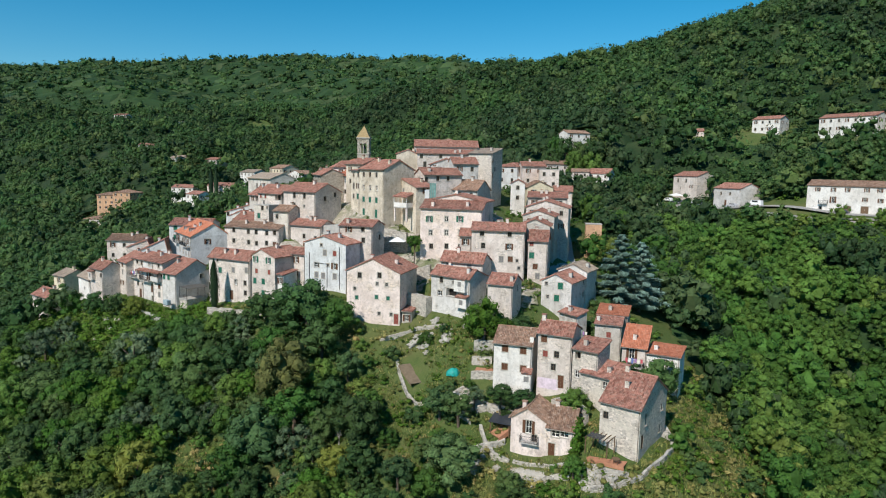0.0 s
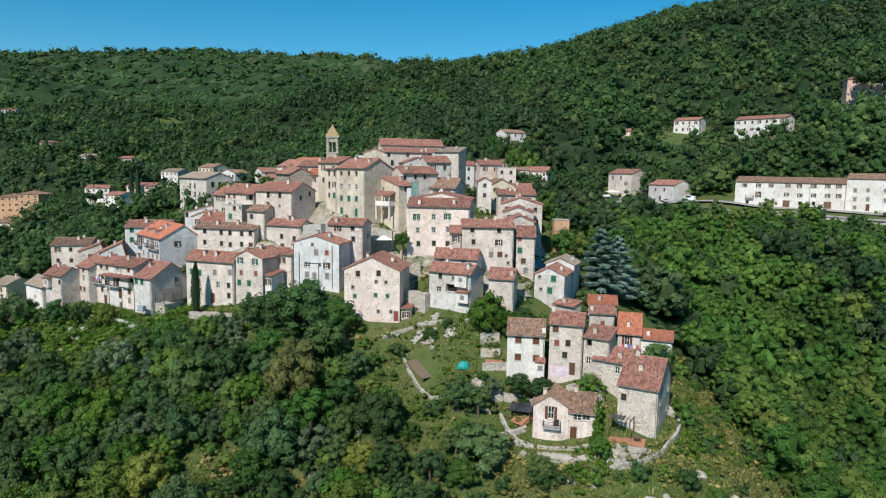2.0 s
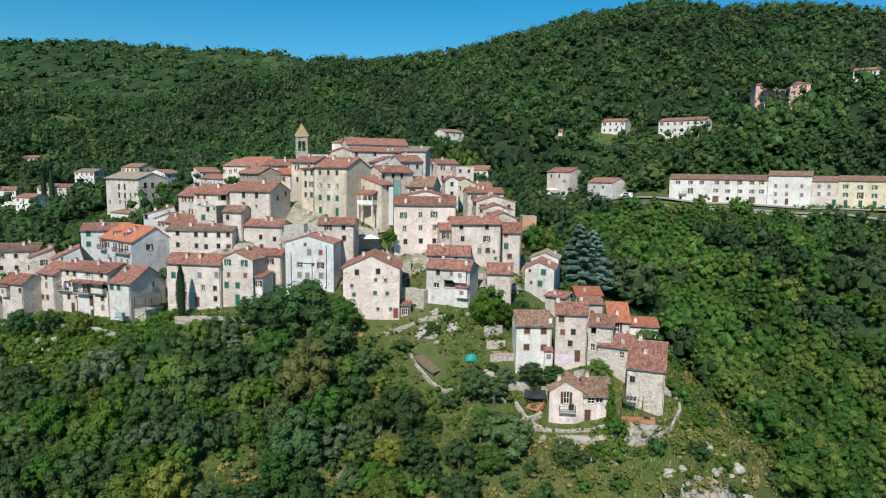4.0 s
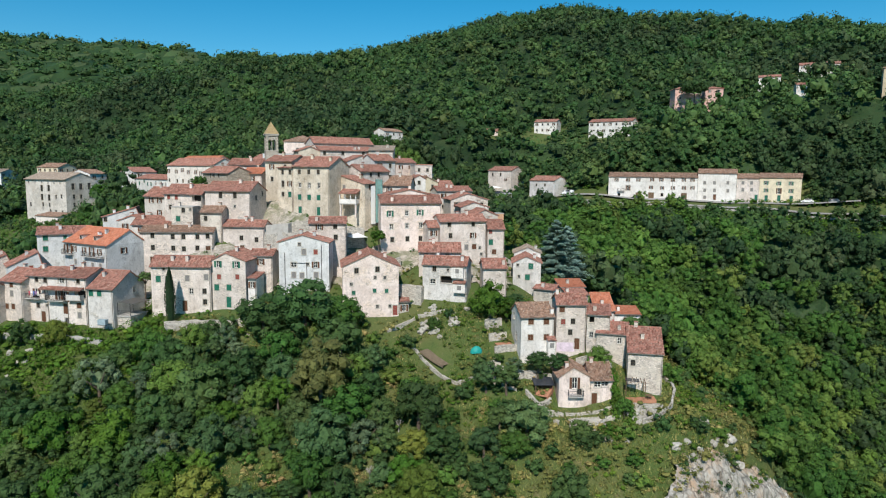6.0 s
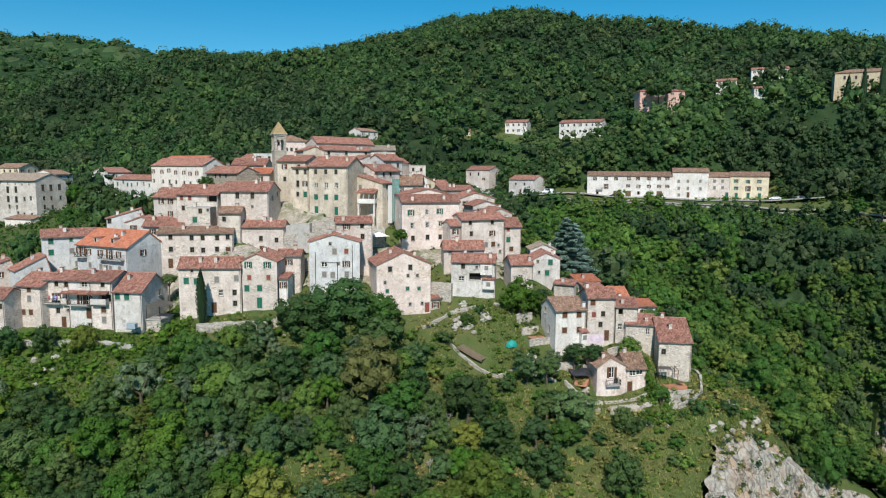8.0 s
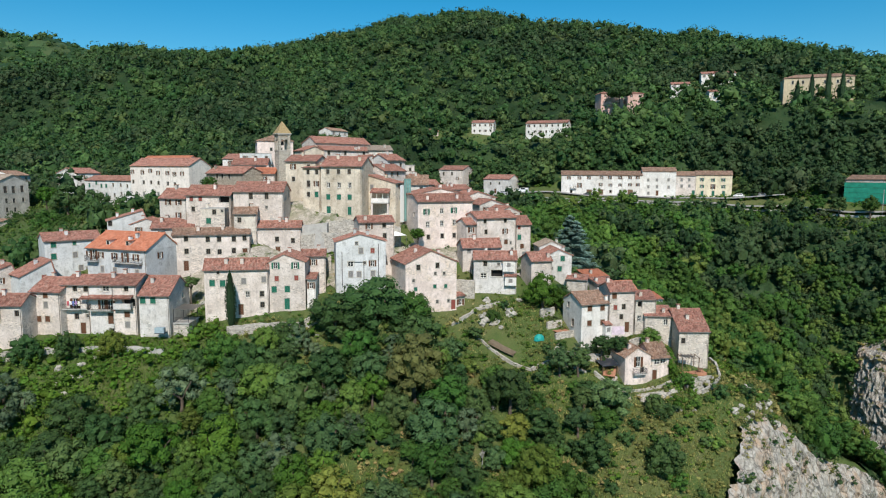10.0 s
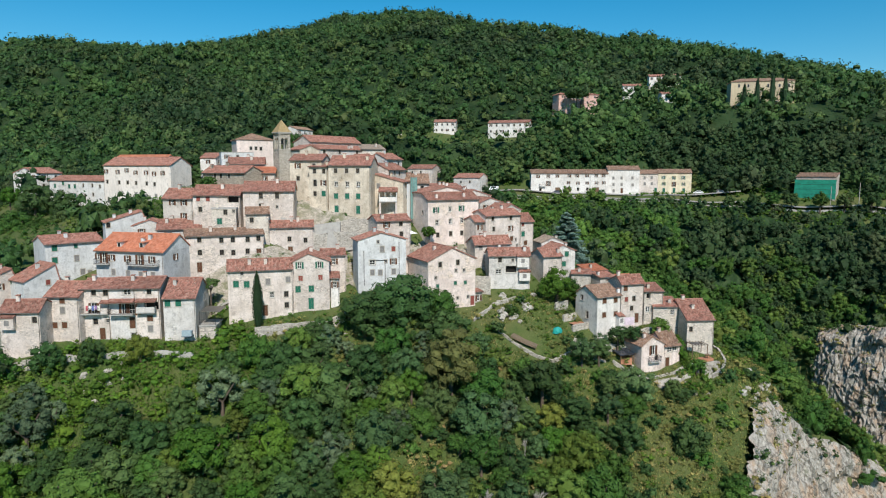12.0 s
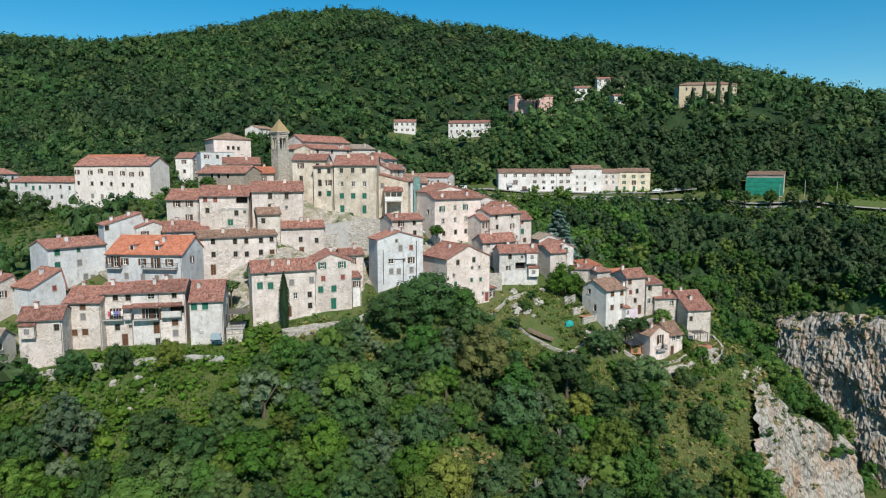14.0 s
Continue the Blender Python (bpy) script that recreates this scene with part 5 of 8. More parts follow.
def build_house(p, rng):
    w, d, h = p["w"], p["d"], p["h"]
    root = thing(p["name"], pose(p["x"], p["y"], p["z"] - h, 0, 0, p["yaw"]), p["label"], "house")
    wins = parse(p["wins"])
    holes = []
    for face, kind, u, v in wins:
        hw, hh, paint, is_open, fr = KINDS[kind]
        holes.append((face, u, h - v, hw, hh, 0.96 if fr is None else 0.26))
    part("wall", walls(w, d, -4.0, h, holes), p["wall"], root)
    roof(root, p, rng)
    for face, kind, u, v in wins:
        add_window(root, kind, w, d, face, u, v, h)
    if p["fine"] and p["roof"] in "xs":
        gut = Geo().tube((-0.2, -p["over"] - 0.05, h - p["over"] * p["rise"] / (p["q"] * d if p["roof"] == "x" else d) - 0.04), (w + 0.2, -p["over"] - 0.05, h - p["over"] * p["rise"] / (p["q"] * d if p["roof"] == "x" else d) - 0.04), 0.07, None, 6)
        part("gutter", gut, ZINC, root)
        part("downpipe", Geo().tube((w - 0.15, -0.09, -3), (w - 0.15, -0.09, h - 0.1), 0.05, None, 6), ZINC, root)
    return root


rng = random.Random(5)
BUILT = [build_house(p, rng) for p in PLAN]


def inside_houses(x, y, margin, before=False):
    """Which places lie on or near a house; before: those in the open stretch below it instead."""
    hit = np.zeros(len(x), bool)
    for p in PLAN:
        a = radians(p["yaw"])
        dx, dy = x - p["x"], y - p["y"]
        u, v = dx * math.cos(a) + dy * math.sin(a), -dx * math.sin(a) + dy * math.cos(a)
        if before:
            hit |= (u > -6) & (u < p["w"] + 6) & (v > -p["view"]) & (v < 0)
        else:
            hit |= (u > -margin) & (u < p["w"] + margin) & (v > -margin) & (v < p["d"] + margin)
    return hit


def village_inside(x, y):
    """The lanes and yards: places with houses close in front."""
    near = ((x + 20) / 37) ** 2 + ((y - 158) / 30) ** 2 < 1
    near |= (((x + 62) / 24) ** 2 + ((y - 165) / 17) ** 2 < 1) | (((x - 12) / 13) ** 2 + ((y - 135) / 17) ** 2 < 1)
    front = np.zeros(len(x), bool)
    side_ = np.zeros(len(x), bool)
    for k in (1.5, 4, 6.5, 9, 12):
        front |= inside_houses(x - 0.15 * k, y - 0.98 * k, 0)
        side_ |= inside_houses(x - 0.7 * k, y - 0.7 * k, 0)
    return (near & (front | side_)) | (((x + 25) / 15) ** 2 + ((y - 151) / 9) ** 2 < 1) | (((x + 52) / 9) ** 2 + ((y - 153) / 5) ** 2 < 1) | (((x + 33) / 4) ** 2 + ((y - 141) / 5) ** 2 < 1)


# trodden earth and rubble between the houses
def village_ground():
    step = 1.6
    xs, ys = np.arange(-100, 34, step), np.arange(112, 200, step)
    XX_, YY_ = np.meshgrid(xs, ys)
    X_, Y_ = XX_.ravel(), YY_.ravel()
    inside = village_inside(X_, Y_)
    Z_ = ground(X_, Y_) + 0.28 + np.array([0.5 * noise.noise((a * 0.3, b * 0.3, 3.3)) for a, b in zip(X_, Y_)])
    n_ = len(xs)
    faces = []
    for r_ in range(len(ys) - 1):
        for c_ in range(n_ - 1):
            q = (r_ * n_ + c_, r_ * n_ + c_ + 1, (r_ + 1) * n_ + c_ + 1, (r_ + 1) * n_ + c_)
            if inside[list(q)].all():
                faces.append(q)
    me_ = bpy.data.meshes.new("village_ground")
    me_.from_pydata(np.stack([X_, Y_, Z_], 1).tolist(), [], faces)
    me_.materials.append(RUBBLE)
    tagged(new("village_ground", me_), "trodden earth and rubble between the village houses", "ground", kind="structure")


village_ground()


# ---- woods ----
nrng = np.random.default_rng(11)


def canopy(lumps, sprays, leaf, rng_, tall=0.95, lump=(0.27, 0.42), core=0.5, reach=(0.5, 0.8)):
    """A crown of unit radius: leafy lumps on an uneven dome, each a rough knot of facets with leaf sprays standing off it."""
    v, f = [], []
    b = bmesh.new()
    bmesh.ops.create_icosphere(b, subdivisions=1, radius=1.0)
    b.verts.ensure_lookup_table()
    iv = [q.co.copy() for q in b.verts]
    jf = [tuple(q.index for q in fc.verts) for fc in b.faces]
    b.free()

    def tri(p, q, r_):
        k = len(v)
        v.extend((tuple(p), tuple(q), tuple(r_)))
        f.append((k, k + 1, k + 2))

    def knot(c, sq, r_, rough_):
        pts = [c + Vector((q.x * sq.x, q.y * sq.y, q.z * sq.z)) * r_ * rng_.uniform(*rough_) for q in iv]
        for q in jf:
            m = (iv[q[0]] + iv[q[1]] + iv[q[2]]) / 3
            if m.z > -0.45 and m.dot(c) > -0.4 * c.length:
                tri(*[pts[i] for i in q])

    if core:
        knot(Vector((0, 0, 0.001)), Vector((1, 1, tall)), core, (0.85, 1.1))
    for k in range(lumps):
        ct = 1 - 1.7 * (k + 0.5) / lumps
        th = k * 2.4 + rng_.uniform(-0.5, 0.5)
        st = math.sqrt(max(0, 1 - ct * ct))
        d0 = Vector((st * math.cos(th), st * math.sin(th), ct * tall))
        c = d0 * rng_.uniform(*reach)
        r_ = rng_.uniform(*lump)
        sq = Vector((rng_.uniform(0.85, 1.2), rng_.uniform(0.85, 1.2), rng_.uniform(0.65, 0.95)))
        if k % 2 or lumps > 12:
            iv2, jf2 = ICO
            pts = [c + Vector((q.x * sq.x, q.y * sq.y, q.z * sq.z)) * r_ * rng_.uniform(0.55, 0.92) for q in iv2]
            for q in jf2:
                m = (iv2[q[0]] + iv2[q[1]] + iv2[q[2]]) / 3
                if m.z > -0.6 and m.dot(d0) > -0.5:
                    tri(*[pts[i] for i in q])
        else:
            knot(c, sq, r_, (0.55, 0.9)) if lumps > 7 else None
        for _ in range(sprays):
            d = Vector((rng_.gauss(0, 1), rng_.gauss(0, 1), rng_.gauss(0.35, 1))) + d0 * 0.5
            d.normalize()
            p = c + Vector((d.x * sq.x, d.y * sq.y, d.z * sq.z)) * r_ * rng_.uniform(0.8, 1.12)
            nrm = (d + d0 * 0.25 + Vector((rng_.uniform(-1, 1), rng_.uniform(-1, 1), rng_.uniform(-1, 1))) * 0.55).normalized()
            e = nrm.orthogonal().normalized()
            e.rotate(Matrix.Rotation(rng_.uniform(0, math.tau), 3, nrm))
            u = nrm.cross(e)
            a, w = leaf * rng_.uniform(0.7, 1.4), leaf * rng_.uniform(0.55, 1.0)
            tri(p - e * a - u * w * 0.5, p + u * w, p + e * a - u * w * 0.6)
    return np.array(v, float), f


def ico():
    """Corners and faces of an icosahedron."""
    g = (1 + math.sqrt(5)) / 2
    pts = [Vector(q).normalized() for q in ((-1, g, 0), (1, g, 0), (-1, -g, 0), (1, -g, 0), (0, -1, g), (0, 1, g), (0, -1, -g), (0, 1, -g), (g, 0, -1), (g, 0, 1), (-g, 0, -1), (-g, 0, 1))]
    side_ = (pts[0] - pts[1]).length * 1.05
    tris = []
    for i, j, k in itertools.combinations(range(12), 3):
        if max((pts[i] - pts[j]).length, (pts[j] - pts[k]).length, (pts[i] - pts[k]).length) < side_:
            turned = (pts[j] - pts[i]).cross(pts[k] - pts[i]).dot(pts[i]) > 0
            tris.append((i, j, k) if turned else (i, k, j))
    return pts, tris


ICO = ico()


def scatter(name, templates, spots, mat, label, category):
    """One joined mesh of many crowns; spots: rows of x, y, z, radius, height factor."""
    V, L, S, Tn = [], [], [], []
    base = 0
    pick = nrng.integers(0, len(templates), len(spots))
    turn = nrng.uniform(0, math.tau, len(spots))
    tints = nrng.uniform(0, 1, len(spots))
    for (x, y, z, r, hf), k, a, tint in zip(spots, pick, turn, tints):
        tv, tl, ts = templates[k]
        c, s = math.cos(a) * r, math.sin(a) * r
        q = np.empty_like(tv)
        q[:, 0] = tv[:, 0] * c - tv[:, 1] * s + x
        q[:, 1] = tv[:, 0] * s + tv[:, 1] * c + y
        q[:, 2] = tv[:, 2] * r * hf + z
        V.append(q)
        L.append(tl + base)
        S.append(ts)
        Tn.append(np.full(len(tv), tint))
        base += len(tv)
    V, L, S, Tn = np.concatenate(V), np.concatenate(L), np.concatenate(S), np.concatenate(Tn)
    me = bpy.data.meshes.new(name)
    me.vertices.add(len(V))
    me.vertices.foreach_set("co", V.astype(np.float32).ravel())
    me.loops.add(len(L))
    me.loops.foreach_set("vertex_index", L.astype(np.int32))
    me.polygons.add(len(S))
    me.polygons.foreach_set("loop_start", np.concatenate([[0], np.cumsum(S)[:-1]]).astype(np.int32))
    me.update(calc_edges=True)
    at = me.attributes.new("tint", "FLOAT", "POINT")
    at.data.foreach_set("value", Tn.astype(np.float32))
    me.materials.append(mat)
    return tagged(new(name, me), label, category, kind="stuff")


def flat(t):
    v, f = t
    return v, np.concatenate([np.array(q) for q in f]), np.array([len(q) for q in f])


rc = random.Random(3)
MID = [flat(canopy(rc.randint(8, 10), 17, 0.078, rc, rc.uniform(0.85, 1.2))) for _ in range(14)]
NEARW = [flat(canopy(rc.randint(13, 15), 34, 0.052, rc, rc.uniform(0.85, 1.15), (0.24, 0.36))) for _ in range(12)]
FAR = [flat(canopy(7, 9, 0.112, rc, rc.uniform(0.8, 1.1), (0.3, 0.46), 0.45)) for _ in range(14)]
RIDGE = [flat(canopy(5, 6, 0.15, rc, rc.uniform(0.75, 1.0), (0.34, 0.5), 0.45)) for _ in range(8)]


def underwood(name, xs, ys, allow, low, high, mat, label):
    """The closed lower storey of a wood: one uneven leafy sheet over the ground, coloured dark for the shade between
    crowns.
    """
    X_, Y_ = (a.ravel() for a in np.meshgrid(xs, ys))
    Z_ = ground(X_, Y_) + nrng.uniform(low, high, len(X_))
    X_ = X_ + nrng.uniform(-0.3, 0.3, len(X_)) * (xs[1] - xs[0])
    keep = allow(X_, Y_)
    idx_ = np.arange(len(X_)).reshape(len(ys), len(xs))
    q = np.stack([idx_[:-1, :-1], idx_[:-1, 1:], idx_[1:, 1:], idx_[1:, :-1]], -1).reshape(-1, 4)
    q = q[keep[q].all(1)]
    tri_ = np.concatenate([q[:, [0, 1, 2]], q[:, [0, 2, 3]]])
    me_ = bpy.data.meshes.new(name)
    me_.from_pydata(np.stack([X_, Y_, Z_], 1).tolist(), [], tri_.tolist())
    me_.attributes.new("tint", "FLOAT", "POINT").data.foreach_set("value", nrng.uniform(0, 1, len(X_)).astype(np.float32))
    me_.materials.append(mat)
    return tagged(new(name, me_), label, "woods", kind="stuff")


def in_view(x, y, up):
    """Which places of the hills can be overlooked from the air in front of the village."""
    seen = np.zeros(len(x), bool)
    for ex, ey in ((0, 0), (-65, 15), (-120, 40)):
        ok_ = np.ones(len(x), bool)
        eye, top_ = 60.0, ground(x, y) + up
        for k in np.linspace(0.3, 0.985, 26):
            ok_ &= ground(ex + (x - ex) * k, ey + (y - ey) * k) + 3.0 < eye + (top_ - eye) * k
        seen |= ok_
    return seen


def spread(x0, x1, y0, y1, step):
    xs, ys = np.meshgrid(np.arange(x0, x1, step), np.arange(y0, y1, step))
    x = xs.ravel() + nrng.uniform(-0.5, 0.5, xs.size) * step
    y = ys.ravel() + nrng.uniform(-0.5, 0.5, xs.size) * step
    return x, y


def in_sight(x, y):
    """The stretch of the plan that the flight overlooks."""
    return (y > -x * 1.38 - 25) & (y > 30 + 0.07 * (x + 120))


ROAD = [(62, 272), (82, 246), (104, 213), (118, 196), (136, 178), (150, 158), (162, 136), (168, 116), (180, 92), (200, 66)]


def near_line(x, y, line, r):
    hit = np.zeros(len(x), bool)
    for (ax, ay), (bx, by) in zip(line, line[1:]):
        t = np.clip(((x - ax) * (bx - ax) + (y - ay) * (by - ay)) / ((bx - ax) ** 2 + (by - ay) ** 2), 0, 1)
        hit |= np.hypot(x - ax - t * (bx - ax), y - ay - t * (by - ay)) < r
    return hit


def clearing(x, y, *rounds):
    hit = np.zeros(len(x), bool)
    for cx, cy, rx, ry in rounds:
        hit |= ((x - cx) / rx) ** 2 + ((y - cy) / ry) ** 2 < 1
    return hit


# the built-up hill and the open spur carry no wood
VILLAGE = ((-72, 284, 13, 15), (-88, 272, 13, 15), (27, 192, 17, 32), (-20, 160, 42, 40), (-62, 168, 30, 22), (10, 115, 27, 24), (12, 165, 20, 40), (-20, 205, 26, 30), (-72, 236, 34, 40))


def wooded(x, y, house=3.6, verge=4.6):
    ok = in_sight(x, y) & ~inside_houses(x, y, house) & ~near_line(x, y, ROAD, verge) & ~near_line(x, y, [(px + 6, py + 5) for px, py in ROAD[1:6]], 5.5) & ~clearing(x, y, *VILLAGE)
    ok &= ~((y < 152) & (x < 46) & (x > -126)) & ~((y < 74.5) & (x < 72)) & ~((y < 66) & (x < 110))
    return ok & ~((x > 110) & (x < 126) & (y < 97)) & ~clearing(x, y, (43, 90, 9, 11))


x, y = spread(-260, 300, 40, 340, 4.3)
ok = wooded(x, y) & (np.hypot(x + 60, y - 20) < 300)
x, y = x[ok], y[ok]
r = nrng.uniform(2.2, 4.6, len(x)) * nrng.uniform(0.75, 1.2, len(x))
# low scrub on the bank below the road
bank = near_line(x, y, [(px - 9, py - 8) for px, py in ROAD], 7.5)
r[bank] *= 0.72
low = inside_houses(x, y, 0, True)
r[low] *= 0.34
lift = r * nrng.uniform(0.6, 1.3, len(x)) + np.where(bank | low, -0.2, 1.2)
spots = np.stack([x, y, ground(x, y) + lift, r, nrng.uniform(0.85, 1.4, len(x))], 1)
side = (x > 104) & (y < 185)
stand = np.array([noise.noise((a * 0.012, b * 0.012, 5.0)) + 0.5 * noise.noise((a * 0.05, b * 0.05, 2.0)) for a, b in zip(x, y)])
dark = stand + np.where(side, 0.4, -0.12) + nrng.uniform(-0.25, 0.25, len(x)) > 0.12
near_ = (x > 30) & (x < 125) & (y < 200)
scatter("woods", MID, spots[~dark & ~near_], LEAF_FAR, "dense broadleaf woods covering the hillsides", "woods")
scatter("woods", NEARW, spots[~dark & near_], LEAF, "fresh green broadleaf woods in the valley", "woods")
scatter("evergreen_woods", MID, spots[dark], HOLM_AND_GAPS, "dark evergreen oak woods on the valley side", "woods")
# dark sheet: the shade between the crowns is put into its colour
underwood("underwood", np.arange(-260, 300, 2.4), np.arange(60, 340, 2.4), lambda a, b: wooded(a, b, 2.5, 3.8) & ~inside_houses(a, b, 0, True), -0.2, 1.4, HOLM_AND_GAPS, "leafy lower storey of the hillside woods, coloured dark for shaded gaps between crowns")
x, y = spread(-520, 900, 60, 760, 7.8)
ok = in_sight(x, y) & (np.hypot(x + 60, y - 20) >= 300) & ~inside_houses(x, y, 4) & ~inside_houses(x, y, 0, True)
x, y = x[ok], y[ok]
ok = in_view(x, y, 9.0)
x, y = x[ok], y[ok]
r = nrng.uniform(3.6, 6.4, len(x)) * nrng.uniform(0.8, 1.15, len(x))
spots = np.stack([x, y, ground(x, y) + r * nrng.uniform(0.5, 1.1, len(x)) + 1.2, r, nrng.uniform(0.85, 1.3, len(x))], 1)
stand = np.array([noise.noise((a * 0.009, b * 0.009, 5.0)) + 0.4 * noise.noise((a * 0.04, b * 0.04, 2.0)) for a, b in zip(x, y)])
dark = stand + nrng.uniform(-0.3, 0.3, len(x)) > 0.3
scatter("far_woods", FAR, spots[~dark], LEAF_FAR, "dense broadleaf woods on the distant hills", "woods")
scatter("far_woods", FAR, spots[dark], HOLM_AND_GAPS, "dark evergreen woods on the distant hills", "woods")
# these two sheets carry the shaded gaps of the far crowns as dark colour
underwood("underwood", np.arange(-520, 940, 7.0), np.arange(60, 900, 7.0), lambda a, b: in_sight(a, b) & (np.hypot(a + 60, b - 20) >= 290) & ~inside_houses(a, b, 5) & ~inside_houses(a, b, 0, True), 0.8, 3.6, HOLM_AND_GAPS, "leafy lower storey of the distant woods, coloured dark for shaded gaps between crowns")
underwood("underwood", np.arange(-1100, 520, 12.0), np.arange(740, 1260, 12.0), in_sight, 3.0, 7.0, HOLM_AND_GAPS, "leafy lower storey of the ridge woods, coloured dark for shaded gaps between crowns")
x, y = spread(-1100, 500, 760, 1250, 16)
ok = in_sight(x, y) & ~inside_houses(x, y, 6)
x, y = x[ok], y[ok]
ok = in_view(x, y, 9.0)
x, y = x[ok], y[ok]
r = nrng.uniform(5.5, 10.0, len(x))
spots = np.stack([x, y, ground(x, y) + r * 0.7, r, nrng.uniform(0.8, 1.1, len(x))], 1)
scatter("ridge_woods", RIDGE, spots, LEAF_FAR, "wooded ridge on the skyline", "woods")


# ---- trees that stand near enough to be told apart ----
def mesh_of(t, name, mat):
    v, f = t
    me_ = bpy.data.meshes.new(name)
    me_.from_pydata(v.tolist(), [], f)
    me_.materials.append(mat)
    at = me_.attributes.new("tint", "FLOAT", "POINT")
    at.data.foreach_set("value", [0.0] * len(v))
    return me_


def trunk_geo(rng_, height=1.6, r=0.09, limbs=4):
    """A tapered trunk with limbs for a crown of unit radius around the origin."""
    g = Geo()
    p, q = Vector((0, 0, -height)), Vector((rng_.uniform(-0.1, 0.1), rng_.uniform(-0.1, 0.1), -0.35))
    g.tube(p, q, r, r * 0.7, 7)
    for k in range(limbs):
        a = k * math.tau / limbs + rng_.uniform(-0.4, 0.4)
        e = q + Vector((math.cos(a) * 0.5, math.sin(a) * 0.5, rng_.uniform(0.35, 0.75)))
        g.tube(q, e, r * 0.55, r * 0.2, 6)
    return g


rt = random.Random(21)


def tree_kind(mat, lumps, sprays, leaf, tall, name, label, category, count=1, lump=(0.2, 0.34), core=0.5, reach=(0.52, 0.84)):
    out = []
    for _ in range(count):
        root = thing(name, Matrix(), label, category)
        part("trunk", trunk_geo(rt), BARK, root)
        part("crown", mesh_of(canopy(lumps, sprays, leaf, rt, tall, lump, core, reach), "crown", mat), None, root)
        out.append(root)
    return out


def bare_kind(name, label):
    """A leafless tree: trunk, limbs and three orders of twigs."""
    root = thing(name, Matrix(), label, "tree")
    part("trunk", Geo().tube((0, 0, -1.6), (0.04, 0.02, -0.4), 0.07, 0.05, 7), BARK_PALE, root)
    g = Geo()

    def grow(p, d, length, r_, order):
        q = p + d * length
        g.tube(p, q, r_, r_ * 0.6, 5 if order < 2 else 3)
        if order < 4:
            for k in range(3 if order else 5):
                n = (d + Vector((rt.uniform(-1, 1), rt.uniform(-1, 1), rt.uniform(-0.35, 0.8))) * (0.95 if order == 0 else 0.75)).normalized()
                grow(q if k else p.lerp(q, 0.6), n, length * rt.uniform(0.6, 0.85), r_ * 0.6, order + 1)

    grow(Vector((0.04, 0.02, -0.4)), Vector((0.05, 0, 1)).normalized(), 0.32, 0.045, 0)
    part("limbs", g, BARK_PALE, root)
    return [root]


OAKS = tree_kind(LEAF, 24, 56, 0.05, 0.95, "oak_tree", "broadleaf tree with a dense mid-green crown on the slope", "tree", 4)
DARKS = tree_kind(LEAF_DARK, 26, 54, 0.046, 0.9, "evergreen_oak", "dark evergreen oak with a dense rounded crown", "tree", 4)
BRIGHTS = tree_kind(LEAF_BRIGHT, 24, 56, 0.052, 0.9, "ash_tree", "broadleaf tree with a fresh light-green crown", "tree", 3)
OLIVES = tree_kind(LEAF_OLIVE, 20, 46, 0.05, 0.85, "olive_tree", "grey-green olive tree with a loose crown", "tree", 2, (0.18, 0.3), 0.36)
GREYS = tree_kind(LEAF_GREY, 28, 54, 0.046, 0.95, "downy_oak", "oak with a full grey-green crown on the slope", "tree", 2)
YELLOWS = tree_kind(LEAF_YELLOW, 26, 54, 0.048, 0.9, "field_maple", "broadleaf tree with a yellowish-green crown", "tree", 2)
BROWNS = tree_kind(LEAF_BROWN, 34, 50, 0.042, 1.05, "tree", "oak with an olive-brown flowering crown", "tree", 1)
BARES = bare_kind("bare_tree", "leafless grey tree with a haze of fine twigs")
USED = set()
PLANTED = []


def plant(kinds, x, y, r, top=None, hf=1.0, sink=0.0):
    """A tree with a crown of radius r; top: height of its highest leaves."""
    PLANTED.append((x, y, r))
    src = kinds[rt.randrange(len(kinds))]
    gz = ground_z(x, y)
    cz = (top - r * hf * 0.95) if top is not None else gz + r * rt.uniform(0.75, 1.15) + 0.6 - sink
    m = Matrix.Translation((x, y, cz)) @ Matrix.Rotation(rt.uniform(0, math.tau), 4, "Z")
    s = (r * rt.uniform(0.92, 1.08), r * rt.uniform(0.92, 1.08), r * hf)
    if src in USED:
        ob = copy_thing(src, m)
    else:
        USED.add(src)
        ob = src
        ob.matrix_basis = m
    ob.scale = s
    # the trunk reaches the ground
    for ch in ob.children:
        if ch.name.startswith("trunk"):
            need = (cz - gz + 0.5) / s[2]
            ch.scale = (1, 1, max(1.0, need / 1.6))
    return ob


# trees of a known place
plant(DARKS, -26.2, 124.3, 6.8, 39.6, 1.0)
plant(OAKS, -19.8, 120.6, 4.2, 36.0, 0.95)
plant(DARKS, -33.5, 126.5, 5.2, 36.6, 0.95)
plant(DARKS, -22.0, 116.0, 5.0, 33.0, 0.9)
plant(BROWNS, -27.5, 108.5, 5.4, 30.4, 1.1)
plant(BRIGHTS, 7.4, 112.6, 4.2, 38.2, 1.1)
plant(BRIGHTS, 10.8, 111.5, 3.0, 35.2, 1.0)
plant(DARKS, 14.2, 114.5, 3.4, 35.0, 1.0)
plant(GREYS, 2.0, 89.5, 4.2, 22.4, 0.95)
plant(DARKS, -1.5, 92.5, 2.6, 20.8, 0.9)
plant(DARKS, 9.5, 98.0, 2.4, 27.4, 0.8)
plant(DARKS, 13.0, 96.2, 2.3, 27.2, 0.8)
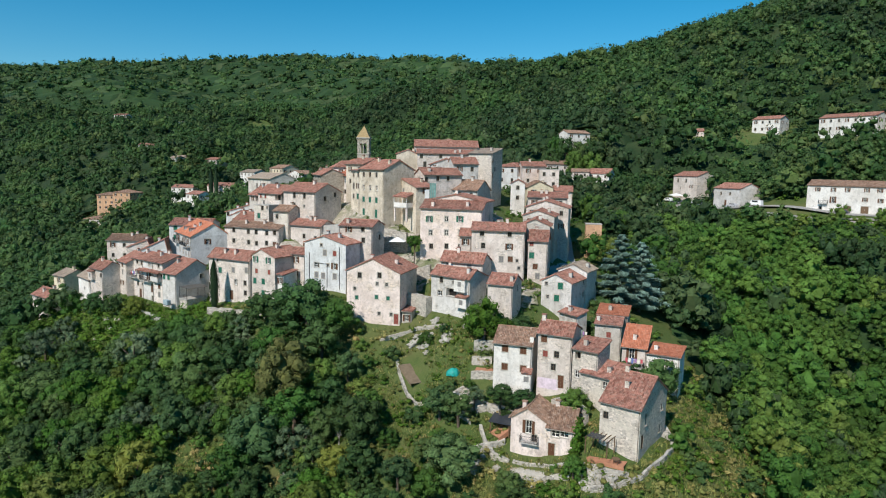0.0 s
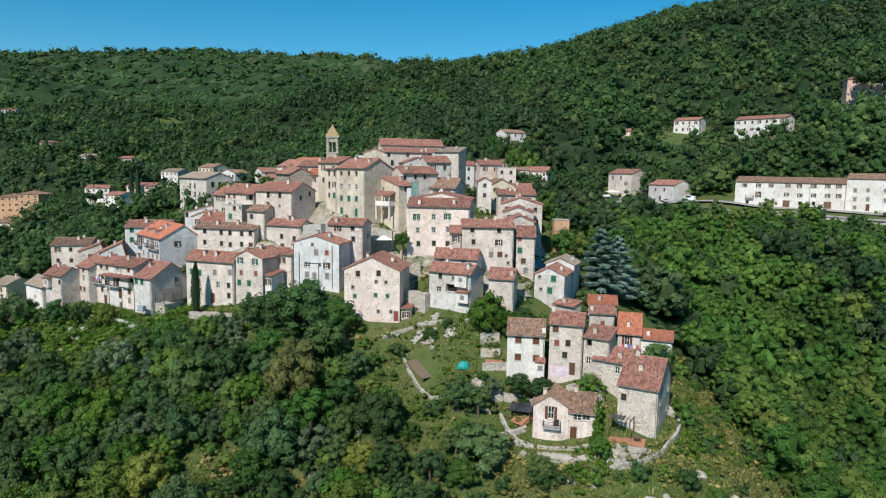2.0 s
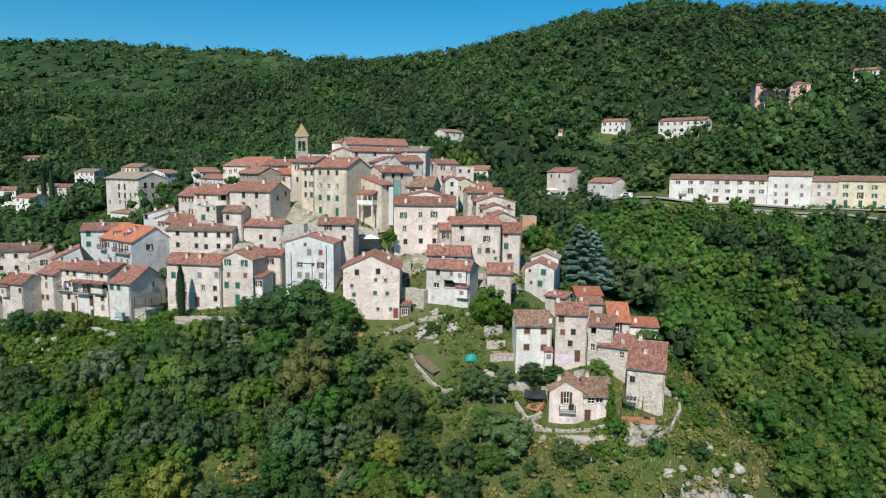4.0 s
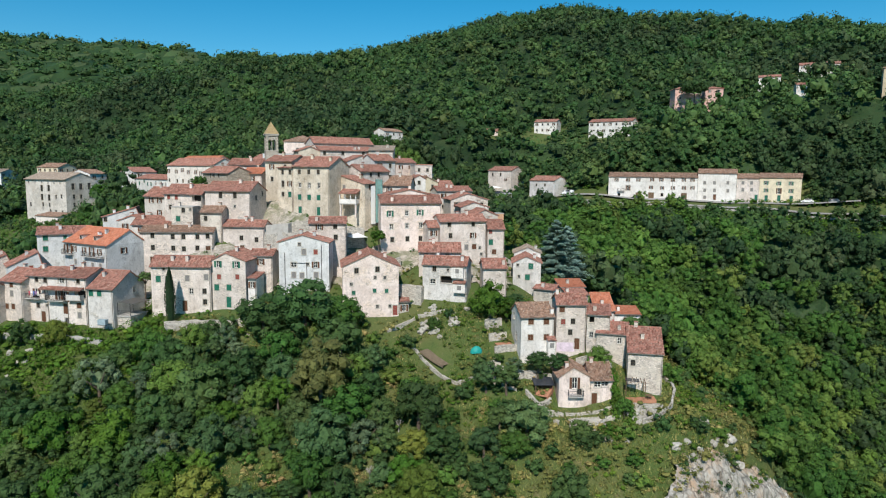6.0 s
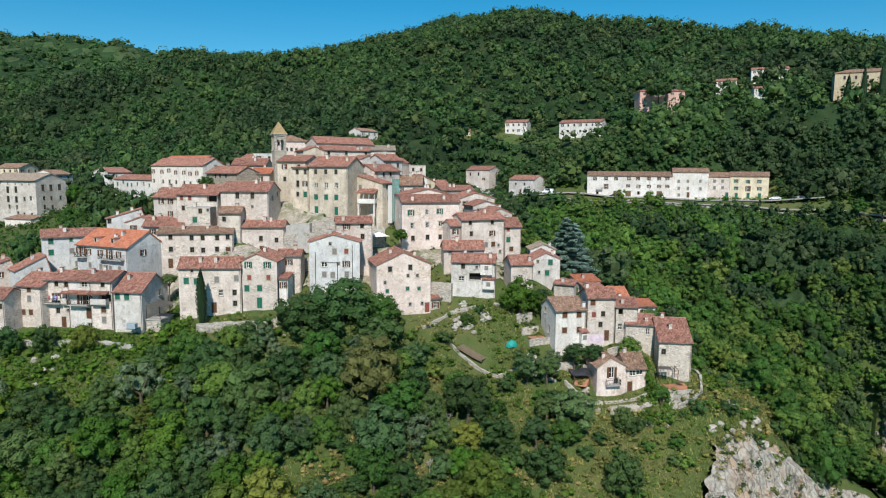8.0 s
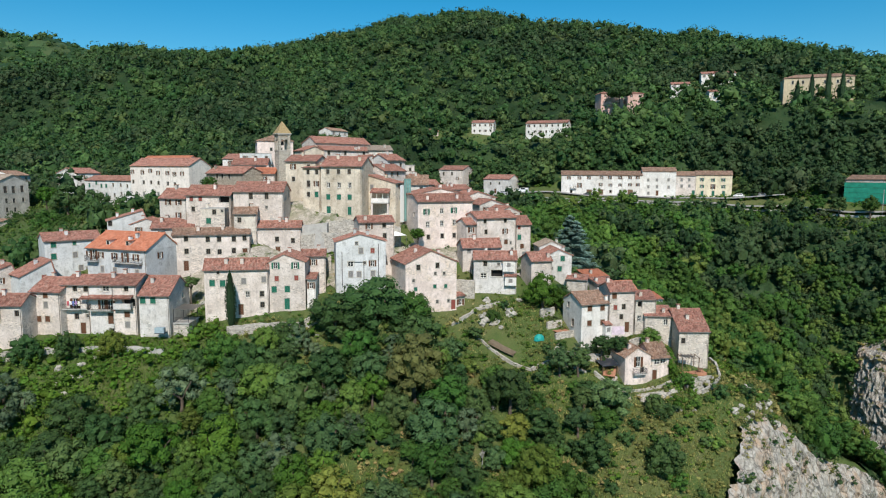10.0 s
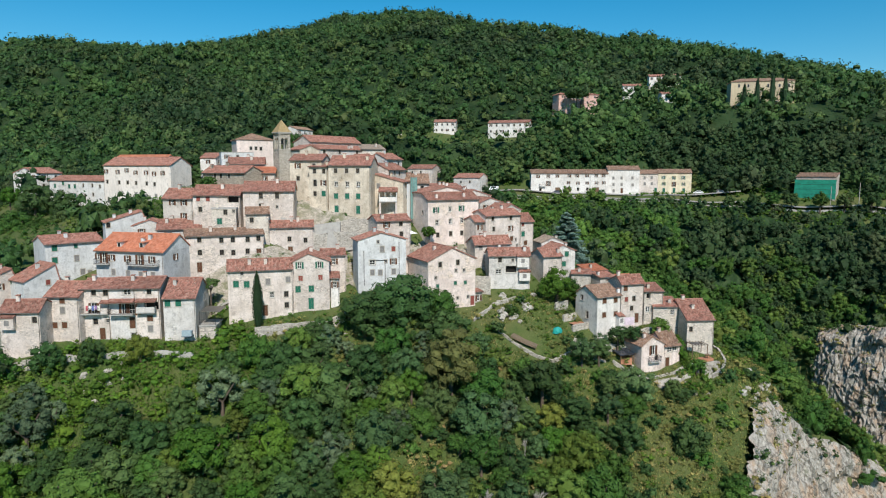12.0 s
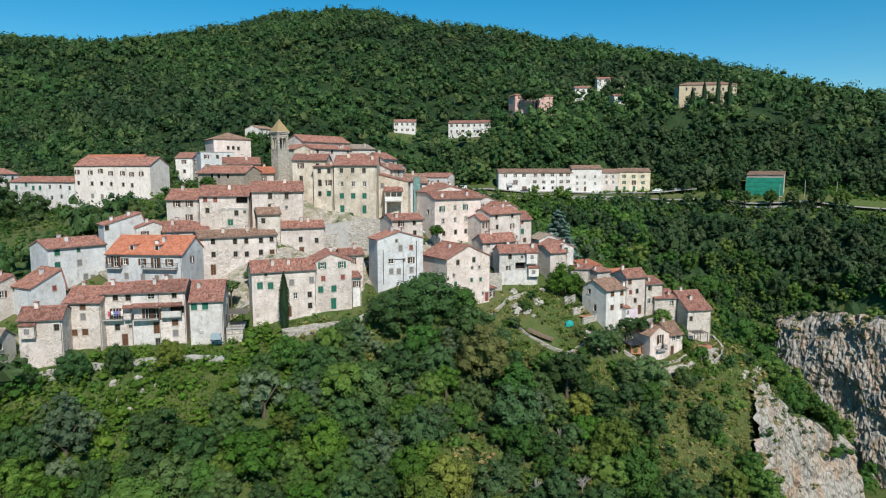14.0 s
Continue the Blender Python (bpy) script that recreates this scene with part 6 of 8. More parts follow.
plant(OLIVES, 5.5, 99.5, 2.2, 26.4, 0.9)
plant(DARKS, 3.0, 98.0, 2.6, 25.8, 0.9)
plant(OAKS, 20.3, 94.6, 2.6, 28.2, 1.1)
plant(DARKS, 10.2, 85.3, 2.6, 18.2, 1.1)
plant(BRIGHTS, 15.2, 84.6, 2.2, 17.8, 0.8)
plant(DARKS, 31.5, 104.5, 2.6, 29.0, 0.8)
plant(DARKS, 28.5, 120.5, 3.0, 33.5, 1.0)
plant(DARKS, 32.0, 127.0, 3.4, 36.0, 1.0)
plant(DARKS, 33.0, 262, 5.0, 58.0, 0.9)
plant(DARKS, 60.0, 268, 6.0, 60.0, 1.0)
plant(OAKS, -39.5, 181.0, 2.2, 57.5, 0.8)
plant(BRIGHTS, -30.8, 160.0, 1.6, 51.5, 1.1)
plant(BRIGHTS, -6.2, 138.6, 1.8, 46.5, 1.1)
plant(DARKS, -46.5, 152.5, 2.2, 39.5, 0.7)
plant(DARKS, -53.5, 149.5, 1.9, 38.0, 0.7)
plant(OAKS, -2.8, 116.2, 2.0, 30.8, 0.9)
plant(DARKS, -60.7, 262.0, 6.2, 55.0, 1.1)
plant(DARKS, -54.1, 255.0, 5.6, 53.5, 1.1)
plant(BRIGHTS, -66.0, 268.0, 3.6, 54.5, 1.2)
plant(OAKS, -67.9, 250.0, 5.0, 47.5, 1.1)
plant(OAKS, -63.2, 245.0, 4.6, 45.8, 1.1)
plant(DARKS, -56.8, 240.0, 4.6, 48.0, 1.1)
plant(OAKS, -47.6, 250.0, 3.4, 49.5, 1.0)
plant(OLIVES, -87.3, 139.2, 4.6, 24.7, 1.1)
plant(DARKS, -76.9, 133.0, 4.2, 23.7, 1.1)
plant(OLIVES, -61.6, 127.6, 4.7, 27.5, 1.1)
plant(DARKS, -50.9, 126.8, 4.3, 29.2, 1.1)
plant(OAKS, -45.9, 130.6, 3.0, 30.9, 1.15)
plant(OLIVES, -40.2, 128.4, 2.7, 30.7, 1.15)
plant(DARKS, -46.5, 117.2, 5.0, 26.3, 1.1)
plant(DARKS, -53.0, 116.4, 4.1, 23.1, 1.1)
plant(OAKS, -37.4, 113.0, 3.4, 23.7, 1.15)
plant(DARKS, -18.7, 108.3, 3.3, 24.7, 1.15)
plant(BRIGHTS, -68.3, 120.5, 4.8, 21.6, 1.1)
plant(BRIGHTS, -59.1, 115.2, 4.5, 21.7, 1.1)
plant(DARKS, -79.2, 124.6, 4.4, 19.2, 1.1)
plant(OLIVES, -52.5, 109.1, 3.7, 19.2, 1.15)
plant(GREYS, -45.2, 107.4, 4.2, 20.9, 1.1)
plant(OLIVES, -40.1, 108.5, 2.7, 19.6, 1.15)
plant(OAKS, -36.6, 106.4, 2.9, 19.6, 1.15)
plant(DARKS, -71.5, 109.0, 4.7, 15.4, 1.1)
plant(DARKS, -62.4, 106.3, 4.2, 16.2, 1.1)
plant(YELLOWS, -54.1, 98.9, 4.6, 15.7, 1.1)
plant(YELLOWS, -48.4, 99.1, 4.1, 16.1, 1.1)
plant(OAKS, -63.0, 101.0, 3.8, 13.0, 1.15)
plant(GREYS, -29.2, 100.7, 5.3, 22.2, 1.1)
plant(OLIVES, -22.8, 99.9, 3.6, 20.1, 1.15)
plant(BRIGHTS, -18.8, 91.9, 3.2, 16.1, 1.15)
plant(DARKS, -28.9, 93.6, 3.4, 15.4, 1.15)
plant(BARES, -23.6, 94.7, 2.1, 14.6, 1.15)
plant(BARES, -16.3, 100.9, 1.7, 18.6, 1.15)
plant(OAKS, -31.9, 120.0, 3.8, 30.5, 1.15)
plant(DARKS, -39.7, 119.0, 4.5, 28.1, 1.1)
plant(DARKS, -31.5, 107.1, 3.4, 21.9, 1.15)
plant(OAKS, -20.8, 82.2, 4.9, 12.9, 1.1)
plant(BARES, -36.7, 90.9, 3.2, 12.0, 1.15)
plant(BARES, -29.5, 86.9, 3.1, 11.1, 1.15)
plant(DARKS, -15.2, 76.6, 3.8, 8.9, 1.15)
plant(OLIVES, -85.6, 144.4, 3.3, 25.8, 1.15)
plant(OLIVES, -82.9, 140.9, 2.4, 23.3, 1.15)
plant(DARKS, -91.7, 142.3, 3.7, 23.2, 1.15)
plant(DARKS, -85.2, 133.6, 2.3, 18.2, 1.15)
plant(OLIVES, -55.0, 124.4, 3.2, 25.1, 1.15)
plant(OAKS, -53.5, 131.4, 3.8, 30.5, 1.15)
plant(DARKS, -57.9, 132.1, 2.9, 28.3, 1.15)
plant(YELLOWS, -69.1, 143.3, 2.9, 30.9, 1.15)
plant(DARKS, -75.6, 147.8, 2.6, 30.3, 1.15)
plant(DARKS, -81.5, 150.3, 3.1, 30.3, 1.15)
plant(OAKS, -88.5, 153.0, 3.2, 29.7, 1.15)
plant(DARKS, -46.0, 125.0, 3.6, 28.1, 1.15)
plant(DARKS, -7.3, 85.2, 3.6, 16.5, 1.15)
plant(DARKS, 2.5, 78.3, 3.9, 15.6, 1.15)
plant(OAKS, -12.1, 104.7, 3.0, 23.9, 1.15)
plant(OAKS, -7.9, 98.2, 2.0, 19.6, 1.0)
plant(DARKS, 9.6, 85.5, 2.1, 19.4, 1.15)
plant(OAKS, 18.7, 85.3, 1.8, 21.6, 1.15)

# trees before the house high in the woods
for tx, ty, tr, tt in ((54, 296, 4.5, 76.8), (60, 297, 4.6, 75.6), (66, 297.5, 4.2, 76.4), (50.5, 300, 4.0, 77.4), (57, 290, 5.0, 71), (65, 291, 5.0, 70.5), (70, 300, 4.6, 77), (48, 294, 4.6, 72)):
    plant(OAKS if tx % 2 else DARKS, tx, ty, tr, tt, 1.5)
# trees on the outer side of the road where it bends away
for tx, ty, tr, tt in ((157, 131, 3.0, 50.5), (160, 125, 3.4, 51.5), (163, 119, 3.2, 51), (166, 110, 3.4, 51.5), (169.5, 103, 3.2, 51), (173, 95, 3.6, 52), (178, 87, 3.4, 51.5), (153, 139, 2.6, 49.6)):
    plant(DARKS if int(tx) % 2 else OAKS, tx, ty, tr, tt, 1.1)
# the wooded slope
OPEN = ((-40.5, 101.5, 5.5, 5), (-51.8, 117.6, 2.2, 2.2), (-14, 110, 4, 3), (47, 99, 11, 13), (6, 79, 18, 8), (-6, 98, 6, 7), (-3, 112, 10, 8), (15, 92, 13, 10), (-72, 138, 15, 7), (28, 83, 14, 11), (10, 106, 12, 9), (24, 98, 14, 10), (-8, 86, 6, 4), (42, 90, 10, 11))
sx, sy = spread(-126, 60, 46, 152, 2.9)
edge_y = np.interp(sx, [-116, -92, -84, -62, -50, -36, -22, -10, 44, 60], [152, 150, 146, 132, 134, 128, 121, 108, 104, 110])
ok = in_sight(sx, sy) & ~inside_houses(sx, sy, 2.6) & ~clearing(sx, sy, *OPEN) & (sy < edge_y)
ok &= ~((sy < 75) & (sx > 12))
ok &= ~((sx > 18) & (sy < 92) & (sx < 50) & (nrng.uniform(0, 1, len(sx)) < 0.5))
sx, sy = sx[ok], sy[ok]
for a, b in zip(sx, sy):
    pick_ = rt.random()
    fresh = 0.5 * noise.noise((a * 0.04, b * 0.04, 7.0)) + 0.55 * math.exp(-((a + 52) / 14) ** 2 - ((b - 106) / 12) ** 2)
    k = BRIGHTS if pick_ < 0.08 + fresh * 0.8 else OAKS if pick_ < 0.42 + fresh * 0.5 else YELLOWS if pick_ < 0.52 else DARKS if pick_ < 0.84 else GREYS if pick_ < 0.93 else OLIVES if pick_ < 0.985 else BARES
    size_ = rt.uniform(1.8, 2.8) if k in (OLIVES, BARES) else rt.uniform(2.0, 2.8) if rt.random() < 0.4 else rt.uniform(2.8, 4.8)
    if all(math.hypot(a - px, b - py) > 0.5 * (size_ + pr) for px, py, pr in PLANTED):
        plant(k, float(a), float(b), size_, None, rt.uniform(0.85, 1.15), 0.3)

# thicket, bushes and scrub between the trees
SCRUB = [flat(canopy(4, 13, 0.13, rc, 0.7, (0.36, 0.55), 0)) for _ in range(12)]
LOW = [flat(canopy(4, 11, 0.17, rc, 0.75, (0.36, 0.55), 0)) for _ in range(8)]
THICK = [flat(canopy(9, 24, 0.08, rc, 0.9, (0.28, 0.42), 0.5)) for _ in range(8)]


def slope_(x, y, rim, house):
    e = np.interp(x, [-116, -92, -84, -62, -50, -36, -22, -10, 44, 60], rim)
    return in_sight(x, y) & ~inside_houses(x, y, house) & (y < e) & ~((y < 75) & (x > 12))


x, y = spread(-126, 62, 46, 152, 3.4)
ok = slope_(x, y, [152, 150, 146, 134, 135, 129, 121, 106, 102, 110], 2.2) & ~clearing(x, y, *OPEN) & (nrng.uniform(0, 1, len(x)) < 0.85)
x, y = x[ok], y[ok]
r = nrng.uniform(1.3, 2.5, len(x))
scatter("thicket", THICK, np.stack([x, y, ground(x, y) + r * nrng.uniform(0.4, 1.1, len(x)), r, nrng.uniform(0.8, 1.2, len(x))], 1), LEAF_DARK, "dense green thicket between the trees of the slope", "thicket")
PATHS = ((-4.8, 110.5, 2.6, 3.6), (25, 87, 3, 2), (6, 104, 2, 4))
x, y = spread(-126, 60, 44, 160, 1.3)
bare = clearing(x, y, *OPEN)
ok = slope_(x, y, [160, 158, 155, 152, 152, 150, 148, 136, 126, 122], 0.7) & ~clearing(x, y, *PATHS) & (nrng.uniform(0, 1, len(x)) < np.where(bare | (y > 126), 0.85, 0.3))
x, y = x[ok], y[ok]
r = nrng.uniform(0.5, 1.3, len(x)) * nrng.uniform(0.65, 1.4, len(x))
r[(x < -50) & (y > 118)] *= 1.55
r[inside_houses(x, y, 2.5)] *= 0.7
green = (x < -50) | clearing(x, y, (-2, 116.5, 10, 4.5), (33, 90, 4, 7)) | (nrng.uniform(0, 1, len(x)) + np.array([0.8 * noise.noise((a * 0.12, b * 0.12, 4.0)) for a, b in zip(x, y)]) < np.where(y > 100, 0.5, 0.22))
spots = np.stack([x, y, ground(x, y) + r * 0.3, r, nrng.uniform(0.6, 1.1, len(x))], 1)
scatter("scrub", SCRUB, spots[~green], LEAF_SCRUB, "low olive and yellowish scrub on the open slope", "scrub")
scatter("herbage", SCRUB, spots[green], LEAF_HERB, "fresh green nettles and brambles on the slope", "scrub")
x, y = spread(-40, 62, 70, 126, 4.4)
ok = slope_(x, y, [152, 150, 146, 134, 135, 129, 124, 121, 114, 116], 1.6) & ~clearing(x, y, (-3, 110, 7, 6), (25, 88, 6, 4)) & (nrng.uniform(0, 1, len(x)) < 0.7)
x, y = x[ok], y[ok]
r = nrng.uniform(0.9, 2.4, len(x))
spots = np.stack([x, y, ground(x, y) + r * 0.55, r, nrng.uniform(0.8, 1.2, len(x))], 1)
scatter("bushes", THICK, spots[::2], LEAF_DARK, "dark evergreen bushes on the rocky spur", "bush")
scatter("bushes", THICK, spots[1::2], LEAF, "green bushes on the rocky spur", "bush")
x, y = spread(50, 140, 60, 118, 3.4)
ok = in_sight(x, y) & (y > np.interp(x, [52, 66, 78, 114], [77, 73, 68, 60])) & ((x < 112) | (y > 97) | (x > np.interp(y, [36, 63, 87, 97, 104], [114, 120, 126, 129, 124])))
x, y = x[ok], y[ok]
r = nrng.uniform(1.8, 3.8, len(x))
scatter("gully_woods", NEARW, np.stack([x, y, ground(x, y) + r * nrng.uniform(0.8, 1.6, len(x)) + np.where(x > 112, 0.4, np.where(x > 85, 5.0, 2.2)), r, nrng.uniform(0.9, 1.4, len(x))], 1), LEAF, "dense green trees in the gully behind the crag", "woods")
x, y = spread(110, 135, 95, 113, 1.6)
r = nrng.uniform(1.1, 2.2, len(x))
scatter("gully_bushes", THICK, np.stack([x, y, ground(x, y) + r * 0.5, r, nrng.uniform(0.9, 1.4, len(x))], 1), LEAF_DARK, "dark bushes on the steep head of the quarry", "bush")
x, y = spread(-110, 40, 118, 330, 3.4)
ok = in_sight(x, y) & ~inside_houses(x, y, 0.8) & ~village_inside(x, y) & (y > np.interp(x, [-116, -92, -84, -62, -50, -36, -22, -10, 44], [150, 148, 145, 138, 136, 130, 124, 121, 118]))
x, y = x[ok], y[ok]
r = nrng.uniform(0.6, 1.7, len(x))
r[inside_houses(x, y, 2.0)] *= 0.6
scatter("undergrowth", LOW, np.stack([x, y, ground(x, y) + r * 0.4, r, nrng.uniform(0.8, 1.2, len(x))], 1), LEAF, "bushes behind and beside the village houses", "scrub")

ring_x, ring_y, ring_r = [], [], []
for p in PLAN:
    if p["fine"]:
        continue
    a = radians(p["yaw"])
    lone = p["label"].startswith("small pale house")
    for _ in range(60 if lone else 30):
        reach_ = rt.uniform(2.2, 26 if lone else 11)
        th = rt.uniform(0, math.tau)
        u = p["w"] / 2 + math.cos(th) * (p["w"] / 2 + reach_)
        v = p["d"] / 2 + math.sin(th) * (p["d"] / 2 + reach_)
        ring_x.append(p["x"] + u * math.cos(a) - v * math.sin(a))
        ring_y.append(p["y"] + u * math.sin(a) + v * math.cos(a))
        ring_r.append(rt.uniform(1.0, 2.0) if reach_ < 7 else rt.uniform(2.2, 4.0) if lone else rt.uniform(1.2, 2.6))
x, y, r = np.array(ring_x), np.array(ring_y), np.array(ring_r)
ok = in_sight(x, y) & ~inside_houses(x, y, 1.6) & (~inside_houses(x, y, 0, True) | (r < 1.5)) & ~near_line(x, y, ROAD, 5) & ~near_line(x, y, [(px + 6, py + 5) for px, py in ROAD[1:6]], 6)
x, y, r = x[ok], y[ok], r[ok]
scatter("garden_bushes", LOW, np.stack([x, y, ground(x, y) + r * 0.55, r, nrng.uniform(0.8, 1.2, len(x))], 1), LEAF_FAR, "bushes and small trees round the hillside houses", "bush")
y = nrng.uniform(50, 70, 90)
x = nrng.uniform(3.5, 10.5, 90)
r = nrng.uniform(1.0, 2.3, 90)
scatter("crag_bushes", THICK, np.stack([x, y, ground(np.minimum(x, 6.4), y) + r * 0.4 - np.maximum(0, x - 6.4) * 0.9, r, nrng.uniform(0.9, 1.2, 90)], 1), LEAF, "bushes at the edge of the crag", "bush")

# vine between the cottage and the farmhouse
vine = [(20.5 - 0.35 * k + rt.uniform(-0.3, 0.3), 90.8 - 0.62 * k, ground_z(20.5 - 0.35 * k, 90.8 - 0.62 * k) + h_, rt.uniform(0.7, 1.0), 1.2) for k in range(9) for h_ in (0.5, 1.8, 3.2)[:3 - k // 3]]
scatter("climbing_vine", THICK, np.array(vine), LEAF_BRIGHT, "bright green vine climbing between the two houses", "vine")

# weeds in the lanes and bushes along the road
x, y = spread(-100, 34, 116, 200, 2.0)
ok = village_inside(x, y) & ~inside_houses(x, y, 0.3) & (nrng.uniform(0, 1, len(x)) < 0.3)
x, y = x[ok], y[ok]
r = nrng.uniform(0.35, 0.95, len(x))
scatter("weeds", LOW, np.stack([x, y, ground(x, y) + 0.35, r, nrng.uniform(0.7, 1.2, len(x))], 1), LEAF, "weeds and shrubs in the lanes and yards", "scrub")
x, y = spread(50, 260, 60, 300, 1.9)
ok = near_line(x, y, ROAD, 15) & ~near_line(x, y, ROAD, 3.7) & ~inside_houses(x, y, 2.5) & (nrng.uniform(0, 1, len(x)) < 0.75)
ok &= ~near_line(x, y, [(px + 6, py + 5) for px, py in ROAD[1:5]], 5.5)
x, y = x[ok], y[ok]
r = nrng.uniform(0.7, 1.7, len(x))
outer = near_line(x, y, [(px - 4.6, py - 4.1) for px, py in ROAD], 2.6)
r[outer] = nrng.uniform(1.0, 1.9, outer.sum())
scatter("verge_bushes", LOW, np.stack([x, y, ground(x, y) + r * 0.5, r, nrng.uniform(0.8, 1.2, len(x))], 1), LEAF_BRIGHT, "bushes on the banks along the road", "bush")

# long grass on the open ground
TUFT = []
for _ in range(5):
    v, f = [], []
    for _ in range(9):
        a, l = rc.uniform(0, math.tau), rc.uniform(0.5, 1.0)
        c = Vector((rc.uniform(-0.5, 0.5), rc.uniform(-0.5, 0.5), 0))
        t = c + Vector((math.cos(a) * 0.4, math.sin(a) * 0.4, l))
        s = Vector((-math.sin(a), math.cos(a), 0)) * 0.085
        k = len(v)
        v += [tuple(c - s), tuple(c + s), tuple(t)]
        f.append((k, k + 1, k + 2))
    TUFT.append(flat((np.array(v), f)))
x, y = spread(-112, 56, 56, 152, 0.52)
ok = in_sight(x, y) & ~inside_houses(x, y, 0.4) & (clearing(x, y, *OPEN) | (nrng.uniform(0, 1, len(x)) < 0.15)) & (y < np.interp(x, [-116, -84, -50, -22, -10, 44], [154, 150, 140, 126, 124, 118])) & ~clearing(x, y, (-5, 110.5, 3, 4.5), (25, 85.5, 3.4, 2.2), (6.2, 105, 2, 4))
x, y = x[ok], y[ok]
meadow = x < -50
scatter("meadow", TUFT, np.stack([x, y, ground(x, y) - 0.1, nrng.uniform(0.5, 1.0, len(x)), nrng.uniform(0.5, 1.0, len(x))], 1)[meadow], LEAF_HERB, "tall fresh green meadow grass below the row", "grass")
x, y = x[~meadow], y[~meadow]
scatter("long_grass", TUFT, np.stack([x, y, ground(x, y) - 0.1, nrng.uniform(0.4, 0.85, len(x)), nrng.uniform(0.6, 1.0, len(x))], 1), GRASS, "long green and straw-coloured grass on the open slope", "grass")


# ---- bell tower ----
def bell_tower(x, y, eave, yaw, w, foot, apex):
    h = eave - foot
    root = thing("bell_tower", pose(x, y, foot, 0, 0, yaw), "square stone bell tower with twin-arched openings and pyramid roof", "bell tower")
    part("shaft", Geo().box(0, 0, -2, w, w, h - 4.4), GREYSTONE, root)
    part("string_course", Geo().box(-0.1, -0.1, h - 4.4, w + 0.1, w + 0.1, h - 4.2), SILL, root)
    for cx in (0, w - 0.6):
        for cy in (0, w - 0.6):
            part("corner_pier", Geo().box(cx, cy, h - 4.2, cx + 0.6, cy + 0.6, h - 0.5), GREYSTONE, root)
    n = 8
    for face in range(4):
        m = Matrix.Translation((w / 2, w / 2, 0)) @ Matrix.Rotation(face * math.pi / 2, 4, "Z") @ Matrix.Translation((-w / 2, -w / 2, 0))
        g = Geo()
        g.tube(m @ Vector((w / 2, 0.3, h - 4.2)), m @ Vector((w / 2, 0.3, h - 2.0)), 0.11, 0.1)
        part("column", g, SILL, root)
        g = Geo()
        for c in ((0.6 + w / 2) / 2, (w / 2 + w - 0.6) / 2):
            half = (w / 2 - 0.6) / 2
            for k in range(n):
                a0, a1 = math.pi * k / n, math.pi * (k + 1) / n
                p = [(c - half * math.cos(q), h - 2.0 + half * math.sin(q)) for q in (a0, a1)]
                g.face(m @ Vector((p[0][0], 0.12, p[0][1])), m @ Vector((p[1][0], 0.12, p[1][1])), m @ Vector((p[1][0], 0.12, h - 0.5)), m @ Vector((p[0][0], 0.12, h - 0.5)))
                g.face(m @ Vector((p[0][0], 0.12, p[0][1])), m @ Vector((p[0][0], 0.6, p[0][1])), m @ Vector((p[1][0], 0.6, p[1][1])), m @ Vector((p[1][0], 0.12, p[1][1])))
        part("arch", g, GREYSTONE, root)
    part("bell", Geo().tube((w / 2, w / 2, h - 3.0), (w / 2, w / 2, h - 2.0), 0.5, 0.25, 10), IRON, root)
    part("cornice", Geo().box(-0.15, -0.15, h - 0.5, w + 0.15, w + 0.15, h - 0.2).box(-0.3, -0.3, h - 0.2, w + 0.3, w + 0.3, h), SILL, root)
    c = Vector((w / 2, w / 2, apex - foot))
    g = Geo()
    q = [Vector((-0.25, -0.25, h)), Vector((w + 0.25, -0.25, h)), Vector((w + 0.25, w + 0.25, h)), Vector((-0.25, w + 0.25, h))]
    for k in range(4):
        g.face(q[k], q[(k + 1) % 4], c)
    part("spire", g, TOWER_ROOF, root)
    part("finial", Geo().tube(c - Vector((0, 0, 0.1)), c + Vector((0, 0, 0.7)), 0.05, 0.02, 6), IRON, root)


GREYSTONE = wall_material("grey_tower_stone", (0.46, 0.42, 0.36), (0.34, 0.30, 0.25), 0.7, (0.40, 0.36, 0.30))
TOWER_ROOF = plain("lichened_brick_spire", (0.34, 0.25, 0.13), 0.9, 0.3, 2.5, 0, 0.4)
bell_tower(-23.45, 175.6, 68.2, -3, 3.1, 54.0, 71.4)


# ---- road, walls, terraces ----
def ribbon(name, line, width, mat, label, category, lift=0.0, z=None, depth=0.4, kind="structure"):
    """A paved strip along a line of places."""
    g = Geo()
    pts = []
    for (ax, ay), (bx, by) in zip(line, line[1:]):
        n = max(1, int(math.hypot(bx - ax, by - ay) / 3))
        pts += [(ax + (bx - ax) * k / n, ay + (by - ay) * k / n) for k in range(n)]
    pts.append(line[-1])
    edge = []
    for i, (px, py) in enumerate(pts):
        qx, qy = pts[min(i + 1, len(pts) - 1)]
        ox, oy = pts[max(i - 1, 0)]
        d = Vector((qx - ox, qy - oy, 0)).normalized()
        s = Vector((-d.y, d.x, 0)) * width / 2
        zz = (ground_z(px, py) if z is None else z) + lift
        edge.append((Vector((px, py, zz)) + s, Vector((px, py, zz)) - s))
    for a, b in zip(edge, edge[1:]):
        dn = Vector((0, 0, depth))
        g.face(a[1], b[1], b[0], a[0])
        g.face(a[1] - dn, b[1] - dn, b[1], a[1])
        g.face(a[0], b[0], b[0] - dn, a[0] - dn)
    return tagged(part(name, g, mat), label, category, kind=kind)


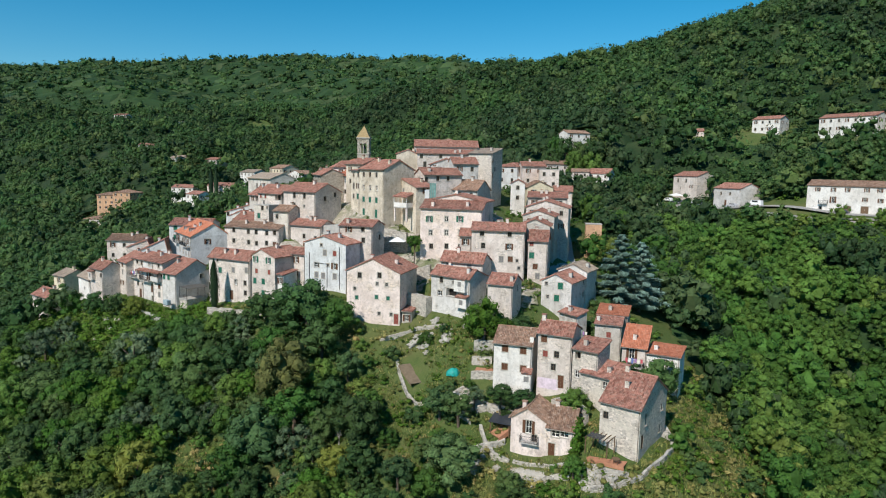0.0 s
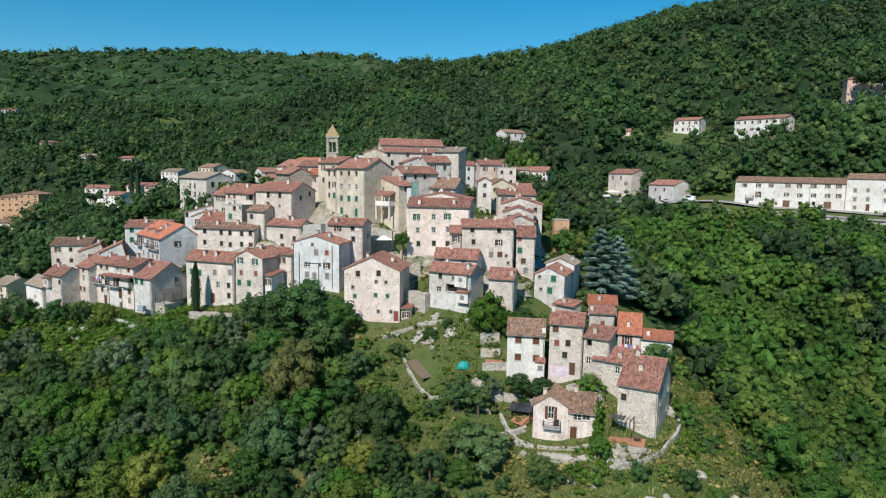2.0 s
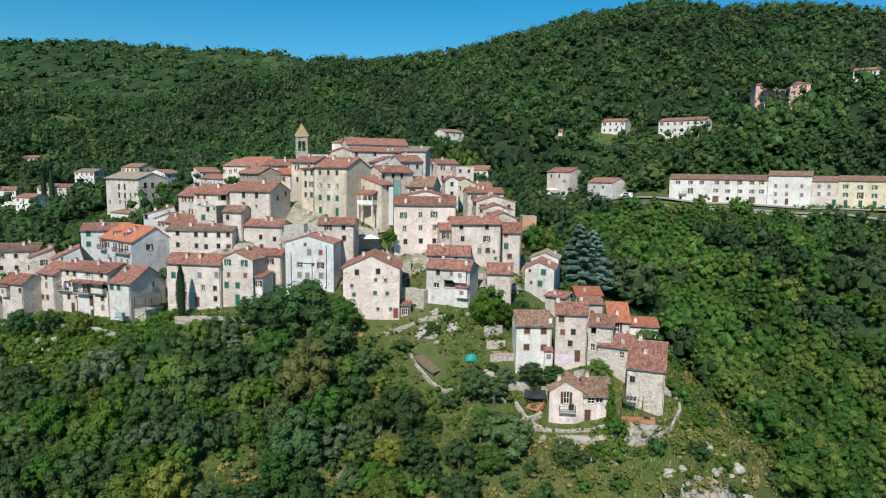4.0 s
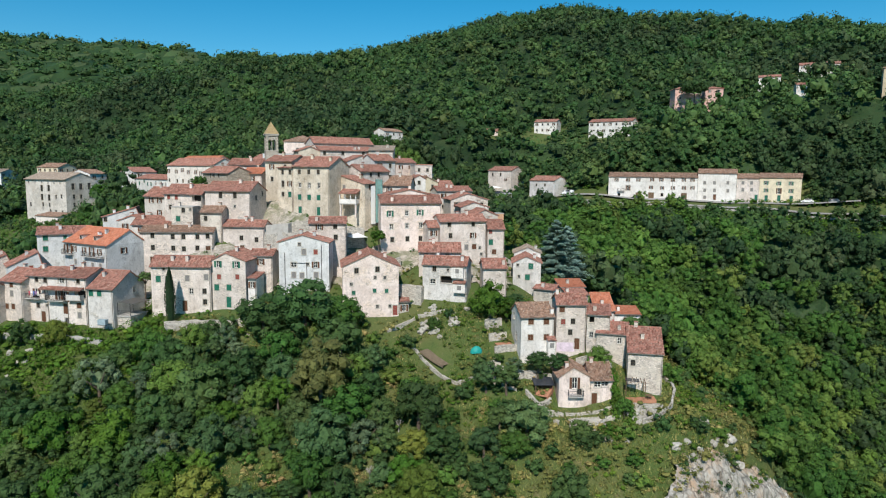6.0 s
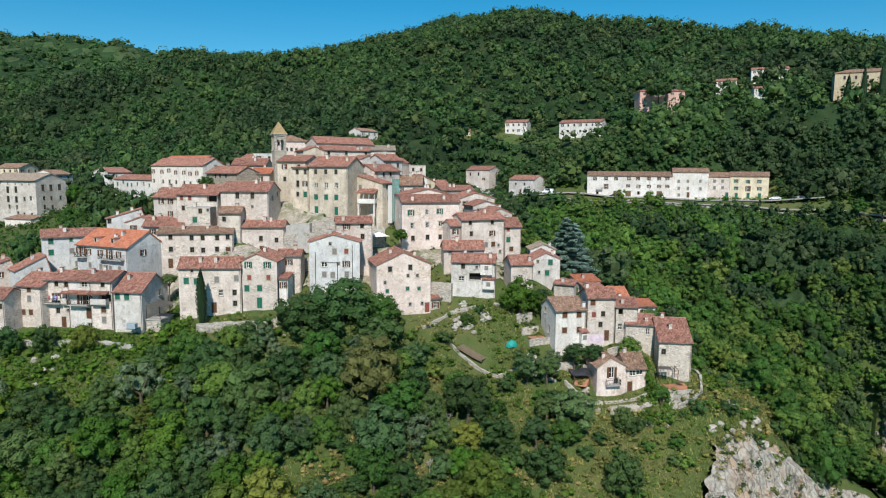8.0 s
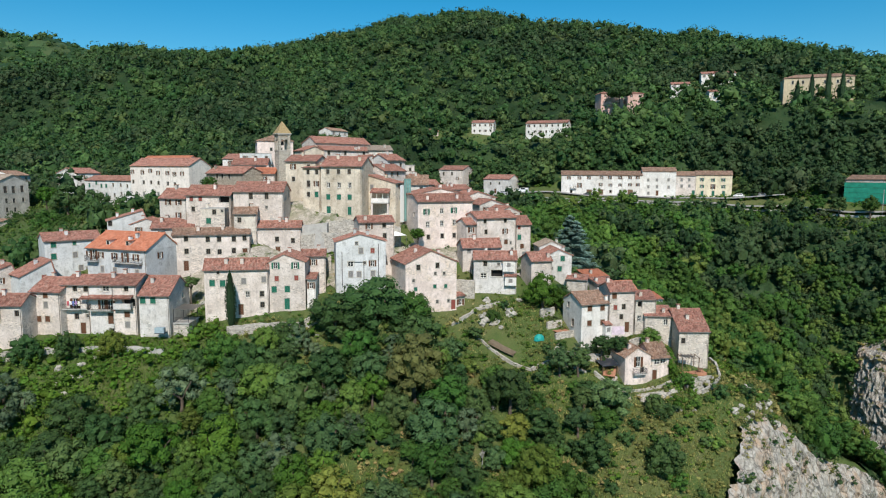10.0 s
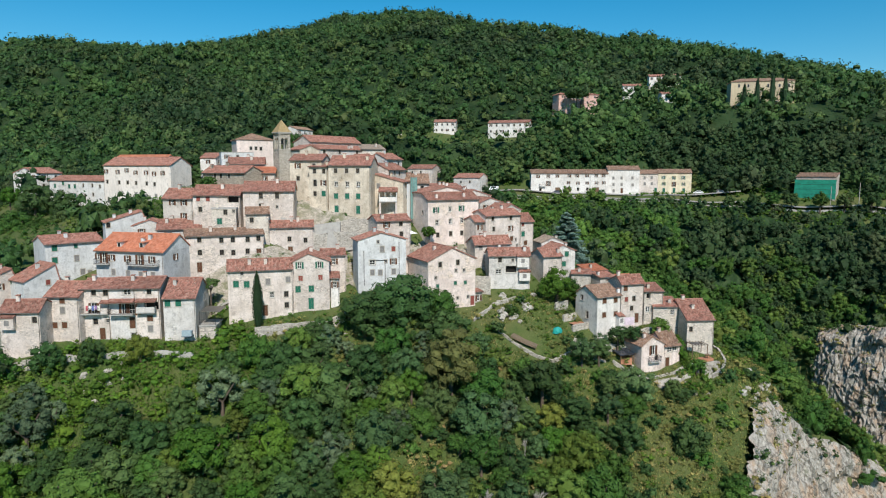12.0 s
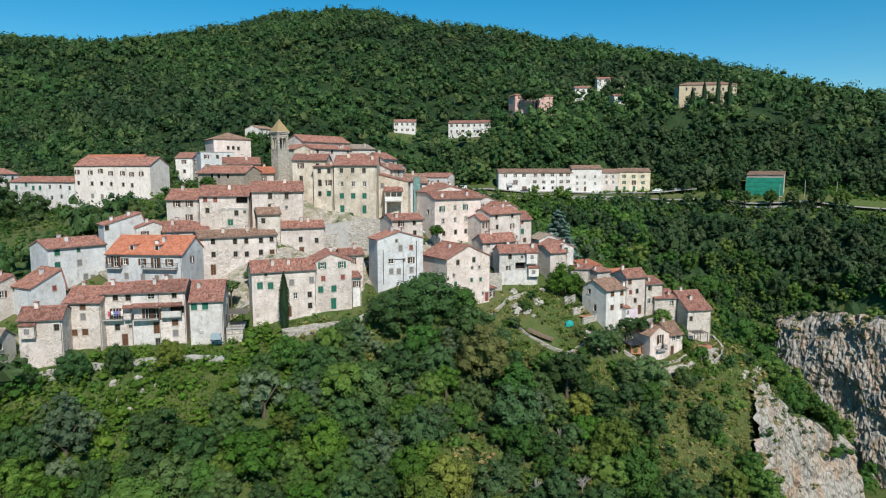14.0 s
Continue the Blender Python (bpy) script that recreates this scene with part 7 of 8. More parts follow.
def stone_wall(line, height, thick, mat, label, name="stone_wall", base=None, cap=True):
    """A dry-stone wall that follows the ground, its top uneven."""
    r_ = random.Random(int(abs(line[0][0] * 10)))
    root = thing(name, Matrix(), label, "wall")
    g = Geo()
    pts = []
    for (ax, ay), (bx, by) in zip(line, line[1:]):
        n = max(1, int(math.hypot(bx - ax, by - ay) / 0.8))
        pts += [(ax + (bx - ax) * k / n, ay + (by - ay) * k / n) for k in range(n)]
    pts.append(line[-1])
    rows = []
    for i, (px, py) in enumerate(pts):
        qx, qy = pts[min(i + 1, len(pts) - 1)]
        ox, oy = pts[max(i - 1, 0)]
        d = Vector((qx - ox, qy - oy, 0)).normalized()
        s = Vector((-d.y, d.x, 0)) * (thick / 2 + r_.uniform(-0.05, 0.05))
        zz = ground_z(px, py) if base is None else base
        top = zz + height + r_.uniform(-0.12, 0.12)
        c = Vector((px, py, 0))
        rows.append((c + s + Vector((0, 0, zz - 1.5)), c + s * 0.9 + Vector((0, 0, top)), c - s * 0.9 + Vector((0, 0, top)), c - s + Vector((0, 0, zz - 1.5))))
    for a, b in zip(rows, rows[1:]):
        for k in range(3):
            g.face(a[k], b[k], b[k + 1], a[k + 1])
    g.face(*rows[0])
    g.face(*rows[-1][::-1])
    part("masonry", g, mat, root)
    return root


ribbon("road", ROAD, 6.0, ASPHALT, "grey asphalt road along the hillside", "road", 0.25)
ribbon("forecourt", [(px + 6.2, py + 5.2) for px, py in ROAD[1:7]], 8.0, ASPHALT, "pale asphalt forecourt between the road and the terrace houses", "road", 0.22)
stone_wall([(px - 2.35, py - 2.1) for px, py in ROAD[:-1]], 0.55, 0.5, CONCRETE, "low pale concrete parapet along the road", "parapet_wall")
stone_wall([(-8.4, 116.2), (-7.2, 111.4), (-5.6, 107.0), (-3.6, 104.0)], 0.45, 0.5, FIELDSTONE, "low curved dry-stone terrace wall")
stone_wall([(-11.5, 119.0), (-4.5, 119.6), (0.5, 118.0)], 0.5, 0.5, FIELDSTONE, "dry-stone wall above the vegetable terrace")
stone_wall([(-3.6, 104.0), (0.5, 103.2), (4.0, 104.5)], 0.5, 0.5, FIELDSTONE, "dry-stone wall below the terrace")
stone_wall([(20.5, 83.0), (24.0, 82.6), (27.5, 83.6), (31.5, 87.0), (34.0, 90.5), (35.3, 94.5), (34.6, 98.5)], 0.7, 0.45, FIELDSTONE, "curved dry-stone garden wall round the farmhouse")
stone_wall([(1.8, 95.5), (4.0, 93.6), (7.5, 94.0), (10.0, 94.6)], 0.7, 0.6, FIELDSTONE, "dry-stone terrace wall among the trees")
stone_wall([(3.0, 99.5), (8.0, 99.8), (14.5, 97.4), (18.5, 95.6)], 1.0, 0.6, FIELDSTONE, "dry-stone wall below the white house")
stone_wall([(10.0, 89.0), (13.5, 87.0), (18.5, 86.4)], 0.6, 0.6, FIELDSTONE, "dry-stone wall in front of the cottage")
stone_wall([(-79.0, 151.5), (-73.0, 147.5), (-66.5, 142.8), (-61.5, 139.0)], 0.9, 0.5, CONCRETE, "grey concrete wall below the terraced row", "concrete_wall")
stone_wall([(-93.0, 158.0), (-87.0, 153.5), (-80.5, 151.5)], 1.6, 0.5, FIELDSTONE, "stone wall at the foot of the row")
stone_wall([(-50.5, 137.5), (-45.0, 135.0), (-38.5, 131.5), (-33.0, 131.0)], 1.6, 0.6, FIELDSTONE, "stone wall in front of the long house")
stone_wall([(-24.5, 151.0), (-18.0, 147.5), (-12.0, 144.5), (-8.0, 143.0)], 4.5, 1.0, FIELDSTONE, "tall rubble retaining wall below the palazzo", "retaining_wall")
stone_wall([(-31.0, 154.0), (-25.0, 150.0), (-20.0, 144.5), (-13.5, 141.0)], 4.0, 1.0, FIELDSTONE, "rubble retaining wall on the steep lane", "retaining_wall")
stone_wall([(-12.5, 139.5), (-6.5, 136.0), (-2.5, 134.5)], 2.6, 0.9, FIELDSTONE, "rubble retaining wall below the large house", "retaining_wall")
stone_wall([(-8.5, 128.5), (-5.0, 125.0), (-2.5, 122.5)], 3.4, 1.6, FIELDSTONE, "broken rubble wall between two houses", "retaining_wall")
stone_wall([(-36.5, 148.5), (-30.5, 146.0), (-25.5, 143.5)], 3.0, 0.9, FIELDSTONE, "rubble wall behind the gabled houses", "retaining_wall")
stone_wall([(-32.5, 158.5), (-27.5, 153.5), (-23.0, 149.5)], 5.0, 3.2, CONCRETE, "pale concrete terrace under the palazzo", "terrace_wall")

stone_wall([(5.2, 106.2), (8.6, 105.4), (9.8, 105.2)], 1.2, 0.5, FIELDSTONE, "pale stone wall of the stepped terrace beside the white house", "terrace_wall")
stone_wall([(5.4, 108.8), (8.8, 108.0)], 1.3, 0.5, FIELDSTONE, "pale stone wall of the stepped terrace beside the white house", "terrace_wall")
stone_wall([(5.8, 111.2), (9.2, 110.6)], 1.6, 0.5, FIELDSTONE, "tall stone wall at the head of the stepped terrace", "terrace_wall")
stone_wall([(2.0, 103.2), (5.2, 101.6), (7.6, 99.8), (9.6, 98.6)], 1.1, 0.6, FIELDSTONE, "broken pale stone terrace wall above the shelter", "terrace_wall")
stone_wall([(6.4, 97.0), (7.0, 94.6), (8.2, 92.4), (10.4, 91.2)], 0.7, 0.5, FIELDSTONE, "dry-stone terrace wall beside the shelter", "terrace_wall")
stone_wall([(11.0, 91.4), (14.0, 90.0), (16.4, 88.6), (19.0, 88.0)], 0.35, 0.6, FIELDSTONE, "rough stone plinth in front of the cottage", "terrace_wall")
stone_wall([(17.5, 97.6), (20.5, 95.4), (22.0, 93.0)], 2.0, 0.7, FIELDSTONE, "rubble wall between the cottage and the farmhouse", "terrace_wall")
stone_wall([(20.2, 87.2), (22.6, 85.8), (26.4, 83.9)], 0.45, 0.6, FIELDSTONE, "low pale rubble wall under the pergola terrace", "terrace_wall")

# paved yards and lanes
ribbon("garden_path", [(6.0, 107.4), (9.0, 106.8)], 2.2, TERRACE, "terracotta paving on the stepped terrace", "terrace", 0.35, None, 1.2)
ribbon("garden_path", [(10.5, 90.0), (14.0, 88.4), (18.5, 86.4)], 1.8, plain("pale_gravel", (0.50, 0.46, 0.40), 0.95, 0.25, 3, 0, 0.4), "pale gravel path before the cottage", "path", 0.25, None, 0.8)
ribbon("garden_path", [(5.0, 104.8), (2.6, 100.8), (5.4, 98.2)], 1.4, plain("stony_earth", (0.40, 0.36, 0.30), 0.95, 0.3, 3, 0, 0.4), "stony earth path between the terraces", "path", 0.2, None, 0.8)
ribbon("lane", [(-9, 131), (-14, 138), (-20, 146), (-28, 151)], 2.6, CONCRETE, "steep paved village lane", "lane", 0.25)
ribbon("lane", [(-58, 150), (-54, 152), (-46, 150), (-38, 147)], 3.0, CONCRETE, "paved village lane between the rows", "lane", 0.25)
ribbon("lane", [(26, 128), (24, 140), (30, 152), (32, 170)], 3.0, ASPHALT, "shaded lane behind the houses", "lane", 0.25)
ribbon("terrace_floor", [(21.4, 88.6), (26.0, 86.0)], 2.0, TERRACE, "terracotta paved terrace beside the farmhouse", "terrace", 0.0, 20.0, 3.0)
ribbon("terrace_floor", [(8.2, 95.5), (10.6, 97.0)], 3.0, TERRACE, "terracotta paved terrace under the shelter", "terrace", 0.5, None, 0.8)
ribbon("garden_plot", [(-5.9, 113.0), (-4.6, 110.5), (-3.4, 108.4)], 3.6, plain("bare_soil", (0.20, 0.15, 0.10), 0.95, 0.3, 1.5, 0, 0.5), "bare soil vegetable plot", "garden", 0.15)


# ---- rock faces and boulders ----
def cliff(name, line, drop, lean, label, seed, bushes=120):
    """A rock face under a line of places and heights; lean: how far its foot stands out."""
    root = thing(name, Matrix(), label, "cliff", kind="structure")
    me_ = bpy.data.meshes.new("rock_face")
    nu, nv = 170, 60
    verts = []
    total = len(line) - 1
    for i in range(nu + 1):
        u = i / nu * total
        k = min(int(u), total - 1)
        a, b = Vector(line[k]), Vector(line[k + 1])
        p = a.lerp(b, u - k)
        d = (Vector(line[min(k + 2, total)]) - Vector(line[max(k - 1, 0)]))
        out_ = Vector((d.y, -d.x, 0)).normalized()
        for j in range(nv + 1):
            v = j / nv
            q = p + Vector((0, 0, -drop * v)) + out_ * lean * v
            wob = Vector((noise.noise(q * 0.3), noise.noise(q * 0.3 + Vector((9, 0, 0))), noise.noise(q * 0.3 + Vector((0, 9, 0))))) * 1.6
            w = q + wob
            w = w + Vector((noise.noise(q * 0.12), noise.noise(q * 0.12 + Vector((5, 0, 0))), 0.5 * noise.noise(q * 0.2 + Vector((0, 5, 0))))) * 5.0
            along = w.x * 0.8 + w.y * 0.6 + w.z * 0.25
            blocks = noise.cell(Vector((along * 0.22, 0, (w.z - along * 0.2) * 0.17)) + Vector((seed, 0, 0))) + 0.6 * noise.cell(Vector((along * 0.55, 3.0, w.z * 0.3))) + 0.3 * noise.cell(Vector((along * 1.3, 6.0, w.z * 0.9)))
            nz = noise.noise(q * 0.09 + Vector((seed, 0, 0))) * 2.4 + blocks * 0.7 + noise.noise(Vector((q.x * 1.1, q.y * 1.1, q.z * 0.5))) * 0.5 + noise.noise(Vector((q.x * 2.6, q.y * 2.6, q.z * 0.8))) * 0.35
            back_ = 3.2 * max(0, 1 - v * drop / 3.0) + 0.8
            verts.append(q + out_ * (nz - back_ + 0.6) + Vector((0, 0, 0.9 * noise.noise(q * 0.4))))
    faces = [(i * (nv + 1) + j, i * (nv + 1) + j + 1, (i + 1) * (nv + 1) + j + 1, (i + 1) * (nv + 1) + j) for i in range(nu) for j in range(nv)]
    me_.from_pydata(verts, [], faces)
    me_.materials.append(CLIFF)
    part("rock_face", me_, None, root)
    # bushes on the brow and the ledges
    rg = random.Random(int(seed))
    spots_ = []
    for _ in range(bushes):
        v = rg.random() ** 2.2
        j = min(nv - 2, int(v * nv * 0.8) + 1)
        q = verts[rg.randrange(nu) * (nv + 1) + j]
        b_ = rg.uniform(0.5, 1.5) * (1.2 if v < 0.12 else 0.8)
        spots_.append((q.x, q.y, q.z + b_ * 0.2, b_, rg.uniform(0.7, 1.0)))
    spots_ = np.array(spots_)
    half_ = len(spots_) // 2
    scatter("ledge_scrub", SCRUB, spots_[:half_], LEAF_SCRUB, "dry grass and scrub on the rock ledges", "scrub")
    scatter("ledge_bushes", SCRUB, spots_[half_:], LEAF_DARK, "dark bushes growing on the rock face", "bush")


def cliff_material():
    m, t, b = material("limestone_cliff", 0.95)
    n1 = node(t, "ShaderNodeTexNoise", Vector=place(t, (1, 1, 0.35)), Scale=0.25, Detail=7, Roughness=0.7).outputs["Fac"]
    n2 = node(t, "ShaderNodeTexNoise", Vector=place(t, (1, 1, 0.5)), Scale=1.4, Detail=6, Roughness=0.75).outputs["Fac"]
    c = mixed(t, ramp(t, n2, (0.3, G0), (0.7, G1)), (0.17, 0.155, 0.135), (0.56, 0.525, 0.465))
    c = mixed(t, ramp(t, n1, (0.47, G0), (0.62, (0.8,) * 3)), c, (0.43, 0.285, 0.18))
    crack = t.nodes.new("ShaderNodeTexVoronoi")
    crack.feature = "DISTANCE_TO_EDGE"
    crack.inputs["Scale"].default_value = 0.55
    wob_ = node(t, "ShaderNodeTexNoise", Vector=place(t), Scale=0.6, Detail=5, Roughness=0.7)
    shift = t.nodes.new("ShaderNodeVectorMath")
    shift.operation = "MULTIPLY_ADD"
    t.links.new(wob_.outputs["Color"], shift.inputs[0])
    shift.inputs[1].default_value = (1.6, 1.6, 1.6)
    t.links.new(place(t, (1, 1, 0.45)), shift.inputs[2])
    t.links.new(shift.outputs["Vector"], crack.inputs["Vector"])
    c = mixed(t, ramp(t, crack.outputs["Distance"], (0.0, (0.7,) * 3), (0.08, G0)), c, (0.07, 0.06, 0.05))
    c = mixed(t, ramp(t, n1, (0.28, (0.8,) * 3), (0.4, G0)), c, (0.07, 0.09, 0.03))
    t.links.new(c, b.inputs["Base Color"])
    bumped(t, b, n2, 0.9, 0.4)
    return m


CLIFF = cliff_material()
cliff("quarry_cliff", [(129, 98.5, 6), (126.5, 94.5, 8.4), (124, 87, 10.4), (121, 75, 12), (118.5, 63, 13), (116, 50, 13.8), (113, 36, 14.5)], 52, 6.0, "pale and rust-stained limestone quarry face", 3.0, 260)
cliff("spur_cliff", [(1, 64, -16), (5.5, 67.5, -5), (10, 69.5, 3.4), (16, 71, 9), (22, 72.6, 14), (30, 74.2, 13.6), (36, 74.2, 10.7), (45.5, 74.6, 5.9), (55.6, 73.6, -2.4), (66, 70.2, -6.5), (78, 63, -13)], 54, 8.0, "broken white limestone crag below the spur", 8.0, 240)



def boulder(x, y, r, rr):
    b = bmesh.new()
    bmesh.ops.create_icosphere(b, subdivisions=2, radius=1.0)
    s = rr.uniform(0, 90)
    for v in b.verts:
        v.co = v.co * (1 + 0.5 * noise.noise(v.co * 1.3 + Vector((s, 0, 0))) + 0.35 * noise.cell(v.co * 1.1 + Vector((0, s, 0))))
        v.co = Vector((v.co.x * 1.2, v.co.y, v.co.z * 0.8))
    me_ = bpy.data.meshes.new("boulder")
    b.to_mesh(me_)
    b.free()
    me_.materials.append(ROCK)
    ob = part("boulder", me_, None, None, "", Matrix.Translation((x, y, ground_z(x, y) - r * 0.05)) @ Matrix.Rotation(rr.uniform(0, 6), 4, "Z") @ Matrix.Scale(r, 4))
    tagged(ob, "weathered pale limestone boulder on the slope", "boulder", "boulders on the slope")


rb = random.Random(9)
for cx, cy, n, spread_, big_ in ((33, 76, 12, 6, 1.1), (26, 77, 9, 5, 0.8), (-3, 117, 16, 3, 0.9), (1.5, 116, 8, 2, 0.8), (21, 84.5, 12, 2.2, 1.0), (6, 92, 10, 3, 0.9), (-73, 145, 14, 4, 0.7), (42, 73, 10, 5, 1.3), (14, 84, 8, 3, 0.7), (-41, 130, 6, 3, 0.7), (-36, 116, 4, 2, 0.6)):
    for _ in range(n):
        boulder(cx + rb.gauss(0, 1) * spread_ * 0.6, cy + rb.gauss(0, 1) * spread_ * 0.5, rb.uniform(0.3, 1.0) * big_, rb)


# ---- conifers ----
def cypress(x, y, top, r, foot=None):
    foot = ground_z(x, y) if foot is None else foot
    h = top - foot
    rr = random.Random(int(x * 7 + y))
    root = thing("cypress", pose(x, y, foot), "slender dark Italian cypress beside the buildings", "tree", "cypresses")
    part("trunk", Geo().tube((0, 0, -0.5), (0, 0, h * 0.3), 0.16, 0.1), BARK, root)
    v, f = [], []
    for _ in range(1500):
        t = rr.random() ** 0.8
        rad = r * (math.sin(math.pi * min(1, t * 0.9 + 0.12)) ** 0.7) * rr.uniform(0.55, 1.05)
        a = rr.uniform(0, math.tau)
        p = Vector((math.cos(a) * rad, math.sin(a) * rad, h * (0.05 + 0.95 * t)))
        n_ = Vector((math.cos(a), math.sin(a), 0.5 + rr.uniform(-0.4, 0.4))).normalized()
        s = n_.orthogonal().normalized() * rr.uniform(0.1, 0.22)
        u = Vector((0, 0, 1)) * rr.uniform(0.15, 0.35)
        k = len(v)
        v += [tuple(p - s), tuple(p + s), tuple(p + u + n_ * 0.05)]
        f.append((k, k + 1, k + 2))
    n0 = len(v)
    for j in range(9):
        for i in range(10):
            t = j / 8
            rad = r * 0.75 * (math.sin(math.pi * min(1, t * 0.9 + 0.12)) ** 0.7) if j < 8 else 0.02
            v.append((math.cos(i * math.tau / 10) * rad, math.sin(i * math.tau / 10) * rad, h * (0.05 + 0.93 * t)))
    for j in range(8):
        for i in range(10):
            i2 = (i + 1) % 10
            f.append((n0 + j * 10 + i, n0 + j * 10 + i2, n0 + (j + 1) * 10 + i2, n0 + (j + 1) * 10 + i))
    part("crown", mesh_of((np.array(v), f), "crown", LEAF_CYPRESS), None, root)


cypress(-49.3, 138.4, 39.9, 1.05)
for cx, cy, ct in ((222, 158, 103.5), (224.5, 152, 106.5), (228, 147.5, 104.5), (219.5, 163, 101), (-128, 366, 60), (-133, 372, 59), (-151, 420, 62)):
    cypress(cx, cy, ct, 1.6)


def cedar(x, y, top, foot, spread_):
    rr = random.Random(int(top * 10))
    root = thing("cedar", pose(x, y, foot), "blue-grey cedar with layered drooping branches", "tree")
    h = top - foot
    part("trunk", Geo().tube((0, 0, -1), (0, 0, h * 0.97), 0.45, 0.05), BARK, root)
    v, f = [], []
    limbs = Geo()
    for k in range(60):
        t = k / 60
        z = h * (0.14 + 0.84 * t)
        a = k * 2.4 + rr.uniform(-0.3, 0.3)
        ln = spread_ * (1 - t) ** 0.75 * rr.uniform(0.75, 1.1) + 0.4
        tip = Vector((math.cos(a) * ln, math.sin(a) * ln, z + ln * 0.12))
        limbs.tube((0, 0, z - 0.3), tip, 0.09, 0.02, 5)
        for _ in range(int(110 + 230 * ln / spread_)):
            q = rr.uniform(0.15, 1.0)
            p = Vector((0, 0, z)).lerp(tip, q) + Vector((rr.gauss(0, 0.28), rr.gauss(0, 0.28), rr.uniform(-0.4, 0.1))) * (0.4 + ln * 0.2)
            e = (Vector((math.cos(a), math.sin(a), 0)) + Vector((rr.uniform(-0.7, 0.7), rr.uniform(-0.7, 0.7), rr.uniform(-0.5, 0.1)))).normalized() * rr.uniform(0.2, 0.42)
            u = Vector((-e.y, e.x, rr.uniform(-0.12, 0.12))) * 0.5
            i = len(v)
            v += [tuple(p - e - u), tuple(p + e - Vector((0, 0, 0.12))), tuple(p + u - e)]
            f.append((i, i + 1, i + 2))
    part("branchwork", limbs, BARK, root)
    part("needles", mesh_of((np.array(v), f), "needles", LEAF_CEDAR), None, root)


cedar(36.5, 131.5, 48.2, 30.5, 6.4)
cedar(41.2, 133.5, 46.4, 30.0, 5.6)


def umbrella_pine(x, y, top, r):
    foot = ground_z(x, y)
    root = thing("umbrella_pine", pose(x, y, foot), "umbrella pine with a flat dark crown", "tree")
    part("trunk", Geo().tube((0, 0, -0.5), (0.3, 0.2, top - foot - r * 0.3), 0.35, 0.22), BARK, root)
    part("crown", mesh_of(canopy(30, 40, 0.06, random.Random(6), 0.4, (0.2, 0.32), 0.4), "crown", LEAF_DARK), None, root, m=Matrix.Translation((0.3, 0.2, top - foot - r * 0.3)) @ Matrix.Scale(r, 4))


umbrella_pine(195.5, 243.5, 103.5, 7.5)
umbrella_pine(-141, 400, 60, 6)


# ---- fittings of single houses ----
def frame_of(i):
    p = PLAN[i]
    return pose(p["x"], p["y"], p["z"] - p["h"], 0, 0, p["yaw"]), p


def find(words):
    return next(i for i, p in enumerate(PLAN) if p["label"].startswith(words))


def railing(g, x0, y0, x1, y1, z, h=0.95, step=0.14):
    n = max(2, int(math.hypot(x1 - x0, y1 - y0) / step))
    for k in range(n + 1):
        x, y = x0 + (x1 - x0) * k / n, y0 + (y1 - y0) * k / n
        g.tube((x, y, z), (x, y, z + h), 0.015, None, 4)
    g.tube((x0, y0, z + h), (x1, y1, z + h), 0.03, None, 5)
    g.tube((x0, y0, z + 0.06), (x1, y1, z + 0.06), 0.02, None, 4)


def balcony(i, u0, u1, below, deep=1.0, solid=None, roof_at=None, label="concrete balcony with iron railing", roof_mat=TILES):
    """A balcony on the front of house i from u0 to u1, its floor that far below the eaves."""
    m, p = frame_of(i)
    z = p["h"] - below
    root = BUILT[i]
    b = part("balcony", Geo().box(u0, -deep, z - 0.18, u1, 0.02, z), CONCRETE, root, label)
    if solid:
        part("parapet", Geo().box(u0, -deep, z, u1, -deep + 0.1, z + 0.95).box(u0, -deep, z, u0 + 0.1, 0.0, z + 0.95).box(u1 - 0.1, -deep, z, u1, 0.0, z + 0.95), solid, b)
    else:
        g = Geo()
        railing(g, u0 + 0.04, -deep + 0.04, u1 - 0.04, -deep + 0.04, z)
        railing(g, u0 + 0.04, -deep + 0.04, u0 + 0.04, 0, z)
        railing(g, u1 - 0.04, -deep + 0.04, u1 - 0.04, 0, z)
        part("railing", g, IRON, b)
    if roof_at:
        zr = p["h"] - roof_at
        g = Geo()
        s = Vector((0, 1, 0.3))
        tiled(g, (u0 - 0.15, -deep - 0.2, zr), (1, 0, 0), s, u1 - u0 + 0.3, (deep + 0.2) * s.length, None, True, rng)
        part("canopy_roof", g, roof_mat, b)
        for x in (u0 + 0.06, u1 - 0.06):
            part("post", Geo().tube((x, -deep + 0.06, z), (x, -deep + 0.06, zr), 0.04, None, 6), IRON, b)
    return b


i_ta, i_tb, i_tc = find("cream terraced house with a long"), find("white terraced"), find("cream terraced house with a closed")
balcony(i_ta, 0.2, 3.6, 4.4, 1.1)
balcony(i_ta, 3.7, 4.95, 4.4, 0.9, CREAM, 2.5, "boxed bay with red tiled roof")
balcony(i_tb, 0.15, 4.35, 4.6, 1.2, None, 2.4, "deep balcony under a red tiled canopy")
balcony(i_tc, 0.3, 3.6, 4.3, 1.0, GREYWHITE, 2.4, "closed veranda with red tiled canopy")
i_or = find("grey-white house with new orange")
balcony(i_or, 0.2, 3.2, 2.6, 1.0)
balcony(i_or, 7.4, 14.2, 2.6, 1.0)
balcony(find("stone cottage with a balcony"), 1.6, 4.3, 3.35, 0.9, None, None, "small balcony with terracotta floor")
balcony(find("cream house with bright orange"), 0.4, 3.8, 3.4, 0.9)
balcony(find("long white terrace"), 3.6, 6.2, 5.6, 0.9)
i_x = find("tall tan house with sloping")


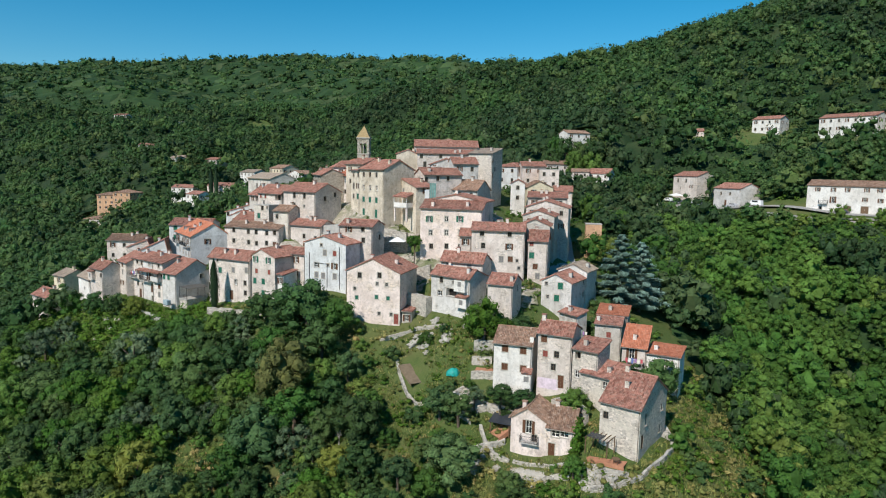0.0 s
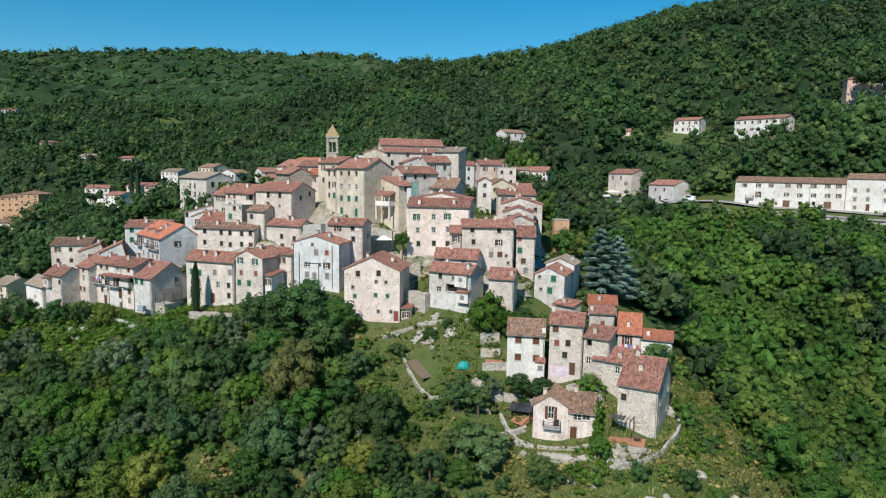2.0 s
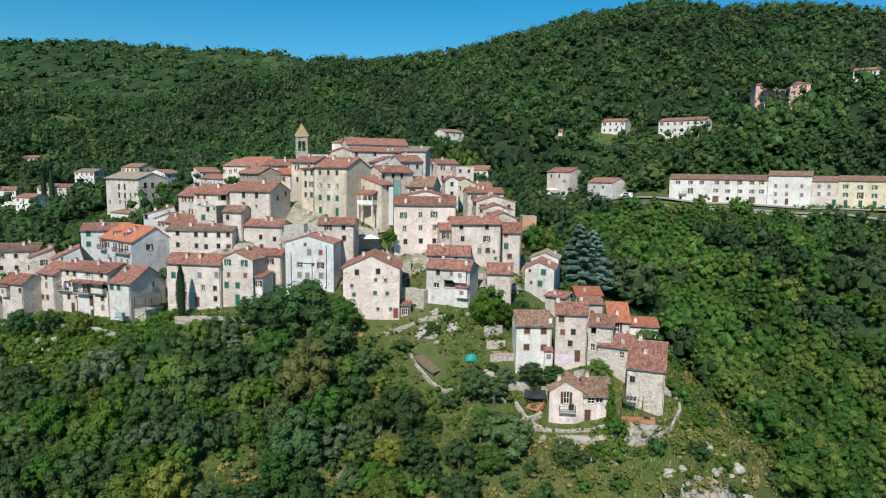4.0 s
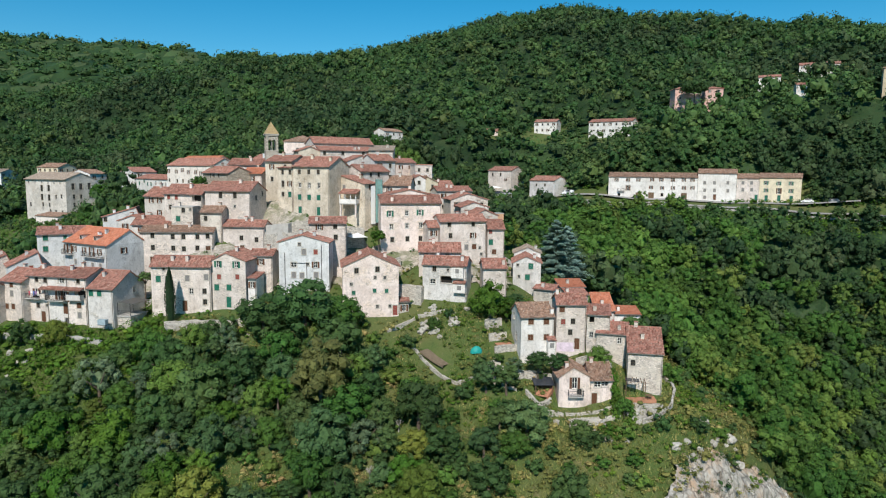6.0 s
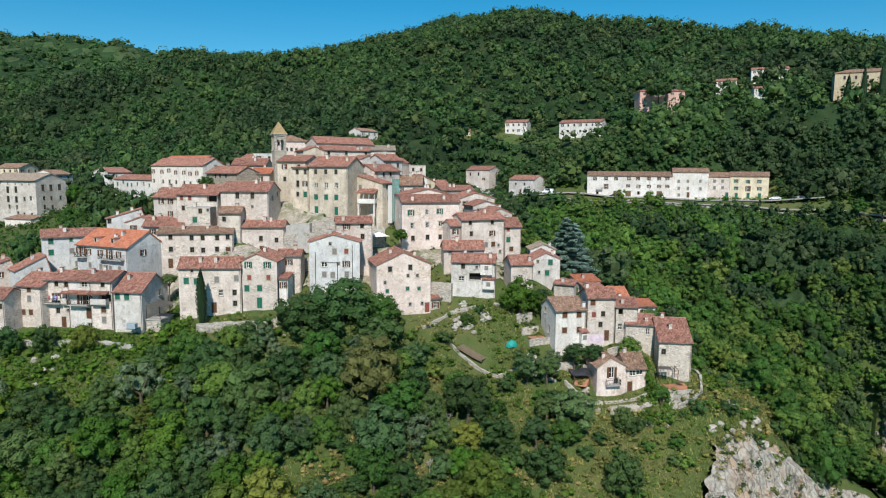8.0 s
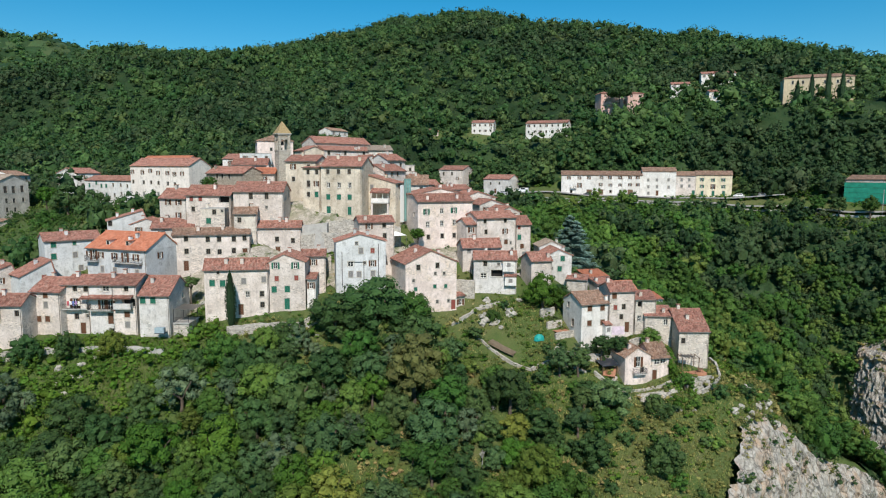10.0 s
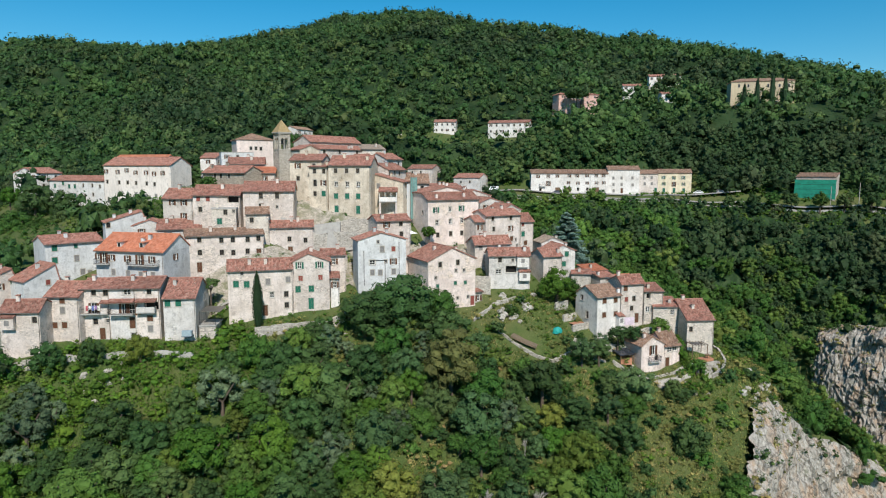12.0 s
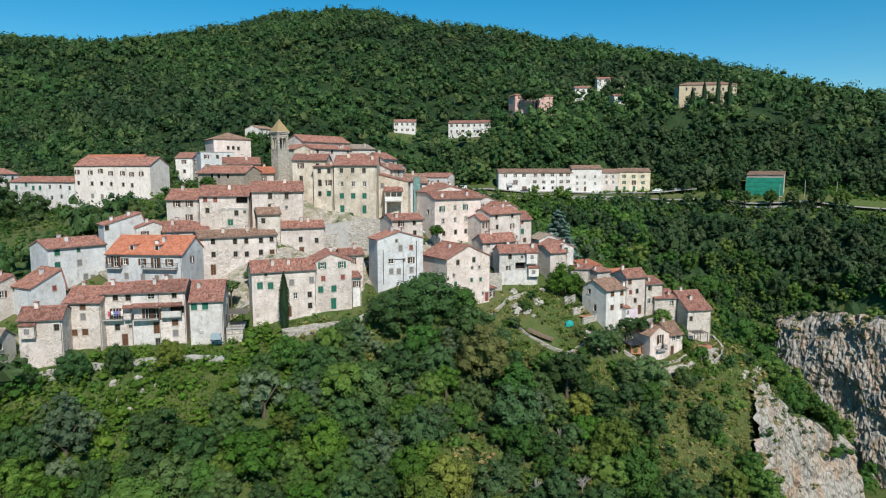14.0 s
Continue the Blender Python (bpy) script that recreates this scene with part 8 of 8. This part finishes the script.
def box_bay(i, u0, u1, top, bottom, deep, mat, tiles=TILES, glass=True):
    """A boxed bay on the front of house i."""
    m, p = frame_of(i)
    zt, zb = p["h"] - top, p["h"] - bottom
    b = part("boxed_bay", Geo().box(u0, -deep, zb, u1, 0.0, zt), mat, BUILT[i], "rendered boxed bay on the wall")
    g = Geo()
    s = Vector((0, 1, 0.35))
    tiled(g, (u0 - 0.15, -deep - 0.2, zt - 0.02), (1, 0, 0), s, u1 - u0 + 0.3, (deep + 0.25) * s.length, None, True, rng)
    part("bay_roof", g, tiles, b)
    if glass:
        c = (u0 + u1) / 2
        part("bay_window", Geo().box(c - 0.4, -deep - 0.012, zt - 1.4, c + 0.4, -deep + 0.05, zt - 0.5), GREY_PAINT, b)


i_m = find("white plastered house with boxed")
box_bay(i_m, 6.1, 8.6, 0.2, 2.6, 0.9, WHITE)
box_bay(i_m, 6.6, 9.0, 3.6, 5.6, 0.9, WHITE)
box_bay(find("low cream house with a boxed"), 0.4, 2.6, 0.9, 3.0, 0.8, CREAM)
box_bay(find("white rendered house"), 4.9, 6.3, 4.3, 7.5, 1.2, WHITE)


def dormer(i, u, v):
    m, p = frame_of(i)
    run = p["q"] * p["d"]
    z = p["h"] + p["rise"] * v / run
    d = part("dormer", Geo().box(u - 0.45, v, z - 0.3, u + 0.45, v + 1.6, z + 1.0), GREYWHITE, BUILT[i], "white dormer with small pitched roof")
    part("dormer_roof", Geo().box(u - 0.6, v - 0.2, z + 1.0, u + 0.6, v + 2.4, z + 1.12), TILES_ORANGE, d)
    part("dormer_window", Geo().box(u - 0.28, v - 0.02, z + 0.1, u + 0.28, v + 0.03, z + 0.85), GLASS, d)


dormer(i_or, 4.6, 1.0)
dormer(i_or, 9.6, 1.0)


def veranda(cx, cy, z, yaw):
    """White glazed veranda on posts with a small tiled roof."""
    root = thing("veranda", pose(cx, cy, z, 0, 0, yaw), "white and blue glazed veranda on stone posts", "veranda")
    part("floor_slab", Geo().box(0, 0, 0, 4.2, 2.2, 0.2), CONCRETE, root)
    part("parapet", Geo().box(0, 0, 0.2, 4.2, 0.1, 1.2).box(4.1, 0.1, 0.2, 4.2, 2.2, 1.2), WHITE, root)
    for x in (0.05, 1.4, 2.8, 4.1):
        part("post", Geo().box(x - 0.06, 0.0, 1.2, x + 0.06, 0.12, 2.5), WHITE_PAINT, root)
    for x in (0.2, 4.0):
        part("pillar", Geo().box(x - 0.2, 0.1, -3.2, x + 0.2, 0.5, 0), CREAM, root)
    g = Geo()
    tiled(g, (-0.2, -0.3, 2.5), (1, 0, 0), (0, 1, 0.35), 4.6, 2.9, None, True, rng)
    part("veranda_roof", g, TILES, root)


veranda(-11.6, 150.2, 51.2, -42)


# bent drainpipe on the grey gable front
i_d = find("grey-white gabled house with drain")
hd = PLAN[i_d]["h"]
for pts in (((3.6, 4.3), (5.6, 4.3), (5.6, 9.3)), ((8.6, 0.6), (8.6, 9.3)), ((1.2, 2.2), (1.2, 9.3))):
    gd = Geo()
    for (u0, v0), (u1, v1) in zip(pts, pts[1:]):
        gd.tube((u0, -0.08, hd - v0), (u1, -0.08, hd - v1), 0.06, None, 6)
    part("drainpipe", gd, IRON, BUILT[i_d])

# lilac-painted patch low on the tall house
i_p = find("tall cream stone house with")
part("painted_patch", Geo().box(0.15, -0.012, 0.15, 3.5, 0.0, 1.9), plain("lilac_wash", (0.66, 0.55, 0.62), 0.9, 0.3, 1.6), BUILT[i_p], "faded lilac wash on the plaster")

# ---- loose things ----
def pergola(x, y, z, yaw):
    root = thing("pergola", pose(x, y, z, 0, 0, yaw), "wooden pergola with dark panels on top", "pergola")
    for px in (0, 3.2):
        for py in (0, 2.6):
            part("post", Geo().box(px - 0.06, py - 0.06, 0, px + 0.06, py + 0.06, 2.3), WOOD, root)
    for k in range(6):
        part("beam", Geo().box(k * 0.64 - 0.04, -0.3, 2.3, k * 0.64 + 0.04, 2.9, 2.42), WOOD, root)
    for k in range(4):
        part("panel", Geo().box(0.05 + k * 0.55, 0.1, 2.43, 0.05 + k * 0.55 + 0.5, 1.9, 2.47), PANEL, root)


pergola(20.6, 87.4, 20.9, -37)


def shelter(x, y, z, yaw):
    root = thing("garden_shelter", pose(x, y, z, 0, 0, yaw), "open garden shelter with dark grey sloping roof", "shelter")
    for px in (0, 3.0):
        for py in (0, 2.6):
            part("post", Geo().box(px - 0.07, py - 0.07, 0, px + 0.07, py + 0.07, 2.2 + py * 0.12), WOOD, root)
    part("roof", Geo().face((-0.3, -0.3, 2.2), (3.3, -0.3, 2.2), (3.3, 2.9, 2.65), (-0.3, 2.9, 2.65)).face((-0.3, 2.9, 2.55), (3.3, 2.9, 2.55), (3.3, -0.3, 2.1), (-0.3, -0.3, 2.1)).face((-0.3, -0.3, 2.1), (3.3, -0.3, 2.1), (3.3, -0.3, 2.2), (-0.3, -0.3, 2.2)), PANEL, root)


shelter(7.9, 96.2, 19.6, -24)


def garden_table(x, y, z):
    root = thing("garden_table", pose(x, y, z, 0, 0, 20), "round wooden garden table on the terrace", "table")
    part("tabletop", Geo().tube((0, 0, 0.7), (0, 0, 0.75), 0.6, None, 14), WOOD, root)
    for k in range(4):
        a = k * math.pi / 2
        part("leg", Geo().tube((math.cos(a) * 0.4, math.sin(a) * 0.4, 0), (math.cos(a) * 0.4, math.sin(a) * 0.4, 0.7), 0.03), WOOD, root)


garden_table(9.3, 96.6, ground_z(9.3, 96.6) + 0.5)
garden_table(24.6, 86.0, ground_z(24.6, 86.0) + 0.45)


def car(x, y, yaw, paint, label, van=False, z=None):
    """A parked car: body, glass house, four wheels, lamps."""
    z = ground_z(x, y) + 0.25 if z is None else z
    root = thing("car", pose(x, y, z, 0, 0, yaw), label, "car", "parked cars")
    prof = ((-2.05, 0.35), (-2.1, 0.75), (-1.3, 0.95), (-0.75, 1.45), (1.0, 1.48), (1.75, 1.0), (2.05, 0.9), (2.1, 0.4)) if not van else ((-2.3, 0.35), (-2.4, 0.9), (-1.7, 1.15), (-1.2, 1.95), (2.2, 2.0), (2.35, 0.4))
    g = Geo()
    w = 0.85
    top = [(px, w if pz < 1.1 else w * 0.82, pz) for px, pz in prof]
    n = len(top)
    for a, b in zip(top, top[1:]):
        g.face((a[0], -a[1], a[2]), (b[0], -b[1], b[2]), (b[0], b[1], b[2]), (a[0], a[1], a[2]))
    g.face(*[(a[0], -a[1], a[2]) for a in top][::-1])
    g.face(*[(a[0], a[1], a[2]) for a in top])
    part("body", g, paint, root)
    zt = prof[3][1]
    for s in (-1, 1):
        part("side_window", Geo().box(-0.85, s * 0.8 - 0.02, 1.0 if not van else 1.3, 1.15, s * 0.8 + 0.02, zt - 0.08), GLASS, root)
    part("windscreen", Geo().face((prof[2][0] - 0.01, -0.66, prof[2][1] + 0.05), (prof[3][0] - 0.03, -0.62, zt - 0.04), (prof[3][0] - 0.03, 0.62, zt - 0.04), (prof[2][0] - 0.01, 0.66, prof[2][1] + 0.05)), GLASS, root)
    for px in (-1.3, 1.3):
        for s in (-1, 1):
            wh = part("wheel", Geo().tube((px, s * 0.72, 0.32), (px, s * 0.9, 0.32), 0.32, None, 14), RUBBER, root)
            part("rim", Geo().tube((px, s * 0.89, 0.32), (px, s * 0.915, 0.32), 0.2, None, 10), CAR_GREY, wh)


for k, (cx, cy, yw, pt, lb, vn) in enumerate((
        (106.5, 222.5, -55, CAR_WHITE, "white van parked by the road", True), (102.0, 230.0, -60, CAR_GREY, "silver car parked by the road", False),
        (90.0, 251.0, -60, CAR_DARK, "dark car in the car park", False), (92.5, 248.0, -60, CAR_GREY, "silver car in the car park", False), (88.0, 255.5, -60, CAR_WHITE, "white car in the car park", False), (95.0, 243.5, -60, CAR_DARK, "dark car in the car park", False),
        (122.0, 199.5, -46, CAR_DARK, "dark car parked before the terrace", False), (160.0, 155.0, -60, CAR_WHITE, "white car parked by the road", False), (163.5, 148.0, -60, CAR_GREY, "silver car parked by the road", False))):
    car(cx, cy, yw, pt, lb, vn)
car(-12.2, 147.3, -30, CAR_DARK, "dark car parked under the palazzo", False)


def awning_tent(x, y, z, r):
    root = thing("canopy_tent", pose(x, y, z), "white canvas canopy tent on thin poles", "tent")
    g = Geo()
    c = [(-r, -r, 2.0), (r, -r, 2.0), (r, r, 2.0), (-r, r, 2.0)]
    for k in range(4):
        g.face(c[k], c[(k + 1) % 4], (0, 0, 2.9))
    part("canvas", g, CLOTH, root)
    for px in (-1, 1):
        for py in (-1, 1):
            part("pole", Geo().tube((px * r * 0.96, py * r * 0.96, 0), (px * r * 0.96, py * r * 0.96, 2.02), 0.03, None, 6), ZINC, root)


awning_tent(-10.0, 141.8, ground_z(-10, 141.8) + 2.0, 1.8)
awning_tent(91.5, 257.0, ground_z(91.5, 257.0) + 0.3, 2.6)

# netting and scaffold
i_g = find("house wrapped in green")
mg, pg = frame_of(i_g)
scaf = thing("scaffold", mg, "scaffold with green safety netting round a house", "scaffold")
for k in range(8):
    for lv in (0,):
        part("pole", Geo().tube((k * 1.98, -1.0, -1), (k * 1.98, -1.0, 8.7), 0.05, None, 6), ZINC, scaf)
for lv in range(4):
    part("platform", Geo().box(-0.2, -1.0, 1.9 * lv + 1.6, 14.1, -0.25, 1.9 * lv + 1.68), WOOD, scaf)
    part("net", Geo().box(-0.2, -1.08, 1.9 * lv - 0.2, 14.1, -1.04, 1.9 * lv + 1.62), GREEN_NET, scaf)
net = thing("safety_net", pose(-3.3, 148.6, 46.8, 0, 0, -30), "tall pale teal safety net hung at a house corner", "net")
part("net_sheet", Geo().box(0, 0, 0, 1.7, 0.06, 10.2), plain("pale_teal_netting", (0.16, 0.29, 0.27), 0.85, 0.45, 1.2), net)
for k in range(4):
    part("pole", Geo().tube((k * 0.56, -0.06, -3), (k * 0.56, -0.06, 10.6), 0.04, None, 6), ZINC, net)
tarp = thing("tarpaulin", pose(-4.4, 148.6, 46.5, 0, 0, 20), "tall pale tarpaulin sheet over a facade", "tarpaulin")
part("sheet", Geo().box(0, 0, 0, 1.6, 0.05, 9.0), CLOTH, tarp)

# garden shed cover
tent = thing("tarpaulin_heap", pose(2.2, 107.8, ground_z(2.2, 107.8)), "teal tarpaulin over a heap in the garden", "tarpaulin")
bt = bmesh.new()
bmesh.ops.create_icosphere(bt, subdivisions=3, radius=1.0)
for v in bt.verts:
    v.co = Vector((v.co.x * 1.2, v.co.y * 0.9, max(-0.1, v.co.z) * 1.15)) * (1 + 0.15 * noise.noise(v.co * 2.2))
me = bpy.data.meshes.new("cover")
bt.to_mesh(me)
bt.free()
me.materials.append(TEAL)
part("cover", me, None, tent)


def washing(x, y, z, yaw, n):
    root = thing("washing_line", pose(x, y, z, 0, 0, yaw), "washing line with coloured clothes", "washing line")
    part("line", Geo().tube((0, 0, 1.6), (n * 0.5, 0, 1.6), 0.012, None, 4), ZINC, root)
    for k in range(n):
        c = ((0.5, 0.1, 0.12), (0.75, 0.75, 0.75), (0.15, 0.2, 0.45), (0.35, 0.2, 0.4), (0.7, 0.68, 0.6))[k % 5]
        part("garment", Geo().box(k * 0.5 + 0.05, -0.015, 0.7 + 0.2 * (k % 2), k * 0.5 + 0.42, 0.015, 1.58), plain("cloth_%d" % (k % 5), c, 0.85, 0.15, 4), root)


washing(31.6, 108.3, 27.2, -24, 6)
washing(-74.6, 153.6, 33.0, -37, 5)
washing(24.5, 117.0, ground_z(24.5, 117.0), -30, 5)

# steps by the farmhouse
for k in range(9):
    ang = radians(62 - k * 9)
    sx_, sy_ = 30.5 + math.cos(ang) * 3.6, 94.8 + math.sin(ang) * 3.0
    tagged(part("stone_step", Geo().box(-0.9, -0.25, -0.6, 0.9, 0.25, 0.1), FIELDSTONE, None, "", Matrix.Translation((sx_, sy_, ground_z(sx_, sy_) + 0.2 + 0.02 * k)) @ Matrix.Rotation(ang, 4, "Z")), "rough stone step beside the farmhouse", "step", "stone steps")

# poles along the road
for px, py in ((170.5, 108), (183, 90), (128, 187), (176, 100)):
    pl = thing("utility_pole", pose(px, py, ground_z(px, py)), "grey utility pole beside the road", "pole", "utility poles")
    part("shaft", Geo().tube((0, 0, -1), (0, 0, 8.5), 0.14, 0.09, 8), CONCRETE, pl)
    part("cross_arm", Geo().box(-0.7, -0.05, 7.8, 0.7, 0.05, 7.92), WOOD, pl)


TANKBLUE = plain("blue_grey_sheet", (0.30, 0.38, 0.42), 0.5, 0.2, 3)
# ---- covered terrace at the end of the row ----
tm = pose(-58.9, 142.6, 24.0, 0, 0, -37)
terrace = thing("side_terrace", tm, "raised stone terrace with a grey sheet canopy beside the end house", "terrace")
part("base", Geo().box(0, 0.3, -3, 2.9, 5.2, 6.2), STONE, terrace)
part("deck", Geo().box(-0.02, 0.1, 6.2, 3.1, 5.4, 6.4), CONCRETE, terrace)
part("canopy", Geo().box(-0.05, 0.2, 9.0, 3.3, 5.0, 9.08, Matrix.Rotation(radians(3), 4, "Y")), ZINC, terrace, "grey corrugated sheet canopy")
for px, py in ((0.15, 0.3), (2.9, 0.3), (0.15, 4.8), (2.9, 4.8)):
    part("post", Geo().tube((px, py, 6.4), (px, py, 9.0), 0.05, None, 6), IRON, terrace)
for k in range(4):
    part("rail", Geo().tube((0.1, 0.16, 6.7 + k * 0.25), (3.0, 0.16, 6.7 + k * 0.25), 0.025, None, 6), IRON, terrace)
tank = thing("water_tank", pose(-61.6, 143.0, 28.9, 0, 0, -37), "grey-blue water tank on a bracket at the wall", "tank")
part("tank_body", Geo().box(0, -0.95, 0.1, 1.7, -0.1, 1.1), TANKBLUE, tank)
part("bracket", Geo().box(-0.1, -1.0, 0, 1.8, 0.3, 0.1), IRON, tank)
